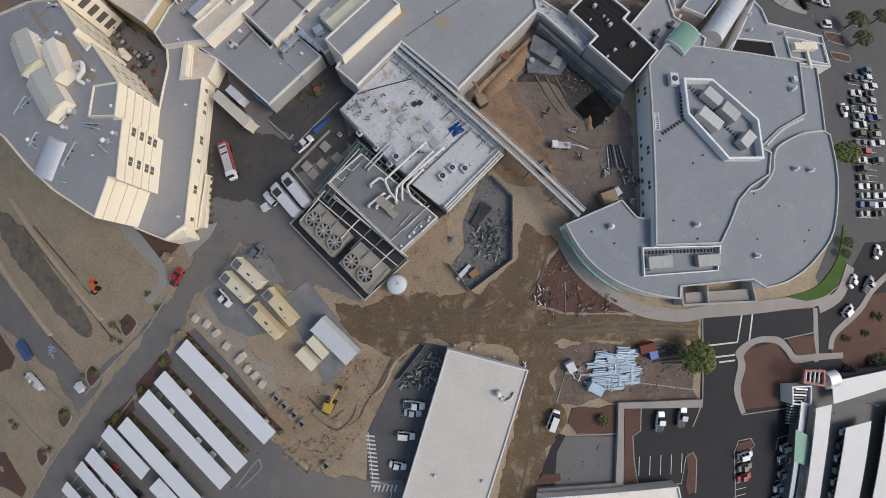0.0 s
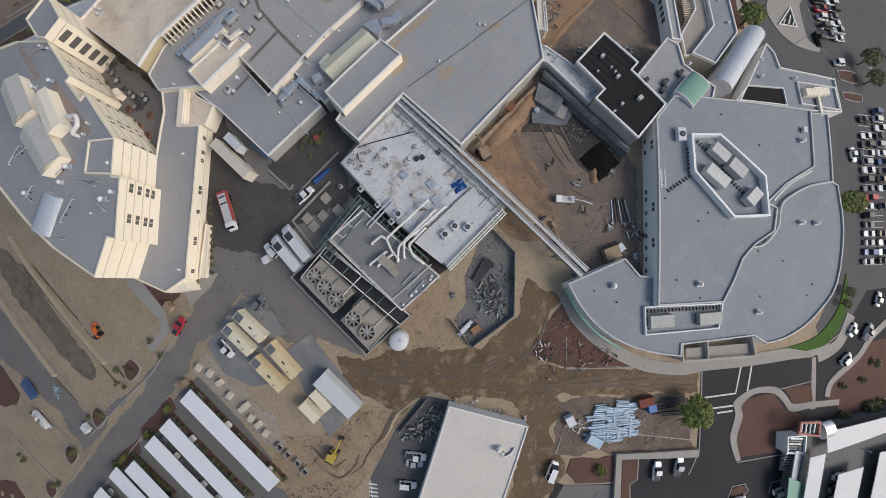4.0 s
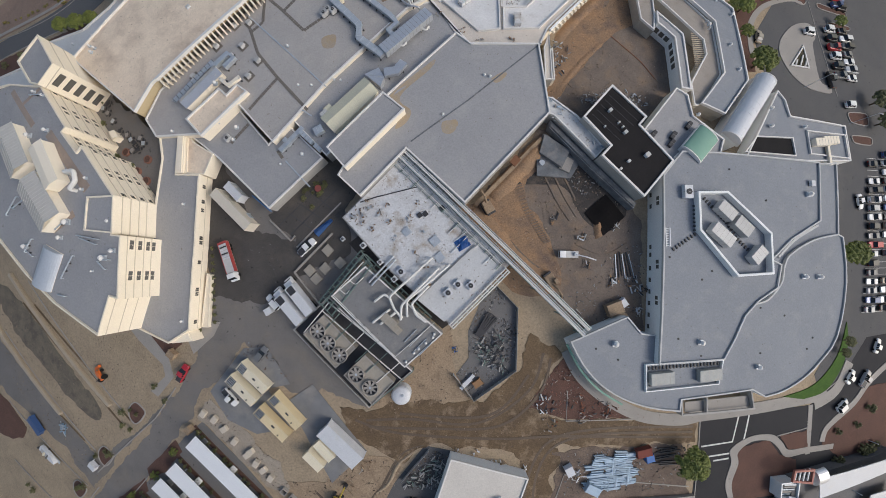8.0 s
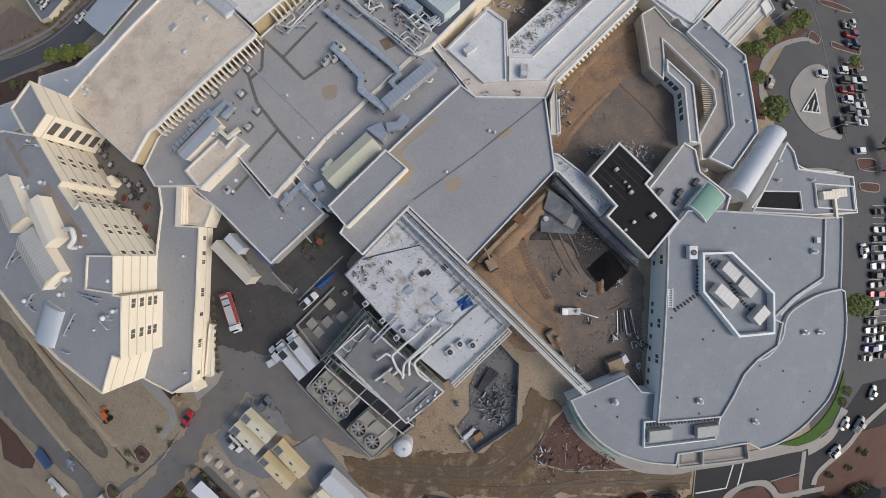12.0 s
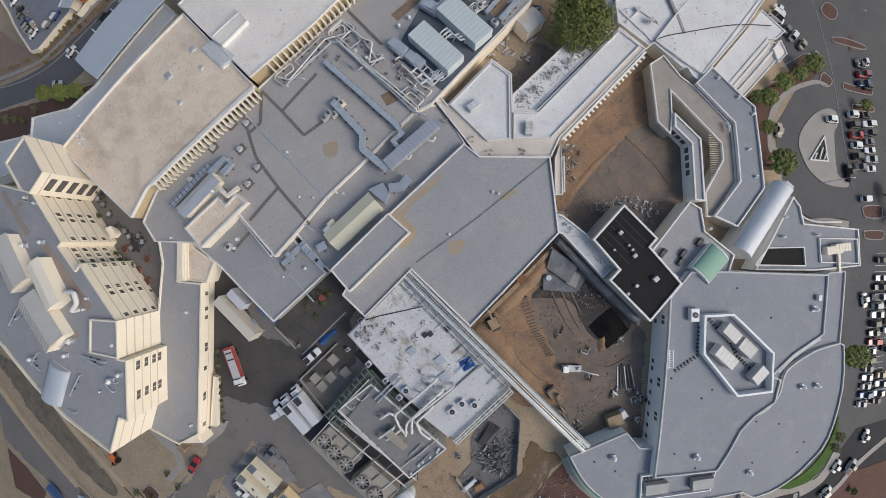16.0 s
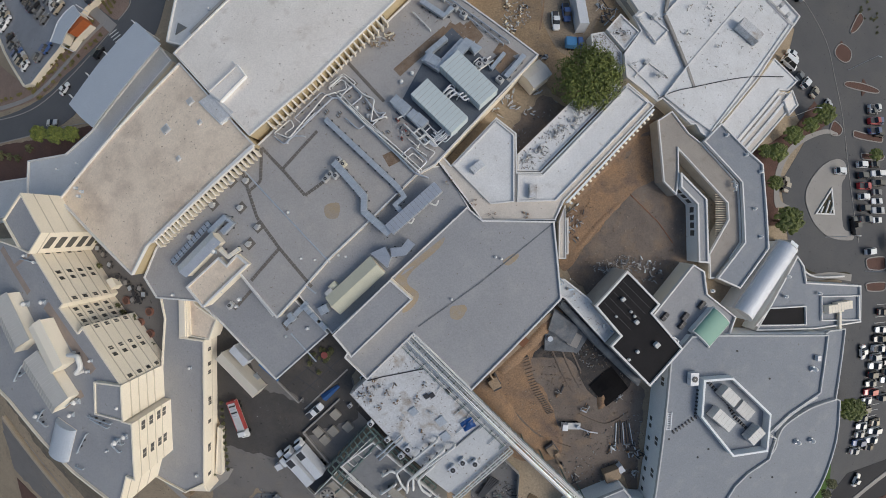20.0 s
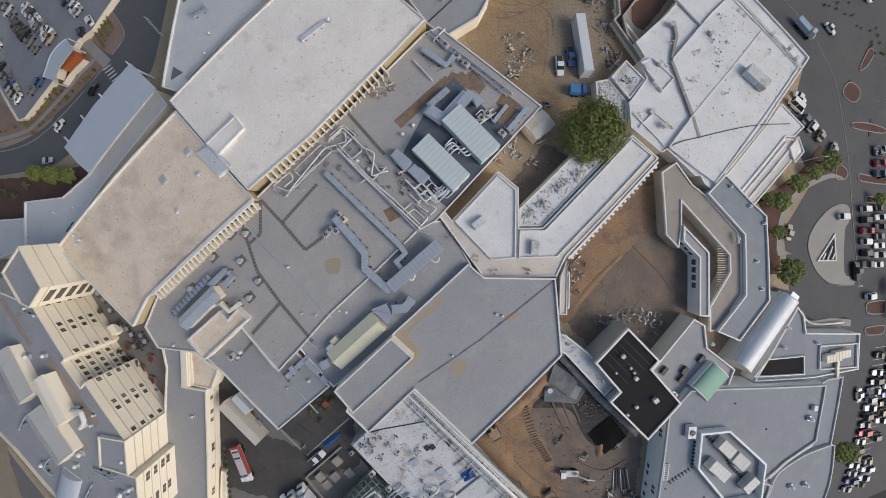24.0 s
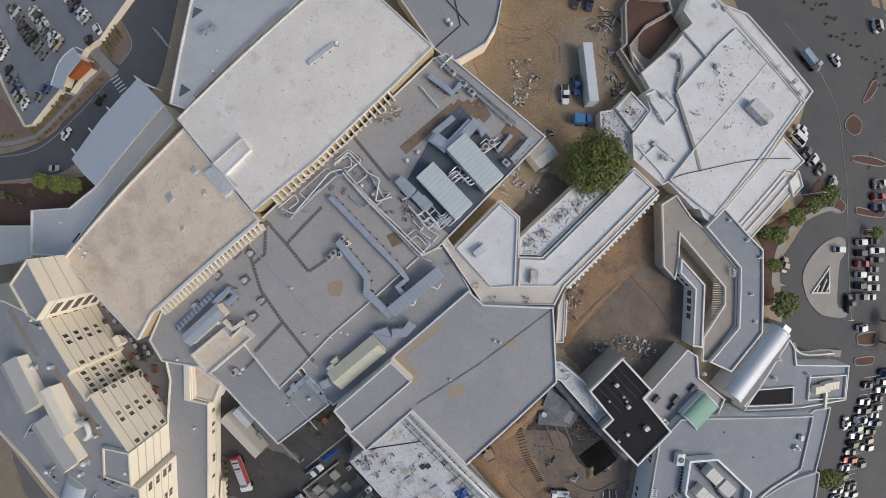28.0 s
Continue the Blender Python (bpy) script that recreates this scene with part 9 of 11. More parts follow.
def blocks_line(line, h, step=0.9, group="pipe blocks"):
    e = thing("pipe_blocks", site(*line[0], h), "row of small dark pipe blocks on the roof", "pipe blocks")
    for a, b in zip(line, line[1:]):
        a, b = Vector(a), Vector(b)
        n = int((b - a).length / step)
        rz = math.degrees(math.atan2(b.y - a.y, b.x - a.x))
        for k in range(n):
            p = a.lerp(b, k / n)
            part("block", box(-0.18, -0.42, 0, 0.18, 0.42, 0.3), M_DARK, e, m=e.matrix_basis.inverted() @ site(p.x, p.y, h, rz))
blocks_line([(61.4, 50.5), (61.2, 43.5), (54.6, 39.3)], 6.4)
blocks_line([(64.1, 52.4), (70.1, 46.4), (72.3, 42.8), (77.9, 37.8)], 6.46)
blocks_line([(50.3, 10.2), (70.0, 10.8)], 4.6)
blocks_line([(50.7, 5.8), (50.6, 9.0)], 4.6)
for _p in [(63.0, 32.3), (65.8, 34.4), (82.0, 52.3), (79.1, 45.7), (71.8, 60.1), (54.5, 37.9), (62.9, 13.3), (56.7, 17.8), (98.3, 16.1), (79.5, 24.9), (79.7, 13.3), (96.5, 13.2), (36.5, 15.5), (42.2, 12.6), (88.9, 22.4)]:
    e = thing("roof_drain", site(*_p, 6.4 if _p[1] > 12 and _p[0] < 86 and _p[0] > 52 else 4.6), "small dark drain on the grey roof", "drain", "roof drains")
    part("grate", cyl(0, 0, 0, 0.08, 0.28, n=10), M_DARK, e)
    part("dome", cyl(0, 0, 0.07, 0.2, 0.16, 0.06, 8), M_DARK, e)
tree(114.8, 38.7, 2.9, 4.6, "round bright green street tree", "small", M_LEAF, group="street trees")
for _p, r in zip([(116.3, 13.5), (114.9, 10.3)], (1.6, 1.4)):
    tree(*_p, r, 2.6, "thin young tree on the lawn edge", "small", M_LEAF2, group="street trees")
e = thing("window_bay_trim", site(50.8, 31.7), "white trims on the pale wall", "trim")
for _l in ([(53.0, 34.5), (52.8, 10.8)], ):
    placed("plinth_rail", drape(ribbon(_l, 0.3, 0, 0.5), 12), M_CONC, e)
car(129.7, 11.2, 70, "sedan", "white")

scatter("roof_scatter", [(-26.2, 48.6), (-9.8, 65.0), (15.7, 36.9), (1.0, 21.4), (-14.2, 35.1)], 200, 0.36, 4.4, M_ROOFBITS, "torn roofing bits over the stained roof", 21)
scatter("rubble_scatter", [(24.0, 78.1), (28.4, 79.1), (33.5, 73.4), (42.8, 64.6), (40.0, 61.7), (34.5, 65.8), (26.3, 73.1)], 70, 0.35, 4.8, M_PALEBITS, "broken bits on the torn link roof", 22)
scatter("scrap_scatter", [(33.2, 30.1), (50.9, 46.1), (51.0, 17.8), (45.4, 23.9), (34.9, 16.7), (24.3, 28.7)], 300, 0.4, 0.15, M_BITS, "steel offcuts on the dug court floor", 23)
scatter("clod_scatter", [(1.1, 53.7), (8.3, 52.9), (24.8, 69.9), (46.3, 53.6), (50.1, 46.1), (28.7, 30.1), (18.4, 28.8), (6.8, 42.0)], 420, 0.4, 0.2, M_CLODS, "clay clods in the dug court", 24)
scatter("rubble_scatter", [(24.8, 69.9), (35.3, 68.5), (44.1, 55.1), (36.4, 53.6), (26.1, 62.4)], 220, 0.6, 0.15, M_BITS, "broken dark concrete below the link", 25)
scatter("yard_litter", [(-60.3, 56.9), (-51.7, 46.0), (-40.5, 43.6), (-33.3, 52.2), (-25.9, 51.8), (-25.8, 39.6), (-39.5, 33.9), (-52.1, 28.1)], 90, 0.2, 0.1, M_BITS, "small litter on the dark yard", 26)
for _l in ([(24.6, 61.7), (28.2, 53.6), (31.8, 47.7)], [(26.9, 62.4), (30.4, 54.3), (33.6, 48.8)], [(30.5, 59.5), (33.4, 53.5)], [(15.5, 43.4), (22.8, 36.1), (31.7, 32.3)], [(16.3, 41.2), (22.1, 33.9), (30.2, 30.1)], [(33.2, 41.8), (40.7, 38.8), (46.9, 41.7)]):
    structure("wheel_rut", drape(ribbon(smooth_line(_l, 8), 0.4, -0.1, 0.3)), M_PIT, "machine track across the court floor", "wheel rut")
for _k in range(7):
    _p = [(43.8, 35.8), (45.4, 29.9)]
    e = thing("steel_bundle", site(_p[0][0] + 0.7 * _k, _p[0][1] + 0.3 * (_k % 3), 0.15, 92 + 2 * _k), "long dark steel bars laid side by side", "steel bundle", "court bundles")
    part("bar", box(-3.2, -0.1, 0, 3.2, 0.1, 0.25), M_DARK if _k % 3 else M_DUCT, e)
# ---- plant roof ----
M_PAVER = surface("dark_roof_paver", (0.16, 0.145, 0.13), (0.2, 0.18, 0.16), 0.9, size=0.8, grain=0.15, amount=0.9, bump=0.2)


def paver_strip(line, h=6.2, w=0.8):
    """A strip of square roof pavers, each its own slab."""
    e = thing("paver_strip", Matrix.Translation((*line[0], land(*line[0]))), "strip of dark square pavers on the roof", "paver strip", "paver strips", "structure")
    me = mesh_of("paver", box(-0.38, -w / 2, 0, 0.38, w / 2, 0.07), M_PAVER)
    for a, b in zip(line, line[1:]):
        a, b = Vector(a), Vector(b)
        n = max(1, int((b - a).length / 0.82))
        rz = math.degrees(math.atan2(b.y - a.y, b.x - a.x))
        for k in range(n):
            p = a.lerp(b, (k + 0.5) / n)
            o = new("paver", me)
            o.parent = e
            o.matrix_basis = e.matrix_basis.inverted() @ site(p.x, p.y, h, rz)
    return e


for _l in ([(-48.9, 110.4), (-43.1, 104.8), (-37.0, 98.3), (-30.0, 103.3)], [(-43.1, 104.8), (-34.4, 114.4)], [(-48.9, 110.4), (-48.7, 102.0), (-51.9, 99.2)], [(-53.7, 104.2), (-49.4, 92.8), (-43.3, 85.2), (-34.9, 75.9)], [(-43.3, 85.2), (-50.7, 77.0)], [(-27.2, 132.0), (-17.8, 121.7)]):
    paver_strip(_l)
paver_strip([(-43.5, 66.4), (-42.0, 64.3)], 4.2)
paver_strip([(-51.9, 74.1), (-56.6, 69.1)], 4.2)
for _l, h in (([(-53.7, 105.0), (-30.3, 81.9)], 6.2), ([(-41.2, 63.6), (-34.6, 56.6)], 4.2), ([(-36.7, 76.3), (-33.8, 74.3)], 6.2)):
    structure("roof_seam", drape(ribbon(_l, 0.35, h - 0.05, h + 0.1)), M_DUCT, "narrow pale seam strip on the roof", "seam")
for _p in [(-56.6, 101.7), (-61.4, 95.9), (-53.7, 95.2), (-48.9, 90.4), (-51.2, 86.2), (-67.3, 87.7), (-52.4, 102.0)]:
    e = thing("vent_pad", site(*_p, 6.2, 45), "dark paver pad with a small exhaust unit", "vent pad", "vent pads")
    part("pad", box(-1.3, -1.1, 0, 1.3, 1.1, 0.08), M_PAVER, e)
    c = part("exhaust_box", box(-0.7, -0.55, 0.08, 0.4, 0.55, 0.9, 0.05), M_UNIT, e)
    part("exhaust_hood", cyl(0.5, 0, 0.1, 0.8, 0.28, 0.2, 10), M_UNIT, e)
for _p, s in zip([(-41.1, 94.0), (-37.6, 82.8), (-34.1, 82.5), (-28.2, 83.7), (-26.5, 83.4), (-72.6, 72.7), (-59.2, 74.2), (-53.7, 72.3), (-55.8, 70.0), (-36.7, 65.1), (-42.5, 62.8), (-66.2, 100.0)], (.8, .6, .6, .6, .6, .8, 1.2, 1.0, .9, .9, .6, .7)):
    vent(*_p, 6.2 if _p[1] > 71 else 4.2, s)
for _p in [(-61.1, 75.3), (-57.1, 70.3)]:
    unit(*_p, 45, 1.8, 1.3, 1.1, 4.2, "grey condenser on the lower roof", fans=1)
for _p in [(-40.3, 68.1), (-36.1, 69.9), (-34.4, 68.3), (-32.2, 66.2)]:
    unit(*_p, -45, 2.2, 1.2, 1.2, 4.6, "blue-grey equipment box on the lower roof", M_DUCT, fans=0)
duct([(-42.3, 66.0), (-36.4, 71.9)], 1.2, 4.5, 5.4, "blue-grey box duct on the lower roof")

# plant room and its shed
building("plant_room", [(-67.7, 75.1), (-58.6, 82.9), (-56.4, 80.9), (-53.7, 83.7), (-50.6, 81.3), (-62.9, 70.1)], 7.4, "tan roofed plant room with white edge", roof=M_TANROOF, wall=M_CREAM, lip=0.5, lip_w=0.4)
gable_house(-63.4, 83.3, 43, 13.0, 3.4, 2.0, 0.7, 6.2, "long silver ridged roof shed beside a walkway", M_SILVER, "roof_shed")
e = thing("roof_walkway", site(-67.0, 86.2, 6.2, 44), "grey steel walkway with rails along the shed", "walkway")
part("deck", box(-7.5, -0.8, 0.5, 7.5, 0.8, 0.62), M_DUCT, e)
for k in range(12):
    part("rail_post", box(-7.4 + 1.34 * k - .04, -0.8, 0.6, -7.4 + 1.34 * k + .04, -0.72, 1.6), M_DUCT, e)
    part("tread_bar", box(-7.4 + 1.34 * k - .1, -0.75, 0.62, -7.4 + 1.34 * k + .1, 0.75, 0.68), M_DARK, e)
part("rail", box(-7.5, -0.82, 1.55, 7.5, -0.74, 1.63), M_SILVER, e)
duct([(-61.6, 88.9), (-57.3, 92.8), (-55.4, 91.4), (-58.0, 88.9)], 1.4, 6.5, 7.6, "grey box duct at the shed's end")
duct([(-58.0, 85.0), (-55.7, 83.0), (-52.7, 85.1)], 1.0, 7.6, 8.4, "pale box duct on the plant room", M_CREAM)
for _p in [(-59.3, 86.1), (-59.8, 84.2)]:
    vent(*_p, 7.4, 1.2)

# ducts and pipes
duct([(-29.5, 106.3), (-21.9, 98.0), (-21.9, 94.3), (-15.6, 89.0)], 1.7, 6.7, 7.7, "wide bent galvanised duct on the roof")
duct([(-32.0, 117.0), (-14.0, 100.4), (-12.2, 98.0), (-14.4, 96.0), (-12.8, 94.3)], 1.3, 6.7, 7.6, "long galvanised duct with feet")
unit(-9.8, 95.0, 42, 15.5, 3.0, 2.0, 6.2, "long silver air handler on the plant roof", M_SILVER, fans=0)
for _p in [(-5.1, 96.4), (-10.9, 92.1), (-17.0, 91.0)]:
    pipe_run([(_p[0] - 1, _p[1]), (_p[0] + 0.5, _p[1] - 0.6), (_p[0] + 1, _p[1] + 0.6)], 7.0, 0.2, "short looped white pipe beside the handler", drop=6.2)
for _p in [(-28.4, 106.7), (-27.2, 105.7), (-30.4, 103.2), (-31.4, 102.1), (-29.0, 102.9)]:
    unit(*_p, 40, 1.6, 1.2, 1.3, 6.2, "rust-streaked roof pump set", M_CREAMUNIT if _p[0] > -28 else M_UNIT, "pump_set", 1, "pump")
gable_house(-23.9, 76.5, 43, 15.0, 5.2, 1.6, 0.8, 5.0, "long yellowish ribbed metal roof over the strip", M_RIBROOF, "roof_shed")
flare = thing("duct_hood", site(-17.5, 83.6, 5.0, level=True), "folded silver hood between ribbed roof and duct", "duct hood")
placed("hood", drape(prism([(-20.3, 84.4), (-16.7, 86.0), (-15.3, 83.4), (-16.2, 80.9)], 4.98, 6.9), 60), M_SILVER, flare)
placed("fold", drape(ribbon([(-20.1, 84.2), (-15.4, 83.5)], 0.2, 6.8, 7.05), 60), M_SILVER, flare)
for _p, _q in (([(-25.9, 74.6), (-24.2, 76.2), (-22.6, 74.7), (-24.3, 73.1)], 6.3), ([(-30.9, 76.0), (-29.4, 77.4), (-28.4, 76.4), (-29.9, 75.0)], 6.2)):
    _v = thing("roof_dormer", site(_p[0][0], _p[0][1], 5.0, level=True), "small yellowish box against the ribbed roof", "dormer")
    placed("casing", drape(prism(_p, 4.98, _q), 60), M_RIBROOF, _v)
duct([(-15.3, 84.6), (-12.2, 85.0), (-10.4, 87.3)], 2.2, 6.2, 7.2, "pale tapered duct leaving the ribbed roof", M_SILVER)
duct([(-32.9, 69.9), (-30.8, 71.0)], 2.0, 5.3, 6.6, "blue-grey duct end at the ribbed roof")
for _p in [(-30.3, 74.6), (-20.9, 78.6), (-27.5, 71.6)]:
    unit(*_p, 43, 2.0, 1.5, 1.6, 5.0, "pale box unit beside the ribbed roof", fans=0)
for _l, r in (([(-41.9, 111.4), (-30.7, 122.5), (-29.2, 122.5), (-13.1, 107.0), (-9.6, 103.5), (-6.6, 102.5)], 0.22), ([(-40.2, 117.6), (-33.5, 124.1), (-30.7, 122.6)], 0.17), ([(-28.6, 122.8), (-25.8, 125.7), (-23.0, 122.7), (-26.0, 120.2), (-25.5, 119.2)], 0.17), ([(-27.1, 117.3), (-23.7, 114.4), (-21.3, 116.2)], 0.16),
              ([(-22.4, 122.4), (-19.0, 118.3), (-17.0, 118.7), (-20.7, 115.1)], 0.17), ([(-21.7, 121.4), (-18.7, 117.2), (-17.5, 117.6)], 0.15), ([(-31.5, 126.2), (-28.2, 128.9), (-24.8, 126.2), (-28.5, 123.0)], 0.15), ([(-30.9, 125.3), (-28.5, 127.4), (-26.5, 125.5)], 0.13), ([(-29.5, 124.1), (-27.1, 124.7), (-27.7, 127.0)], 0.13), ([(-45.4, 113.1), (-42.4, 110.9), (-40.3, 113.0), (-37.4, 112.9)], 0.17), ([(-45.3, 113.8), (-41.2, 117.3), (-40.1, 115.4), (-42.5, 113.7)], 0.15), ([(-40.2, 117.6), (-37.9, 115.8), (-34.8, 118.9)], 0.14),
              ([(-13.2, 107.9), (-10.7, 110.1), (-6.8, 106.5), (-9.5, 103.7)], 0.16), ([(-12.3, 106.9), (-10.3, 108.6), (-8.0, 106.5)], 0.14), ([(-10.8, 113.4), (-8.4, 111.0), (-9.7, 109.6), (-7.0, 107.9)], 0.14), ([(-9.8, 114.1), (-7.0, 111.6), (-8.0, 110.3), (-4.8, 108.7), (-6.3, 107.2)], 0.14), ([(-8.4, 114.4), (-6.0, 112.0), (-3.7, 112.0)], 0.14), ([(-11.4, 112.0), (-9.0, 109.9)], 0.14), ([(-7.1, 116.1), (-4.7, 113.4), (-5.3, 110.6)], 0.14),
              ([(-3.1, 123.8), (-1.2, 125.8), (-0.2, 124.9), (-0.7, 123.4), (1.8, 123.8), (0.2, 122.0)], 0.17), ([(-2.7, 122.8), (-1.3, 124.4), (-1.6, 122.8), (0.5, 123.0)], 0.15), ([(4.3, 131.4), (5.8, 132.9), (6.8, 131.4), (5.1, 130.3)], 0.15), ([(5.0, 130.0), (7.2, 132.2), (8.4, 130.0)], 0.15)):
    pipe_run(_l, 7.0, r, "silvery lagged pipe loop on the plant roof", M_PIPE if r < 0.16 else M_SILVER, drop=6.2)
duct([(-7.2, 132.5), (-3.1, 129.6), (2.9, 136.2), (5.3, 133.8)], 2.6, 7.4, 8.3, "pale blue-grey bent duct beside the chiller cabinet", M_DUCT, legs=False)
for _p, _l in zip([(-13.2, 119.5), (-9.6, 116.7)], (4.2, 4.6)):
    unit(*_p, -45, _l, 2.4, 1.4, 6.27, "pale blue-grey plant cabinet", M_DUCT, fans=0)
_rs = random.Random(14)
_q = [(-34.9, 119.1), (-25.2, 129.2), (-14.9, 118.8), (-11.8, 104.7)]
for k in range(24):
    a = Vector(_q[0]).lerp(Vector(_q[1]), _rs.random())
    b = Vector(_q[3]).lerp(Vector(_q[2]), _rs.random())
    p = a.lerp(b, _rs.random())
    e = thing("rubber_block", site(p.x, p.y, 6.2, 42), "small dark rubber block on the roof", "block", "rubber blocks")
    part("block", box(-0.35, -0.35, 0, 0.35, 0.35, 0.35, 0.03), M_PAVER, e)
    part("strap", box(-0.1, -0.3, 0.34, 0.1, 0.3, 0.45), M_DUCT, e)
for _a, w in (([(-8.9, 124.0), (0.9, 114.3)], 5.6), ([(-1.8, 131.1), (7.8, 121.1)], 6.0)):
    a, b = Vector(_a[0]), Vector(_a[1])
    c = (a + b) / 2
    unit(c.x, c.y, math.degrees(math.atan2(b.y - a.y, b.x - a.x)), (b - a).length, w, 2.7, 6.3, "large pale grey chiller cabinet with seams", surface("pale_blue_grey_cabinet", (0.55, 0.61, 0.61), (0.48, 0.54, 0.54), 0.6, size=3), "chiller_cabinet", 0, "chiller")
structure("plant_pad", drape(prism([(-14.9, 118.8), (-6.7, 135.0), (-1.1, 141.2), (13.7, 126.1), (-2.3, 108.9)], 6.1, 6.27)), M_DARKPAD, "blue-grey coated plant deck", "roof deck")
for k in range(3):
    pipe_run([(p[0] + 0.7 * k, p[1] - 0.7 * k) for p in [(-3.1, 123.1), (-1.4, 124.5), (0.6, 122.4), (1.7, 123.1)]], 8.4, 0.2, "white looped pipe between the cabinets", M_WHITEMETAL, drop=6.3, supports=False)
duct([(-7.7, 132.8), (-3.5, 129.9)], 3.0, 6.6, 8.0, "blue-grey plenum box on the plant deck")
duct([(-3.8, 130.7), (1.4, 136.7), (4.7, 134.3)], 1.4, 6.6, 8.0, "blue-grey square duct on the plant deck")
duct([(-7.3, 133.3), (-2.5, 137.7)], 1.4, 6.6, 7.8, "blue-grey square duct on the plant deck")
for _p in [(-14.1, 120.7), (-12.7, 119.6), (-9.9, 117.1), (-8.5, 116.2)]:
    unit(*_p, -42, 3.2, 2.4, 1.6, 6.27, "blue-grey equipment cabinet on the deck", M_DUCT, fans=0)
for k in range(16):
    _p = [(-9.8, 113.6), (-5.0, 115.0), (-2.3, 111.5), (-7.7, 109.4)]
    a = Vector(_p[0]).lerp(Vector(_p[2]), _rs.random())
    b = Vector(_p[1]).lerp(Vector(_p[3]), _rs.random())
    p = a.lerp(b, 0.5)
    d = _rs.choice(((1.6, 1.6), (1.6, -1.6)))
    pipe_run([(p.x, p.y), (p.x + d[0], p.y + d[1]), (p.x + 2 * d[0], p.y), (p.x + 2.6 * d[0], p.y + 0.8)], 7.0 + 0.1 * (k % 4), 0.14, "tangled white service pipe", M_WHITEMETAL if k % 2 else M_DUCT, drop=6.27, supports=False)
for _p, _s in zip([(-14.1, 116.1), (-12.7, 114.7), (-11.7, 113.7), (-13.0, 113.0)], range(4)):
    heap(*_p, 1.1, 8, [plain("dull_red_scrap", (0.3, 0.1, 0.08), 0.8), M_DARK, M_UNIT], 400 + _s, "small heap of parts and red drums", "parts_heap", 6.28, 1.2, "parts heap")
for _p, _s in zip([(-18.4, 137.8), (-17.1, 138.6), (-19.8, 136.3)], range(3)):
    heap(*_p, 1.6, 12, [M_SAND, M_UNIT, M_CREAMUNIT], 410 + _s, "heap of torn lagging on the roof", "lagging_heap", 6.25, 1.8, "debris")
for _p in [(-13.5, 126.5), (-10.9, 128.7), (-37.1, 146.1), (-24.4, 119.9), (-21.5, 117.9)]:
    vent(*_p, 6.2, 1.0)
for _l, r in (([(-31.6, 125.0), (-28.1, 128.2), (-22.8, 123.1), (-20.0, 121.9), (-20.7, 116.2), (-17.0, 117.5)], 0.19), ([(-29.4, 123.1), (-22.6, 116.2), (-16.3, 110.7), (-8.8, 103.9)], 0.2), ([(-28.9, 123.7), (-22.1, 116.8), (-15.8, 111.3), (-8.3, 104.5)], 0.14), ([(-44.5, 113.7), (-41.1, 112.4), (-32.4, 123.1), (-29.8, 123.8)], 0.16), ([(-26.5, 120.6), (-20.7, 115.0), (-14.4, 110.1)], 0.15),
              ([(-14.2, 117.0), (-11.6, 118.2), (-9.6, 115.4), (-7.0, 116.4)], 0.2), ([(-12.6, 115.6), (-10.2, 113.2), (-8.6, 114.8), (-5.2, 111.4)], 0.2), ([(-11.4, 114.4), (-8.8, 111.8), (-7.4, 113.2), (-4.6, 110.4)], 0.2), ([(-9.6, 112.2), (-7.6, 110.2), (-6.2, 111.6)], 0.2)):
    pipe_run(_l, 7.35, r, "fat pale lagged pipe on the plant roof", M_PIPE, drop=6.2)
# north end of the plant roof
for _l in ([(-7.7, 152.7), (11.8, 136.4)], [(-7.1, 153.4), (13.2, 137.0)]):
    pipe_run(_l, 7.0, 0.2, "long pale pipe along the roof's north edge", M_SILVER, drop=6.2)
for _l, w in (([(-9.0, 148.2), (-3.1, 143.9), (-1.1, 146.2)], 1.4), ([(12.1, 127.6), (16.8, 133.4)], 1.2), ([(8.5, 129.5), (11.9, 133.9)], 0.9)):
    duct(_l, w, 6.6, 7.5, "pale box duct at the roof's north end")
for _p in [(-3.3, 149.1), (-0.4, 146.2), (1.8, 144.1), (7.1, 131.5), (5.7, 130.5), (10.7, 126.8)]:
    unit(*_p, -42, 1.8, 1.3, 1.2, 6.2, "small pale equipment unit", fans=1)
for _l in ([(4.4, 130.1), (8.5, 133.1)], [(5.1, 129.1), (9.2, 132.1)], [(-11.0, 145.3), (-6.5, 140.3)], [(-6.2, 150.6), (-3.5, 153.8)]):
    pipe_run(_l, 6.8, 0.2, "white pipe at the roof's north end", drop=6.2)
for _l in ([(-1.6, 142.8), (4.1, 139.4), (3.5, 137.7), (-3.0, 140.6)], [(11.2, 137.6), (15.6, 134.2), (11.4, 132.6), (9.2, 134.6)], [(0.3, 140.9), (3.7, 143.2), (6.9, 139.0), (5.2, 136.8)], [(8.4, 132.0), (12.1, 135.6), (14.9, 132.9), (10.2, 127.9)], [(-15.7, 130.1), (-3.2, 141.7), (-1.5, 140.1), (-13.9, 128.2)], [(-3.9, 139.7), (1.0, 142.8), (3.1, 140.5), (-1.8, 136.7)], [(-17.9, 108.1), (-15.2, 109.4), (-13.4, 106.7), (-16.2, 105.3)]):
    structure("roof_stain", drape(prism(_l, 6.1, 6.215)), M_BROWNPATCH, "brown stained patch on the plant roof", "stain")
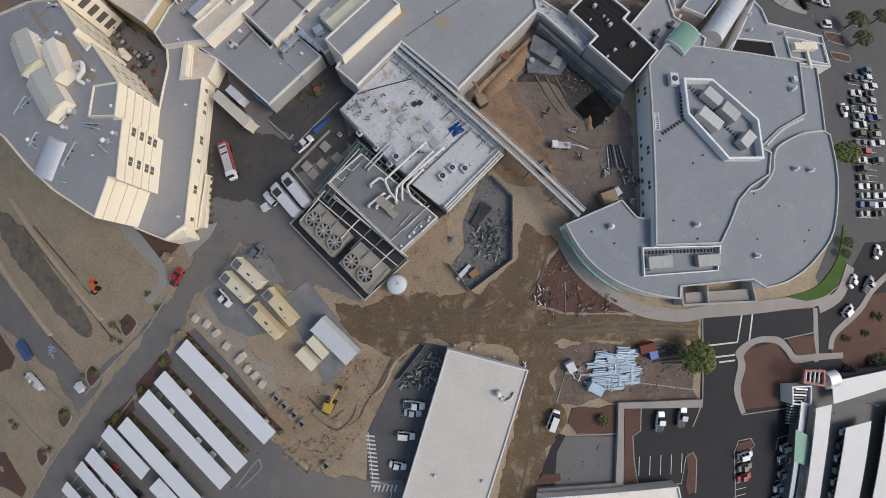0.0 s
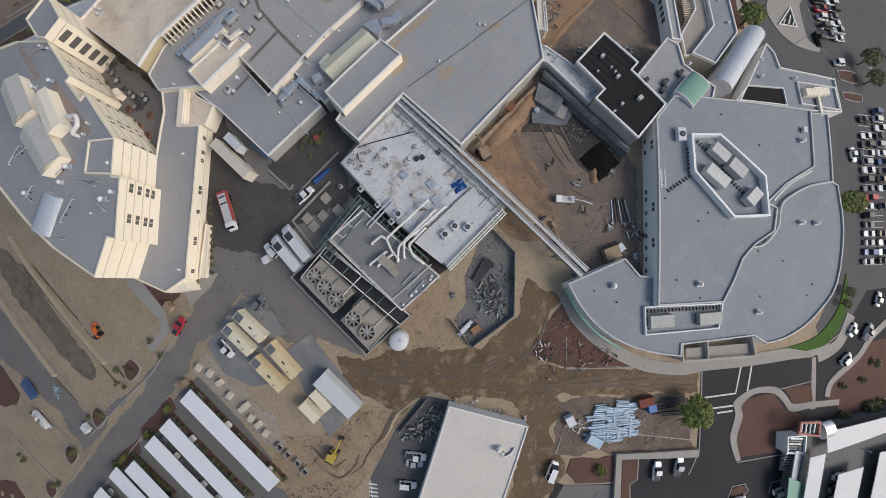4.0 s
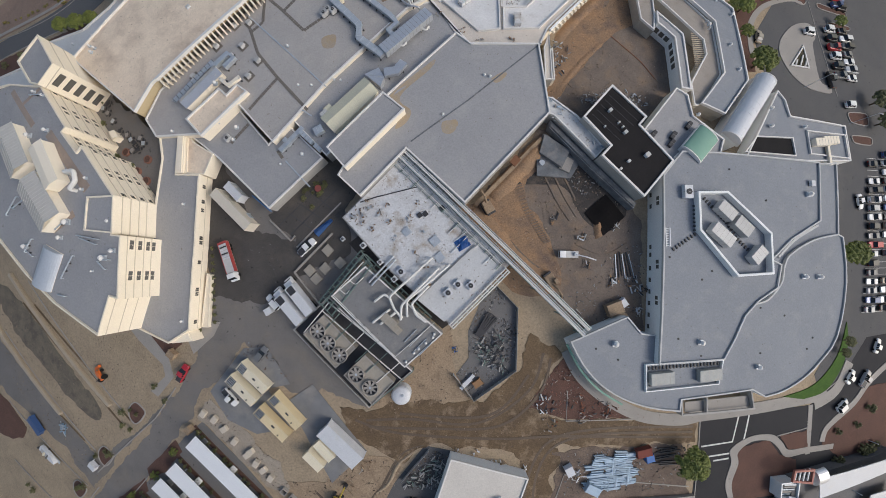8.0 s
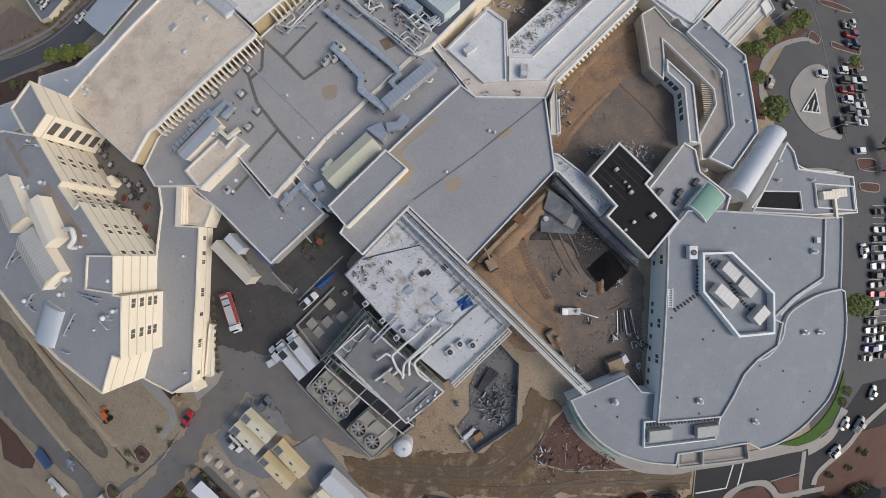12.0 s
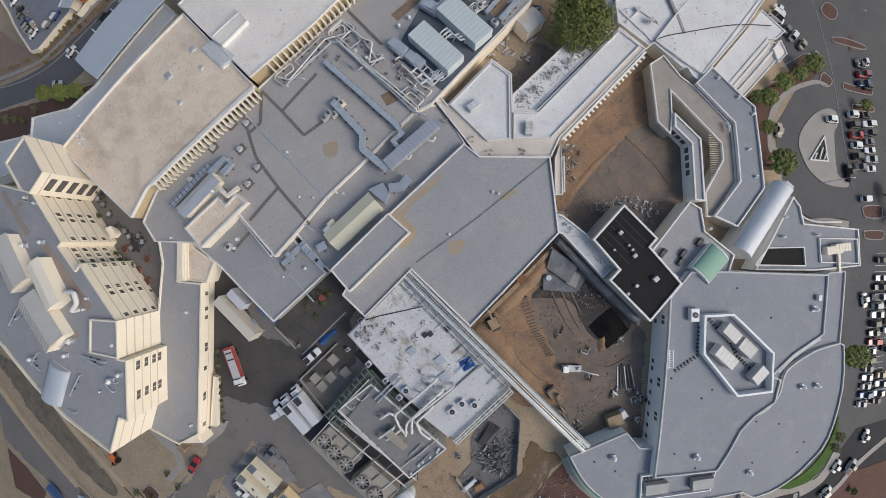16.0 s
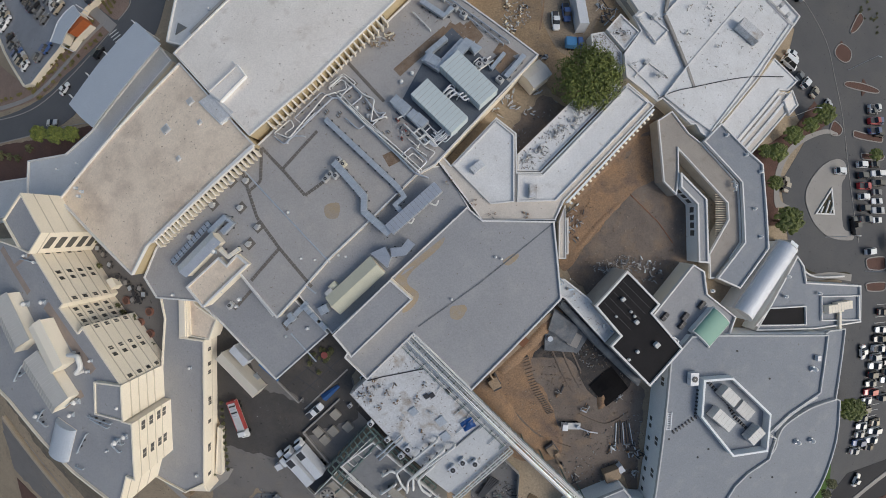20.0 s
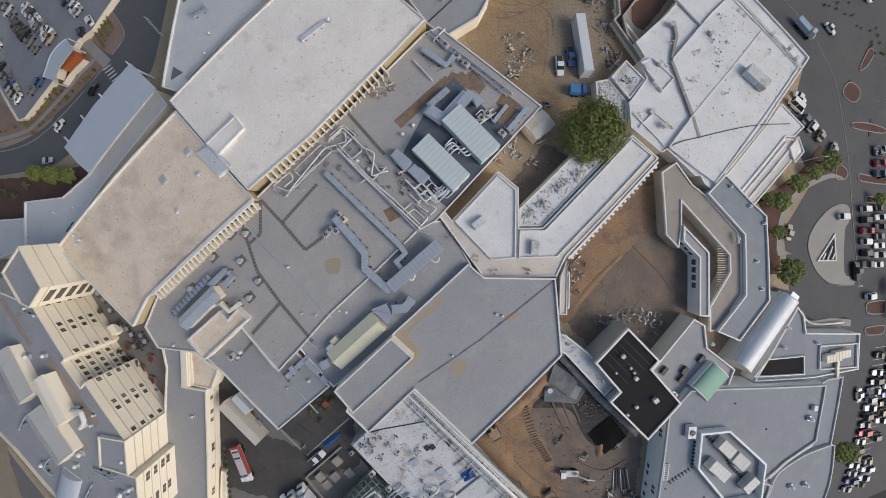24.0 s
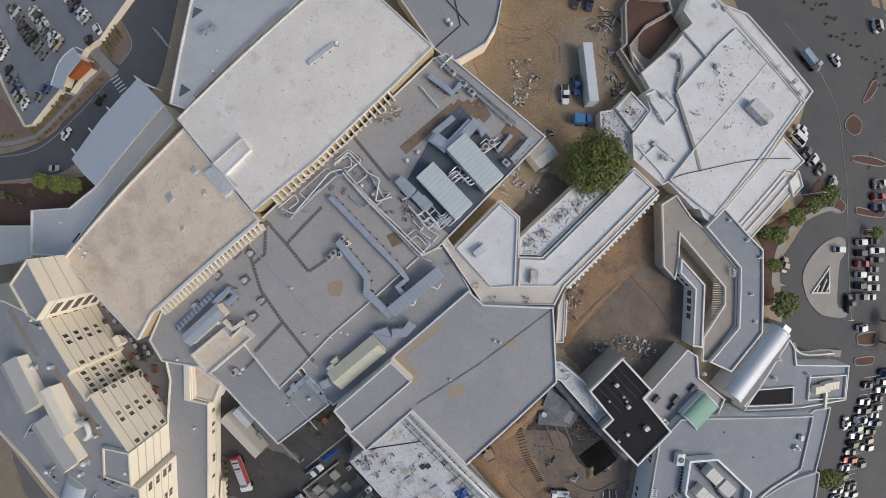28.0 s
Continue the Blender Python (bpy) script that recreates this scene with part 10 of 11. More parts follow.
for _l in ([(-4.2, 174.2), (-1.6, 163.4), (-8.0, 156.8)], [(-5.6, 170.7), (0.7, 163.5)]):
    structure("roof_seam", drape(ribbon(_l, 0.3, 4.5, 4.72)), M_DARK, "dark seam on the north wing roof", "seam")
for _p in [(-5.0, 164.3), (-4.1, 163.2)]:
    vent(*_p, 4.6, 1.2)

# tan and white roof fittings
for _p, s in zip([(-74.3, 115.2), (-69.9, 107.5), (-64.6, 116.7), (-67.8, 122.3)], (2.2, 1.2, 1.2, 1.8)):
    e = thing("roof_hatch", site(*_p, 8.7, 40), "pale square hatch on the tan roof", "roof hatch", "roof hatches")
    part("curb", box(-s / 2, -s / 2, 0, s / 2, s / 2, 0.3, 0.03), M_OLDROOF, e)
    part("lid", box(-s * .36, -s * .36, 0.28, s * .36, s * .36, 0.42, 0.03), M_UNIT, e)
for _p in [(-102.0, 100.4), (-99.9, 99.4), (-100.9, 98.2)]:
    vent(*_p, 8.7, 0.9)
duct([(-39.0, 149.8), (-33.3, 154.5)], 1.1, 9.5, 10.1, "pale low duct on the white roof", M_WHITEMETAL)
vent(-32.3, 154.8, 9.4, 1.2)
structure("roof_pipe", drape(ribbon([(-56.4, 132.0), (-52.5, 127.8), (-58.8, 121.3)], 0.3, 9.4, 9.8)), M_PARAPET, "pale edge strip on the white roof", "strip")
for _l in ([(-72.3, 160.4), (-68.2, 162.7)], [(-71.1, 159.2), (-67.0, 161.4)]):
    duct(_l, 0.9, 8.1, 8.6, "slatted grey roof unit on the north block")
for _p in [(-65.4, 153.9), (-66.0, 148.4), (-56.2, 150.2), (-63.0, 147.3)]:
    vent(*_p, 8, 0.8)
e = thing("triangular_skylight", site(-73.4, 166.0, 8.0), "triangular dark skylight at the roof's edge", "skylight")
part("pane", prism([(-1.6, 1.6), (-1.6, -1.8), (1.2, 0.4)], 0, 0.2), M_GLASS, e)
e = thing("triangular_skylight", site(-73.5, 143.6, 8.0), "triangular dark skylight at the roof's edge", "skylight")
part("pane", prism([(-1.6, 1.8), (-1.8, -1.8), (1.4, 0)], 0, 0.2), M_GLASS, e)

# driveway canopy
can = thing("driveway_canopy", site(-95.2, 132.3), "large blue-grey sheet canopy over the driveway", "canopy")
CAN = [(-89.7, 147.7), (-80.2, 139.9), (-99.8, 117.4), (-104.7, 120.7), (-109.7, 124.8), (-100.5, 136.3)]
placed("sheet", drape(prism(CAN, 7.5, 7.8)), M_BLUEMETAL, can)
for _p in [(-90.7, 147.8), (-98.8, 139.1), (-104.3, 133.2), (-109.6, 127.3)]:
    placed("arm", drape(ribbon([(_p[0] - 0.6, _p[1] + 0.5), (_p[0] + 1.0, _p[1] - 0.8)], 0.25, 7.4, 7.9), 60), M_PARAPET, can)
    placed("column", drape(add_cyl(bmesh.new(), _p[0] + 1.5, _p[1] - 1.3, 0, 7.5, 0.3, n=12), 60), M_PARAPET, can)
unit(-108.4, 102.0, 48, 3.6, 2.0, 0.4, 5.0, "dark roof grille by the driveway roof", M_DARK, "roof_grille", 0, "grille")
for _p in [(-126.7, 99.6), (-107.8, 108.0), (-115.5, 106.5)]:
    vent(*_p, 5, 0.7)

# parking deck, north-west
pdeck = thing("parking_deck", site(-145.0, 170.0), "cream walled parking deck full of cars", "parking deck")
PD = [(-204.7, 191.6), (-194.0, 179.4), (-175.5, 166.3), (-162.0, 152.4), (-143.8, 136.4), (-139.5, 136.9), (-128.8, 147.6), (-120.4, 161.3), (-115.1, 164.1), (-110.7, 171.4), (-105.6, 179.7), (-97.3, 201.3), (-180.9, 215.2)]
placed("deck_floor", drape(prism(inset(PD, 0.3), -2, 1.2)), surface("blue_grey_deck_asphalt", (0.29, 0.297, 0.312), (0.235, 0.24, 0.252), 0.9, size=7, grain=0.25, amount=0.9, bump=0.2, grit=0.2, specks=(0.1, 0.1, 0.105), speck_size=1.0, speck_low=0.68), pdeck)
placed("parapet", drape(ring(PD, 0.35, -2, 1.9), 12), M_CREAM, pdeck)
for _a, f, _c in (([(-158.2, 174.3), (-138.7, 159.5)], 0.97, ("black", "black", "red", "grey", "black")), ([(-155.6, 180.9), (-134.5, 164.0)], 0.95, None), ([(-135.6, 182.0), (-123.9, 172.1)], 0.9, None), ([(-165.3, 181.8), (-159.6, 177.1)], 0.9, None), ([(-165.8, 163.0), (-144.8, 144.1)], 0.75, None), ([(-175.3, 178.4), (-164.8, 165.0)], 0.9, None), ([(-161.7, 196.1), (-153.8, 184.9)], 0.9, None)):
    d = Vector(_a[1]) - Vector(_a[0])
    car_row(_a[0], _a[1], math.degrees(math.atan2(d.y, d.x)) + 90, f, 2.7, 1.25, _c)
    for k in range(int(d.length / 2.7) + 1):
        p = Vector(_a[0]) + d.normalized() * (2.7 * k - 1.35)
        n = Vector((-d.y, d.x)).normalized() * 2.4
        structure("bay_line", drape(ribbon([tuple(p - n), tuple(p + n)], 0.12, 1.1, 1.215)), M_PAINT, "thin white parking bay line", "road marking")
for _p, _c, a in zip([(-116.8, 167.7), (-119.5, 164.1), (-138.1, 146.4), (-135.0, 149.0)], ("white", "black", "grey", "blue"), (130, 125, 60, 60)):
    car(*_p, a, "suv", _c, 1.25)
stairh = thing("deck_stair_house", site(-122.5, 152.5, 1.2, level=True), "curved blue roof stair house with orange roof beside it", "stair house")
placed("hall", drape(prism([(-120.9, 159.0), (-125.4, 155.2), (-127.0, 149.4), (-124.6, 148.4), (-123.6, 151.9), (-118.6, 156.9)], 1.0, 4.4), 60), M_CREAM, stairh)
_out, _in = smooth_line([(-121.1, 160.2), (-124.3, 158.3), (-126.7, 155.1), (-127.4, 151.4), (-128.1, 148.4)], 4), smooth_line([(-122.5, 146.7), (-121.6, 150.3), (-119.5, 153.2), (-116.9, 156.1)], 4)
placed("curved_roof", drape(prism(_out + _in, 4.6, 4.85), 60), M_BLUEMETAL, stairh, "curved blue-grey metal roof")
placed("roof_edge", drape(ribbon(_out, 0.25, 4.5, 5.0), 60), M_WHITEMETAL, stairh)
placed("orange_roof", drape(prism([(-118.2, 156.6), (-116.1, 154.5), (-121.1, 150.6), (-123.2, 151.8)], 1.0, 4.2), 60), plain("burnt_orange_wall", (0.42, 0.13, 0.05), 0.85), stairh, "burnt orange roof box")
placed("front_wall", drape(ribbon([(-115.9, 154.2), (-121.2, 149.9), (-123.4, 146.9)], 0.4, -1.0, 1.95), 60), M_CREAM, stairh)
for _q in [(-120.4, 160.4), (-117.0, 156.9), (-122.6, 146.2)]:
    placed("column", drape(add_cyl(bmesh.new(), *_q, 1.0, 4.7, 0.18, n=10), 60), M_WHITEMETAL, stairh)
for _p, _k, _c, a in zip([(-127.4, 122.7), (-123.9, 133.7), (-111.5, 144.5)], ("sedan", "sedan", "suv"), ("silver", "white", "black"), (5, 55, 60)):
    car(*_p, a, _k, _c, 0.12)
for k in range(8):
    _p, _q = [(-110.3, 153.6), (-102.9, 146.4)]
    a = Vector(_p).lerp(Vector(_q), k / 7)
    stripe([(a.x - 1.3, a.y - 0.8), (a.x + 1.3, a.y + 0.8)], 0.45)
for k in range(7):
    _p, _q = [(-95.9, 166.6), (-89.4, 160.4)]
    a = Vector(_p).lerp(Vector(_q), k / 6)
    stripe([(a.x - 1.2, a.y + 0.9), (a.x + 1.2, a.y - 0.4)], 0.18)
for _p, r in zip([(-128.7, 118.5), (-120.9, 117.6), (-114.2, 117.4)], (2.6, 2.8, 2.4)):
    tree(*_p, r, 4.4, "leafy bright green tree by the driveway", "small", M_LEAF, group="driveway trees")
_rs = random.Random(17)
M_LEAF3 = surface("dry_yellow_leaf", (0.22, 0.18, 0.05), (0.12, 0.11, 0.035), 0.7, size=1.0, grain=0.3, amount=1.0, bump=0.0, random=0.2)
for _a, _n in (([(-143.5, 136.0), (-129.2, 146.4), (-117.5, 157.7)], 26), ([(-140.9, 134.5), (-127.5, 144.9), (-115.7, 155.7)], 22), ([(-136.8, 132.4), (-123.6, 142.4), (-111.3, 152.1)], 14), ([(-178.9, 136.5), (-158.6, 134.3), (-144.1, 135.1)], 10)):
    _line = [Vector(p) for p in smooth_line(_a, 12)]
    for k in range(_n):
        p = _line[int(k * (len(_line) - 1) / _n)] + Vector((_rs.uniform(-.6, .6), _rs.uniform(-.6, .6)))
        tree(p.x, p.y, _rs.uniform(0.4, 0.75), _rs.uniform(0.5, 0.9), "small dry yellow-green shrub on pinkish gravel", "shrub", M_LEAF3, 0.15, _rs.uniform(0, 360), "shrub", "shrub", "slope shrubs")
for k in range(26):
    _p, _q, _r = [(-115.2, 163.8), (-111.9, 169.1), (-107.1, 163.9)]
    p = Vector(_p) + (Vector(_q) - Vector(_p)) * ((k % 5) / 4) + (Vector(_r) - Vector(_q)) * ((k // 5) / 5)
    tree(p.x, p.y, _rs.uniform(0.4, 0.65), 0.6, "small dry yellow-green shrub on pinkish gravel", "shrub", M_LEAF3, 0.2, _rs.uniform(0, 360), "shrub", "shrub", "slope shrubs")
for _p in [(-152.3, 113.8), (-147.2, 113.0), (-142.5, 112.2), (-162.7, 112.6), (-137.0, 115.2)]:
    tree(*_p, _rs.uniform(1.0, 1.8), 1.4, "olive shrub in the mulch bed", "shrub", M_LEAF2, 0.1, 0, "shrub", "shrub", "bed shrubs")

# ---- black block, courts, vaults ----
for _p, s in zip([(40.2, 73.9), (42.3, 70.9), (43.2, 69.8), (43.7, 68.4), (48.9, 62.8), (44.2, 61.2), (42.1, 59.3), (38.7, 69.8)], (.75, .45, .45, .75, 1.0, .6, .5, .4)):
    e = thing("roof_box", site(*_p, 7.2, 40), "small white box on the black roof", "roof box", "roof boxes")
    part("case", box(-s * .6, -s * .5, 0, s * .6, s * .5, 0.6 * s + 0.2, 0.03), M_WHITEMETAL, e)
    part("lid", box(-s * .64, -s * .54, 0.6 * s + 0.2, s * .64, s * .54, 0.6 * s + 0.28), M_UNIT, e)
for _p in [(52.9, 64.3), (54.9, 63.0)]:
    unit(*_p, -40, 1.8, 1.4, 1.2, 4.8, "white condenser beside the black block", M_WHITEMETAL, fans=1)
for _p in [(52.4, 69.0), (57.1, 66.8), (57.8, 68.9), (62.3, 71.7)]:
    unit(*_p, 50, 2.2, 1.0, 0.8, 4.8, "dark grille unit on the link roof", M_DARK, fans=0)


def vault_roof(x, y, rz, L, W_, rise, h, material, label, name, ribs):
    e = thing(name, site(x, y, h, rz), label, "vault roof")
    part("shell", loft([[(xx, W_ / 2 * math.cos(math.pi * i / 16), rise * math.sin(math.pi * i / 16)) for i in range(17)] for xx in (-L / 2, 0, L / 2)]), material, e)
    for s in (-1, 1):
        part("eaves_beam", box(-L / 2 - .2, s * W_ / 2 - 0.15, -0.5, L / 2 + .2, s * W_ / 2 + 0.15, 0.05), M_PARAPET, e)
        part("end_arch", loft([[(s * L / 2 + q, W_ / 2 * 1.03 * math.cos(math.pi * i / 16), rise * 1.05 * math.sin(math.pi * i / 16)) for i in range(17)] for q in (-0.12, 0.12)]), M_PARAPET, e)
    for k in range(ribs):
        xx = -L / 2 + L * (k + 0.5) / ribs
        part("rib", loft([[(xx + q, W_ / 2 * 1.012 * math.cos(math.pi * i / 16), rise * 1.012 * math.sin(math.pi * i / 16)) for i in range(17)] for q in (-0.05, 0.05)]), material, e)
    part("base", box(-L / 2, -W_ / 2 + .2, -4.5, L / 2, W_ / 2 - .2, -0.05), M_WHITEWALL, e)
    return e


_x = (81.2, 77.6, 21.2, 52)
vault_roof(_x[0], _x[1], _x[3], _x[2] + 1, 5.6, 2.0, 4.4, M_VAULT, "long silver barrel vault over the entrance", "barrel_vault", 10)
_x = (64.0, 66.4, 8.8, -133)
vault_roof(_x[0], _x[1], _x[3], 8.0, 6.0, 0.9, 6.6, M_TEAL, "green ribbed metal vault roof", "green_vault", 9)
structure("roof_slope", drape(ribbon([(89.0, 87.1), (91.2, 85.6)], 2.5, 0, 4.6), 12), M_DUCT, "small grey slope at the vault's end", "roof")
for _p, h in zip([(70.9, 115.3), (72.6, 102.0), (80.4, 105.9), (79.8, 88.9), (76.4, 110.3), (78.2, 96.2), (65.8, 75.1), (87.8, 73.2), (88.6, 78.4), (66.8, 67.2), (99.0, 73.7)], (4.4,) * 11):
    vent(*_p, h, 0.9, "small grey vent on the court roof")
pipe_run([(72.2, 103.1), (72.7, 100.8)], 4.9, 0.2, "pale duct stub on the terrace", drop=4.0, supports=False)
for _p in [(103.7, 69.5), (106.8, 70.2)]:
    unit(*_p, 5, 5.5, 2.2, 1.4, 4.0, "cream air handler in the entrance roof frame", M_CREAM, fans=0)
duct([(106.1, 71.1), (106.6, 63.2)], 0.8, 4.2, 4.9, "cream duct across the entrance roof", M_CREAM, legs=False)
for _p, _s in zip([(45.4, 81.9), (48.5, 81.2), (42.3, 80.4), (51.7, 80.4), (40.0, 79.7), (53.3, 78.2), (31.7, 93.6), (29.9, 91.4), (30.2, 95.8), (30.2, 89.2)], range(10)):
    heap(*_p, 2.2, 14, [M_GREYWALL, M_PITCONC, M_DUCT, M_DARK], 500 + _s, "broken pale rubble in the north court", "rubble", 0.2, 1.8, "rubble")
mound("spoil_bank", [(28.7, 81.1), (33.2, 87.0), (40.0, 94.4), (46.3, 99.7)], 3, 0.35, M_CLAY, "clay bank along the north court", 21)
mound("spoil_bank", [(30.2, 97.2), (39.5, 107.8), (50.9, 118.1)], 4, 0.8, M_CLAY, "clay bank below the angled block", 22)
structure("orange_netting", drape(ribbon([(46.3, 99.7), (54.1, 92.3), (58.0, 87.1)], 0.18, 0, 0.22)), plain("orange_net", (0.26, 0.12, 0.075), 0.9), "strip of orange netting across the court floor", "netting")
building("court_hut", [(25.5, 91.3), (28.4, 93.5), (28.4, 84.3), (25.5, 84.0)], 3.0, "narrow pale hut at the court's edge", roof=M_OLDROOF, wall=M_CREAM, lip=0.3, lip_w=0.25)

for _p in [(9.7, 83.7), (-0.7, 73.5), (11.1, 83.3)]:
    vent(*_p, 6.0, 0.7, "small white vent beside the roof cable")

# angled roofs and white hall fittings
for _p, s in zip([(5.3, 105.3), (18.7, 99.5)], (2.6, 2.4)):
    unit(*_p, 38 if s > 2.5 else 88, s + 0.8, 1.8, 1.1, 5.3, "pale weathered roof unit on the white roof", M_OLDROOF, fans=0)
for _p, _s in zip([(-1.5, 101.8), (4.4, 96.9), (9.1, 93.9), (17.1, 94.0)], range(4)):
    heap(*_p, 0.9, 6, [plain("brown_clump_%d" % _s, (0.3, 0.2, 0.14), 0.9), M_CONC], 520 + _s, "rusty fitting on the roof edge", "rusty_fitting", 5.1, 0.9, "fitting")
for k in range(22):
    _p = [(17.6, 107.0), (37.5, 126.3)]
    a = Vector(_p[0]).lerp(Vector(_p[1]), _rs.random()) + Vector((_rs.uniform(-1, 1), _rs.uniform(-1, 1)))
    heap(a.x, a.y, 1.2, 7, [M_UNIT, M_CONC, M_OLDROOF, plain("grey_scrap", (0.3, 0.29, 0.28), 0.9)], 540 + k, "torn roofing heap on the old roof", "roof_debris", 4.41, 1.3, "debris")
for k in range(18):
    _p = [(46.9, 134.7), (83.7, 159.8)]
    a = Vector(_p[0]).lerp(Vector(_p[1]), _rs.random()) + Vector((_rs.uniform(-9, 9), _rs.uniform(-9, 9)))
    heap(a.x, a.y, 0.9, 4, [M_UNIT, M_CONC, M_OLDROOF], 580 + k, "loose scraps on the white hall roof", "roof_debris", 4.66, 1.0, "debris")
for _p in [(37.2, 137.9), (38.7, 135.7), (40.9, 134.4), (41.8, 141.9), (44.9, 142.8)]:
    heap(*_p, 1.5, 10, [M_DARK, M_CONC, M_OLDROOF], 600 + int(_p[0]), "debris heap on the annexe roof", "roof_debris", 3.0 if _p[1] < 141 else 3.62, 1.4, "debris")
e = unit(80.0, 144.5, -40, 7.0, 3.4, 1.8, 4.65, "pale slatted roof plant frame on the hall", M_OLDROOF, "roof_plant", 0)
for _p in [(52.9, 130.6), (49.9, 134.1), (68.5, 156.7), (57.2, 158.5), (52.6, 147.1), (70.8, 175.4), (73.5, 174.8), (78.6, 165.0), (80.2, 163.5), (82.9, 162.7), (88.1, 158.6), (93.5, 155.0), (95.0, 151.9)]:
    unit(*_p, 42, 1.6, 1.0, 0.8, 4.65 if _p[1] < 160 and _p[0] > 52 else 4.0, "small weathered unit on the hall roof", fans=0)
building("hall_stub", [(91.6, 126.7), (95.1, 130.1), (96.5, 125.7), (92.9, 122.4)], 3.0, "small cream stub of the porch", wall=M_CREAM, roof=M_WHITEROOF, lip=0.3, lip_w=0.25)

# ---- works yard and service yard ----
tree(33.0, 128.0, 7.7, 11.0, "large dense dark green tree between roofs", "big", M_LEAF)
container(33.2, 152.1, 16.6, -85, 2.5, 3.4, "long white semi-trailer in the works yard", M_WHITEMETAL, "semi_trailer", 0.1, "trailer")
car(27.3, 147.0, -88, "pickup", "white")
car(30.4, 149.7, -86, "pickup", "blue")
car(34.9, 174.8, 80, "pickup", "blue")
car(31.3, 175.0, 70, "pickup", "grey")
_x = (32.0, 140.0, 4.0, -1)
truck(_x[0], _x[1], _x[3], 5.2, PAINTS["blue"], plain("skip_blue", (0.06, 0.2, 0.4), 0.5), "blue tipper truck beside the big tree", "tipper_truck", boxH=2.2)
for _p, _s, _r in zip([(17.5, 155.8), (13.6, 155.1), (14.5, 151.9), (16.8, 149.6), (15.3, 147.2), (14.6, 144.8), (19.1, 151.4), (15.3, 144.5), (22.8, 135.9), (23.9, 136.7)], range(10), (1.5, 2, 1.6, 2.4, 2.4, 1.8, 1.6, 1.8, 1.4, 1.2)):
    heap(*_p, _r * 0.8, 12, [M_PIPE, M_SAND, M_CREAMUNIT, M_DUCT, M_CLAY, M_DARK] if _s < 8 else [M_DARK, M_DUCT], 620 + _s, "pile of white sheeting and stripped fittings", "scrap_pile", 0.12, 1.2, "scrap pile")
for _p, _s in zip([(36.0, 166.7), (38.6, 168.7), (40.2, 167.9), (41.3, 152.8), (42.9, 151.3), (39.8, 159.3), (42.0, 148.8), (39.5, 171.4), (42.0, 170.7)], range(9)):
    heap(*_p, 1.8, 10, [M_DUCT, M_DARK, M_SAND], 640 + _s, "stack of planks and steel in the yard", "plank_stack", 0.12, 4.5, "planks")
for _p, _s in zip([(13.4, 124.1), (15.6, 122.6), (14.9, 125.7), (19.4, 121.1), (20.3, 128.9), (21.8, 127.4), (11.1, 120.9)], range(7)):
    heap(*_p, 1.4, 10, [M_DUCT, M_WHITEMETAL, M_SAND], 660 + _s, "pipes and boxes stacked in the service yard", "material_stack", 0.1, 2.4, "material stack")
gable_house(20.6, 129.5, 40, 6.3, 5.0, 3.6, 0.5, 0.1, "small tan roofed service shed", M_PALERIB, "service_shed")
for _l in ([(43.4, 164.7), (49.6, 155.9), (53.5, 148.8)], [(44.0, 159.7), (51.8, 147.1)]):
    structure("low_wall", drape(ribbon(_l, 0.5, -0.2, 1.2)), M_CREAM, "low cream wall beside the hall", "wall")
zone("planting_bed", [(49.4, 167.0), (58.6, 174.3), (62.9, 172.1), (52.3, 159.5), (49.0, 160.9)], M_REDGRAVEL, "dark red bed beside the hall", "planting bed", 0.14)
structure("pavement", drape(ribbon(smooth_line([(45.6, 175.6), (46.9, 168.5), (45.9, 164.9), (49.7, 156.8)], 5), 3.0, -0.2, 0.2)), M_CONC, "pale path beside the hall", "pavement")
structure("pavement", drape(ribbon([(47.0, 169.4), (64.4, 177.8)], 2.5, -0.2, 0.22)), M_CONC, "pale path beside the hall", "pavement")

# ---- east car park ----
for _a, f in (([(130.3, 66.3), (125.9, 22.5)], 0.97), ([(137.3, 69.7), (132.2, 22.7)], 0.97), ([(122.8, 110.5), (122.3, 94.2)], 0.9), ([(128.5, 110.8), (127.7, 93.9)], 0.9), ([(130.2, 127.6), (129.9, 121.1)], 0.9), ([(131.2, 128.7), (131.8, 120.5)], 0.9)):
    car_row(_a[0], _a[1], 2, f, 2.75)
for _p, _k, _c, a in (([(113.4, 108.0)][0], "suv", "white", 0), ([(117.9, 92.1)][0], "pickup", "black", 95), ([(93.0, 103.4)][0], "sedan", "tan", 75), ([(100.3, 142.3)][0], "sedan", "white", -35), ([(98.3, 139.5)][0], "van", "white", -38), ([(101.6, 135.9)][0], "sedan", "grey", 40), ([(103.6, 134.0)][0], "suv", "white", 45), ([(106.5, 131.4)][0], "sedan", "tan", 50), ([(110.9, 127.8)][0], "sedan", "silver", 60),
                      ([(117.3, 166.6)][0], "sedan", "white", -50), ([(122.9, 54.4)][0], "sedan", "white", -80), ([(124.4, 84.6)][0], "suv", "white", 5), ([(140.9, 183.2)][0], "van", "white", 80)):
    car(*_p, a, _k, _c, 0.1)
_x = (105.8, 164.5, 7.2, -48)
truck(_x[0], _x[1], _x[3], 7.5, PAINTS["silver"], M_STEELBLUE, "pale blue flatbed truck on the road", "flatbed_truck", boxH=2.0)
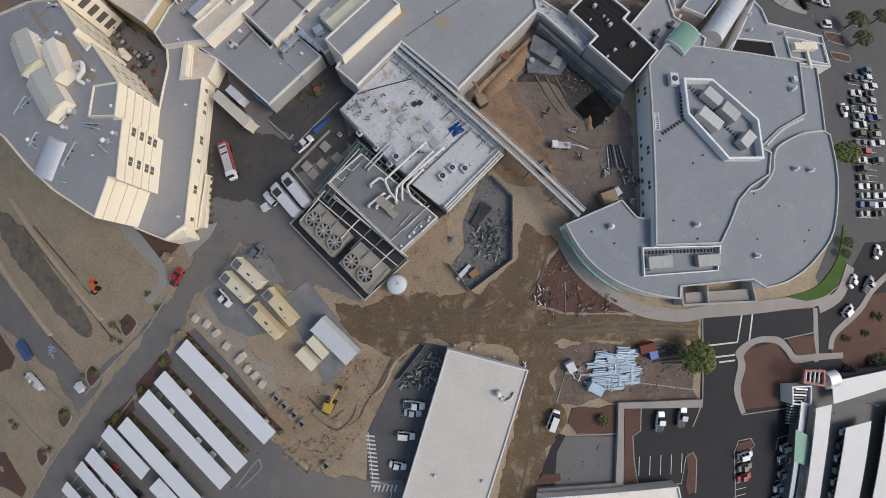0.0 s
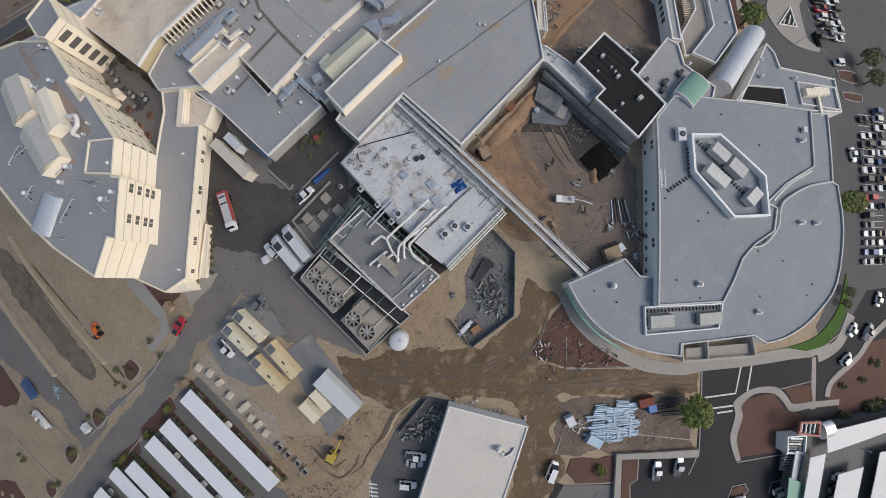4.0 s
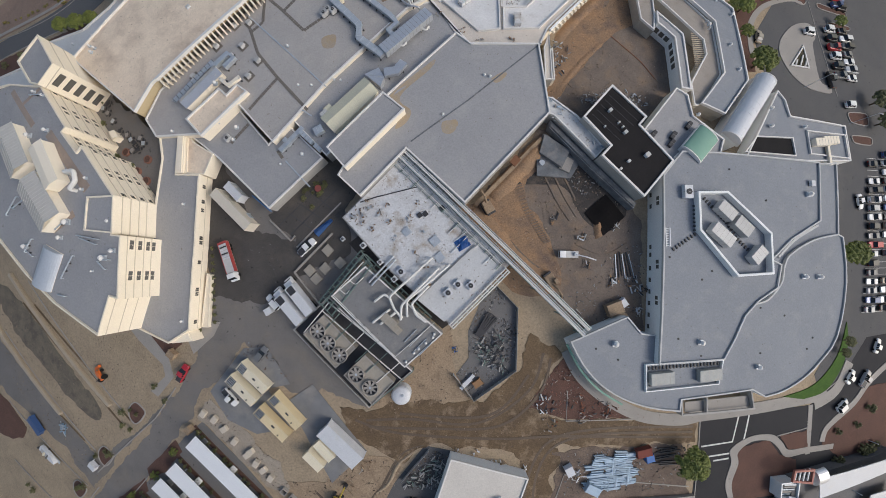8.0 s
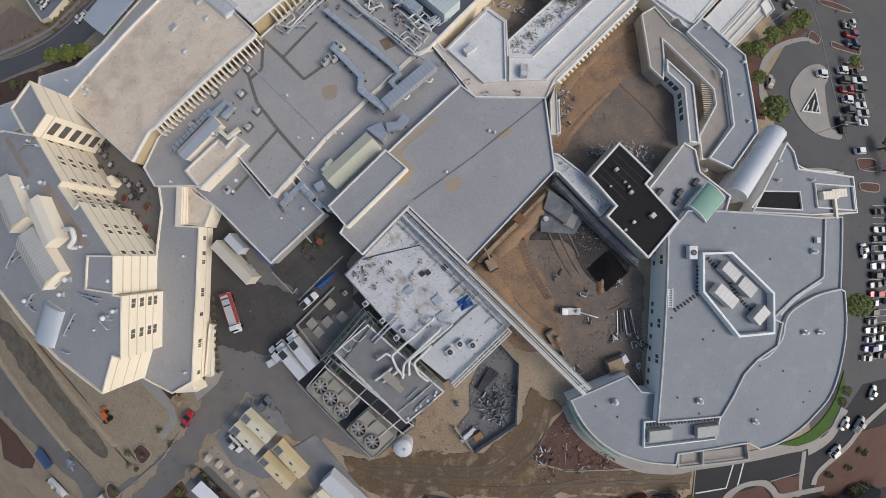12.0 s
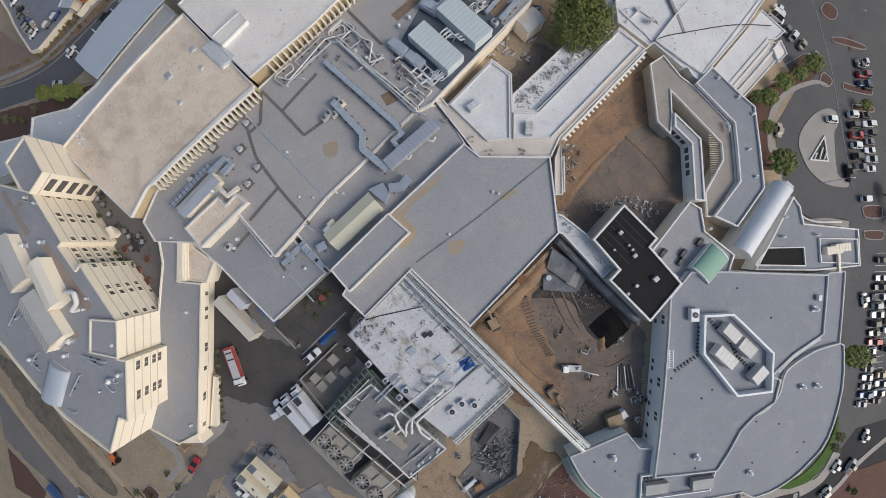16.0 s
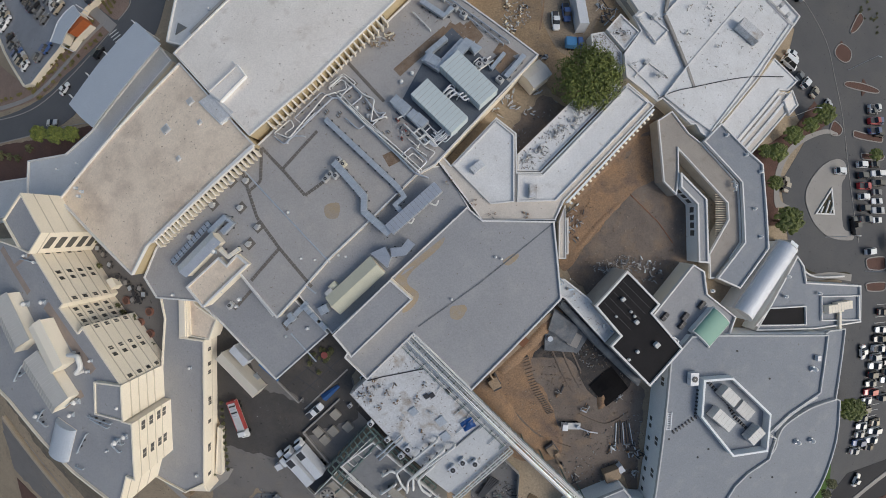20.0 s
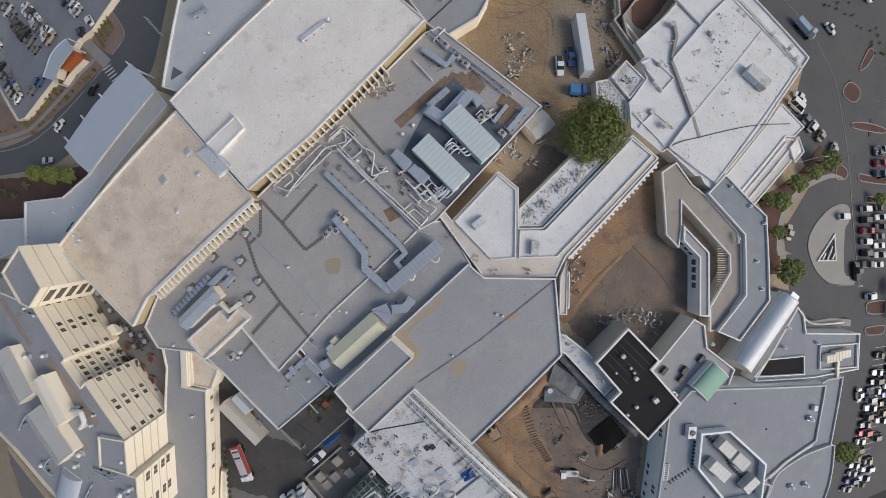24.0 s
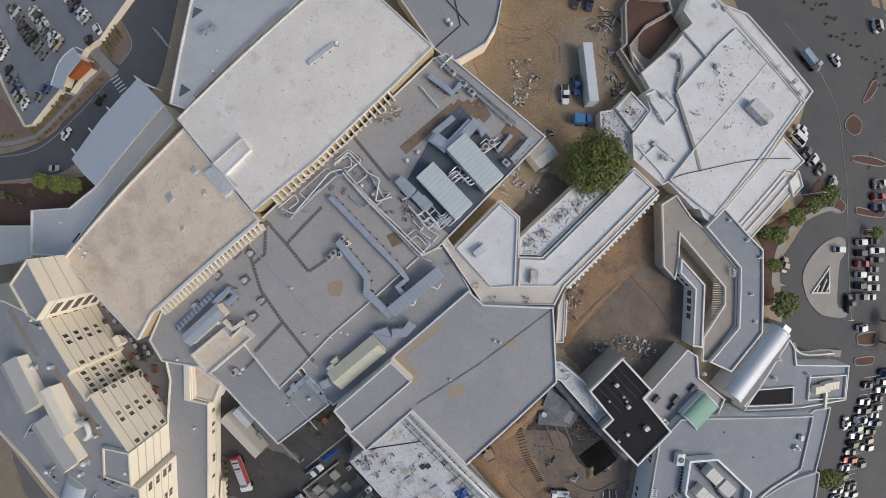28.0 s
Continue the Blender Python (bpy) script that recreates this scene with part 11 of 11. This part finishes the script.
for _p, r in zip([(89.3, 93.2), (88.2, 111.8), (85.2, 112.2), (87.6, 103.5), (94.0, 116.9), (101.0, 120.4), (105.3, 123.6), (116.3, 39.0), (126.6, 113.4)], (3.7, 2.6, 1.9, 2.0, 2.6, 2.2, 3.0, 3.4, 1.9)):
    tree(*_p, r, r * 1.5, "round green tree in the forecourt bed", "small", M_LEAF, group="forecourt trees")
for _p, r in zip([(134.6, 86.2), (135.4, 79.4), (151.3, 92.3)], (3.0, 2.8, 2.6)):
    tree(*_p, r, r * 1.6, "loose green car park tree", "small", M_LEAF2, group="car park trees")
for k in range(40):
    _p = [(102.2, 181.8), (137.2, 152.2)]
    a = Vector(_p[0]).lerp(Vector(_p[1]), _rs.random()) + Vector((_rs.uniform(2, 14), _rs.uniform(2, 14)))
    tree(a.x, a.y, _rs.uniform(0.35, 0.6), 0.5, "tiny dry shrub on the grey verge", "shrub", M_LEAF2, 0.05, 0, "shrub", "shrub", "verge shrubs")
for _p in [(133.1, 159.3), (122.5, 147.7), (129.2, 135.7)]:
    zone("parking_island", smooth_line([(_p[0] - 1.5, _p[1] - 3), (_p[0] + 1.5, _p[1]), (_p[0] + 0.5, _p[1] + 3), (_p[0] - 1.0, _p[1])], 4, True), M_REDGRAVEL, "red gravel road island", "planting bed", 0.16)
for k in range(26):
    _p, _q = [(129.2, 68.3), (123.5, 21.4)]
    a = Vector(_p).lerp(Vector(_q), k / 25)
    stripe([(a.x, a.y), (a.x + 9.5, a.y + 0.1)], 0.12)
for _p in [(96.7, 122.9), (123.4, 140.8), (107.5, 88.8), (123.4, 78.7), (120.7, 146.7), (132.9, 137.2)][:4]:
    e = thing("street_lamp", site(*_p, 0.1), "grey street lamp with a short arm", "street lamp", "street lamps")
    part("pole", cyl(0, 0, 0, 6.5, 0.1, 0.06, 8), M_DUCT, e)
    part("arm", box(0, -0.04, 6.4, 1.6, 0.04, 6.5), M_DUCT, e)
    part("lamp_head", box(1.2, -0.15, 6.3, 1.9, 0.15, 6.45, 0.03), M_UNIT, e)

scatter("rubble_scatter", [(26.5, 83.3), (28.7, 92.8), (54.2, 119.8), (57.5, 103.7), (63.9, 97.7), (64.3, 82.6), (51.8, 72.2), (45.4, 76.7), (34.8, 73.8)], 420, 0.34, 0.2, M_CLODS, "clods and stones on the north court floor", 41)
scatter("rubble_scatter", [(34.7, 81.2), (43.8, 84.1), (54.8, 81.9), (53.3, 76.7), (37.8, 78.2)], 260, 0.4, 0.2, M_PALEBITS, "pale broken rubble in the north court", 42)
scatter("roof_scatter", [(15.8, 108.6), (28.4, 121.2), (36.0, 128.2), (41.0, 127.0), (20.6, 105.3), (15.8, 105.1)], 260, 0.45, 4.4, M_PALEBITS, "torn bits on the old roof wing", 43)
scatter("roof_scatter", [(36.2, 141.8), (39.2, 142.4), (43.5, 137.0), (43.3, 131.6), (36.4, 138.3)], 180, 0.45, 3.0, M_PALEBITS, "bits of debris on the annexe roof", 44)
scatter("scrap_scatter", [(11.7, 155.3), (16.3, 157.1), (21.6, 154.1), (20.8, 148.5), (17.0, 143.7), (12.9, 144.3)], 160, 0.5, 0.12, M_PALEBITS, "stripped fittings strewn on the yard", 45)
scatter("scrap_scatter", [(33.8, 170.8), (42.8, 170.6), (44.6, 160.5), (46.4, 149.9), (40.0, 147.1), (38.7, 155.9)], 160, 0.45, 0.12, M_BITS, "planks and offcuts beside the trailer", 46)
scatter("clod_scatter", [(7.1, 165.9), (25.1, 172.0), (41.3, 173.2), (39.8, 141.7), (23.0, 135.5)], 260, 0.26, 0.1, M_CLODS, "stones on the ochre yard", 47)
scatter("scrap_scatter", [(-0.7, 101.3), (23.2, 125.8), (30.8, 122.9), (28.8, 101.6), (16.9, 95.6)], 200, 0.4, 0.08, M_BITS, "pipes and scraps in the service yard", 48)
scatter("roof_scatter", [(-13.3, 145.3), (-7.6, 147.6), (9.5, 139.8), (14.9, 132.3), (8.0, 136.0), (-0.4, 139.7), (-14.3, 130.1)], 130, 0.3, 6.25, M_ROOFBITS, "scraps on the plant roof", 49)
scatter("roof_scatter", [(57.2, 148.6), (69.8, 162.6), (76.2, 168.6), (94.8, 149.5), (66.4, 117.0), (54.9, 125.2), (61.8, 134.1)], 190, 0.34, 4.66, M_PALEBITS, "scraps on the white hall roof", 50)
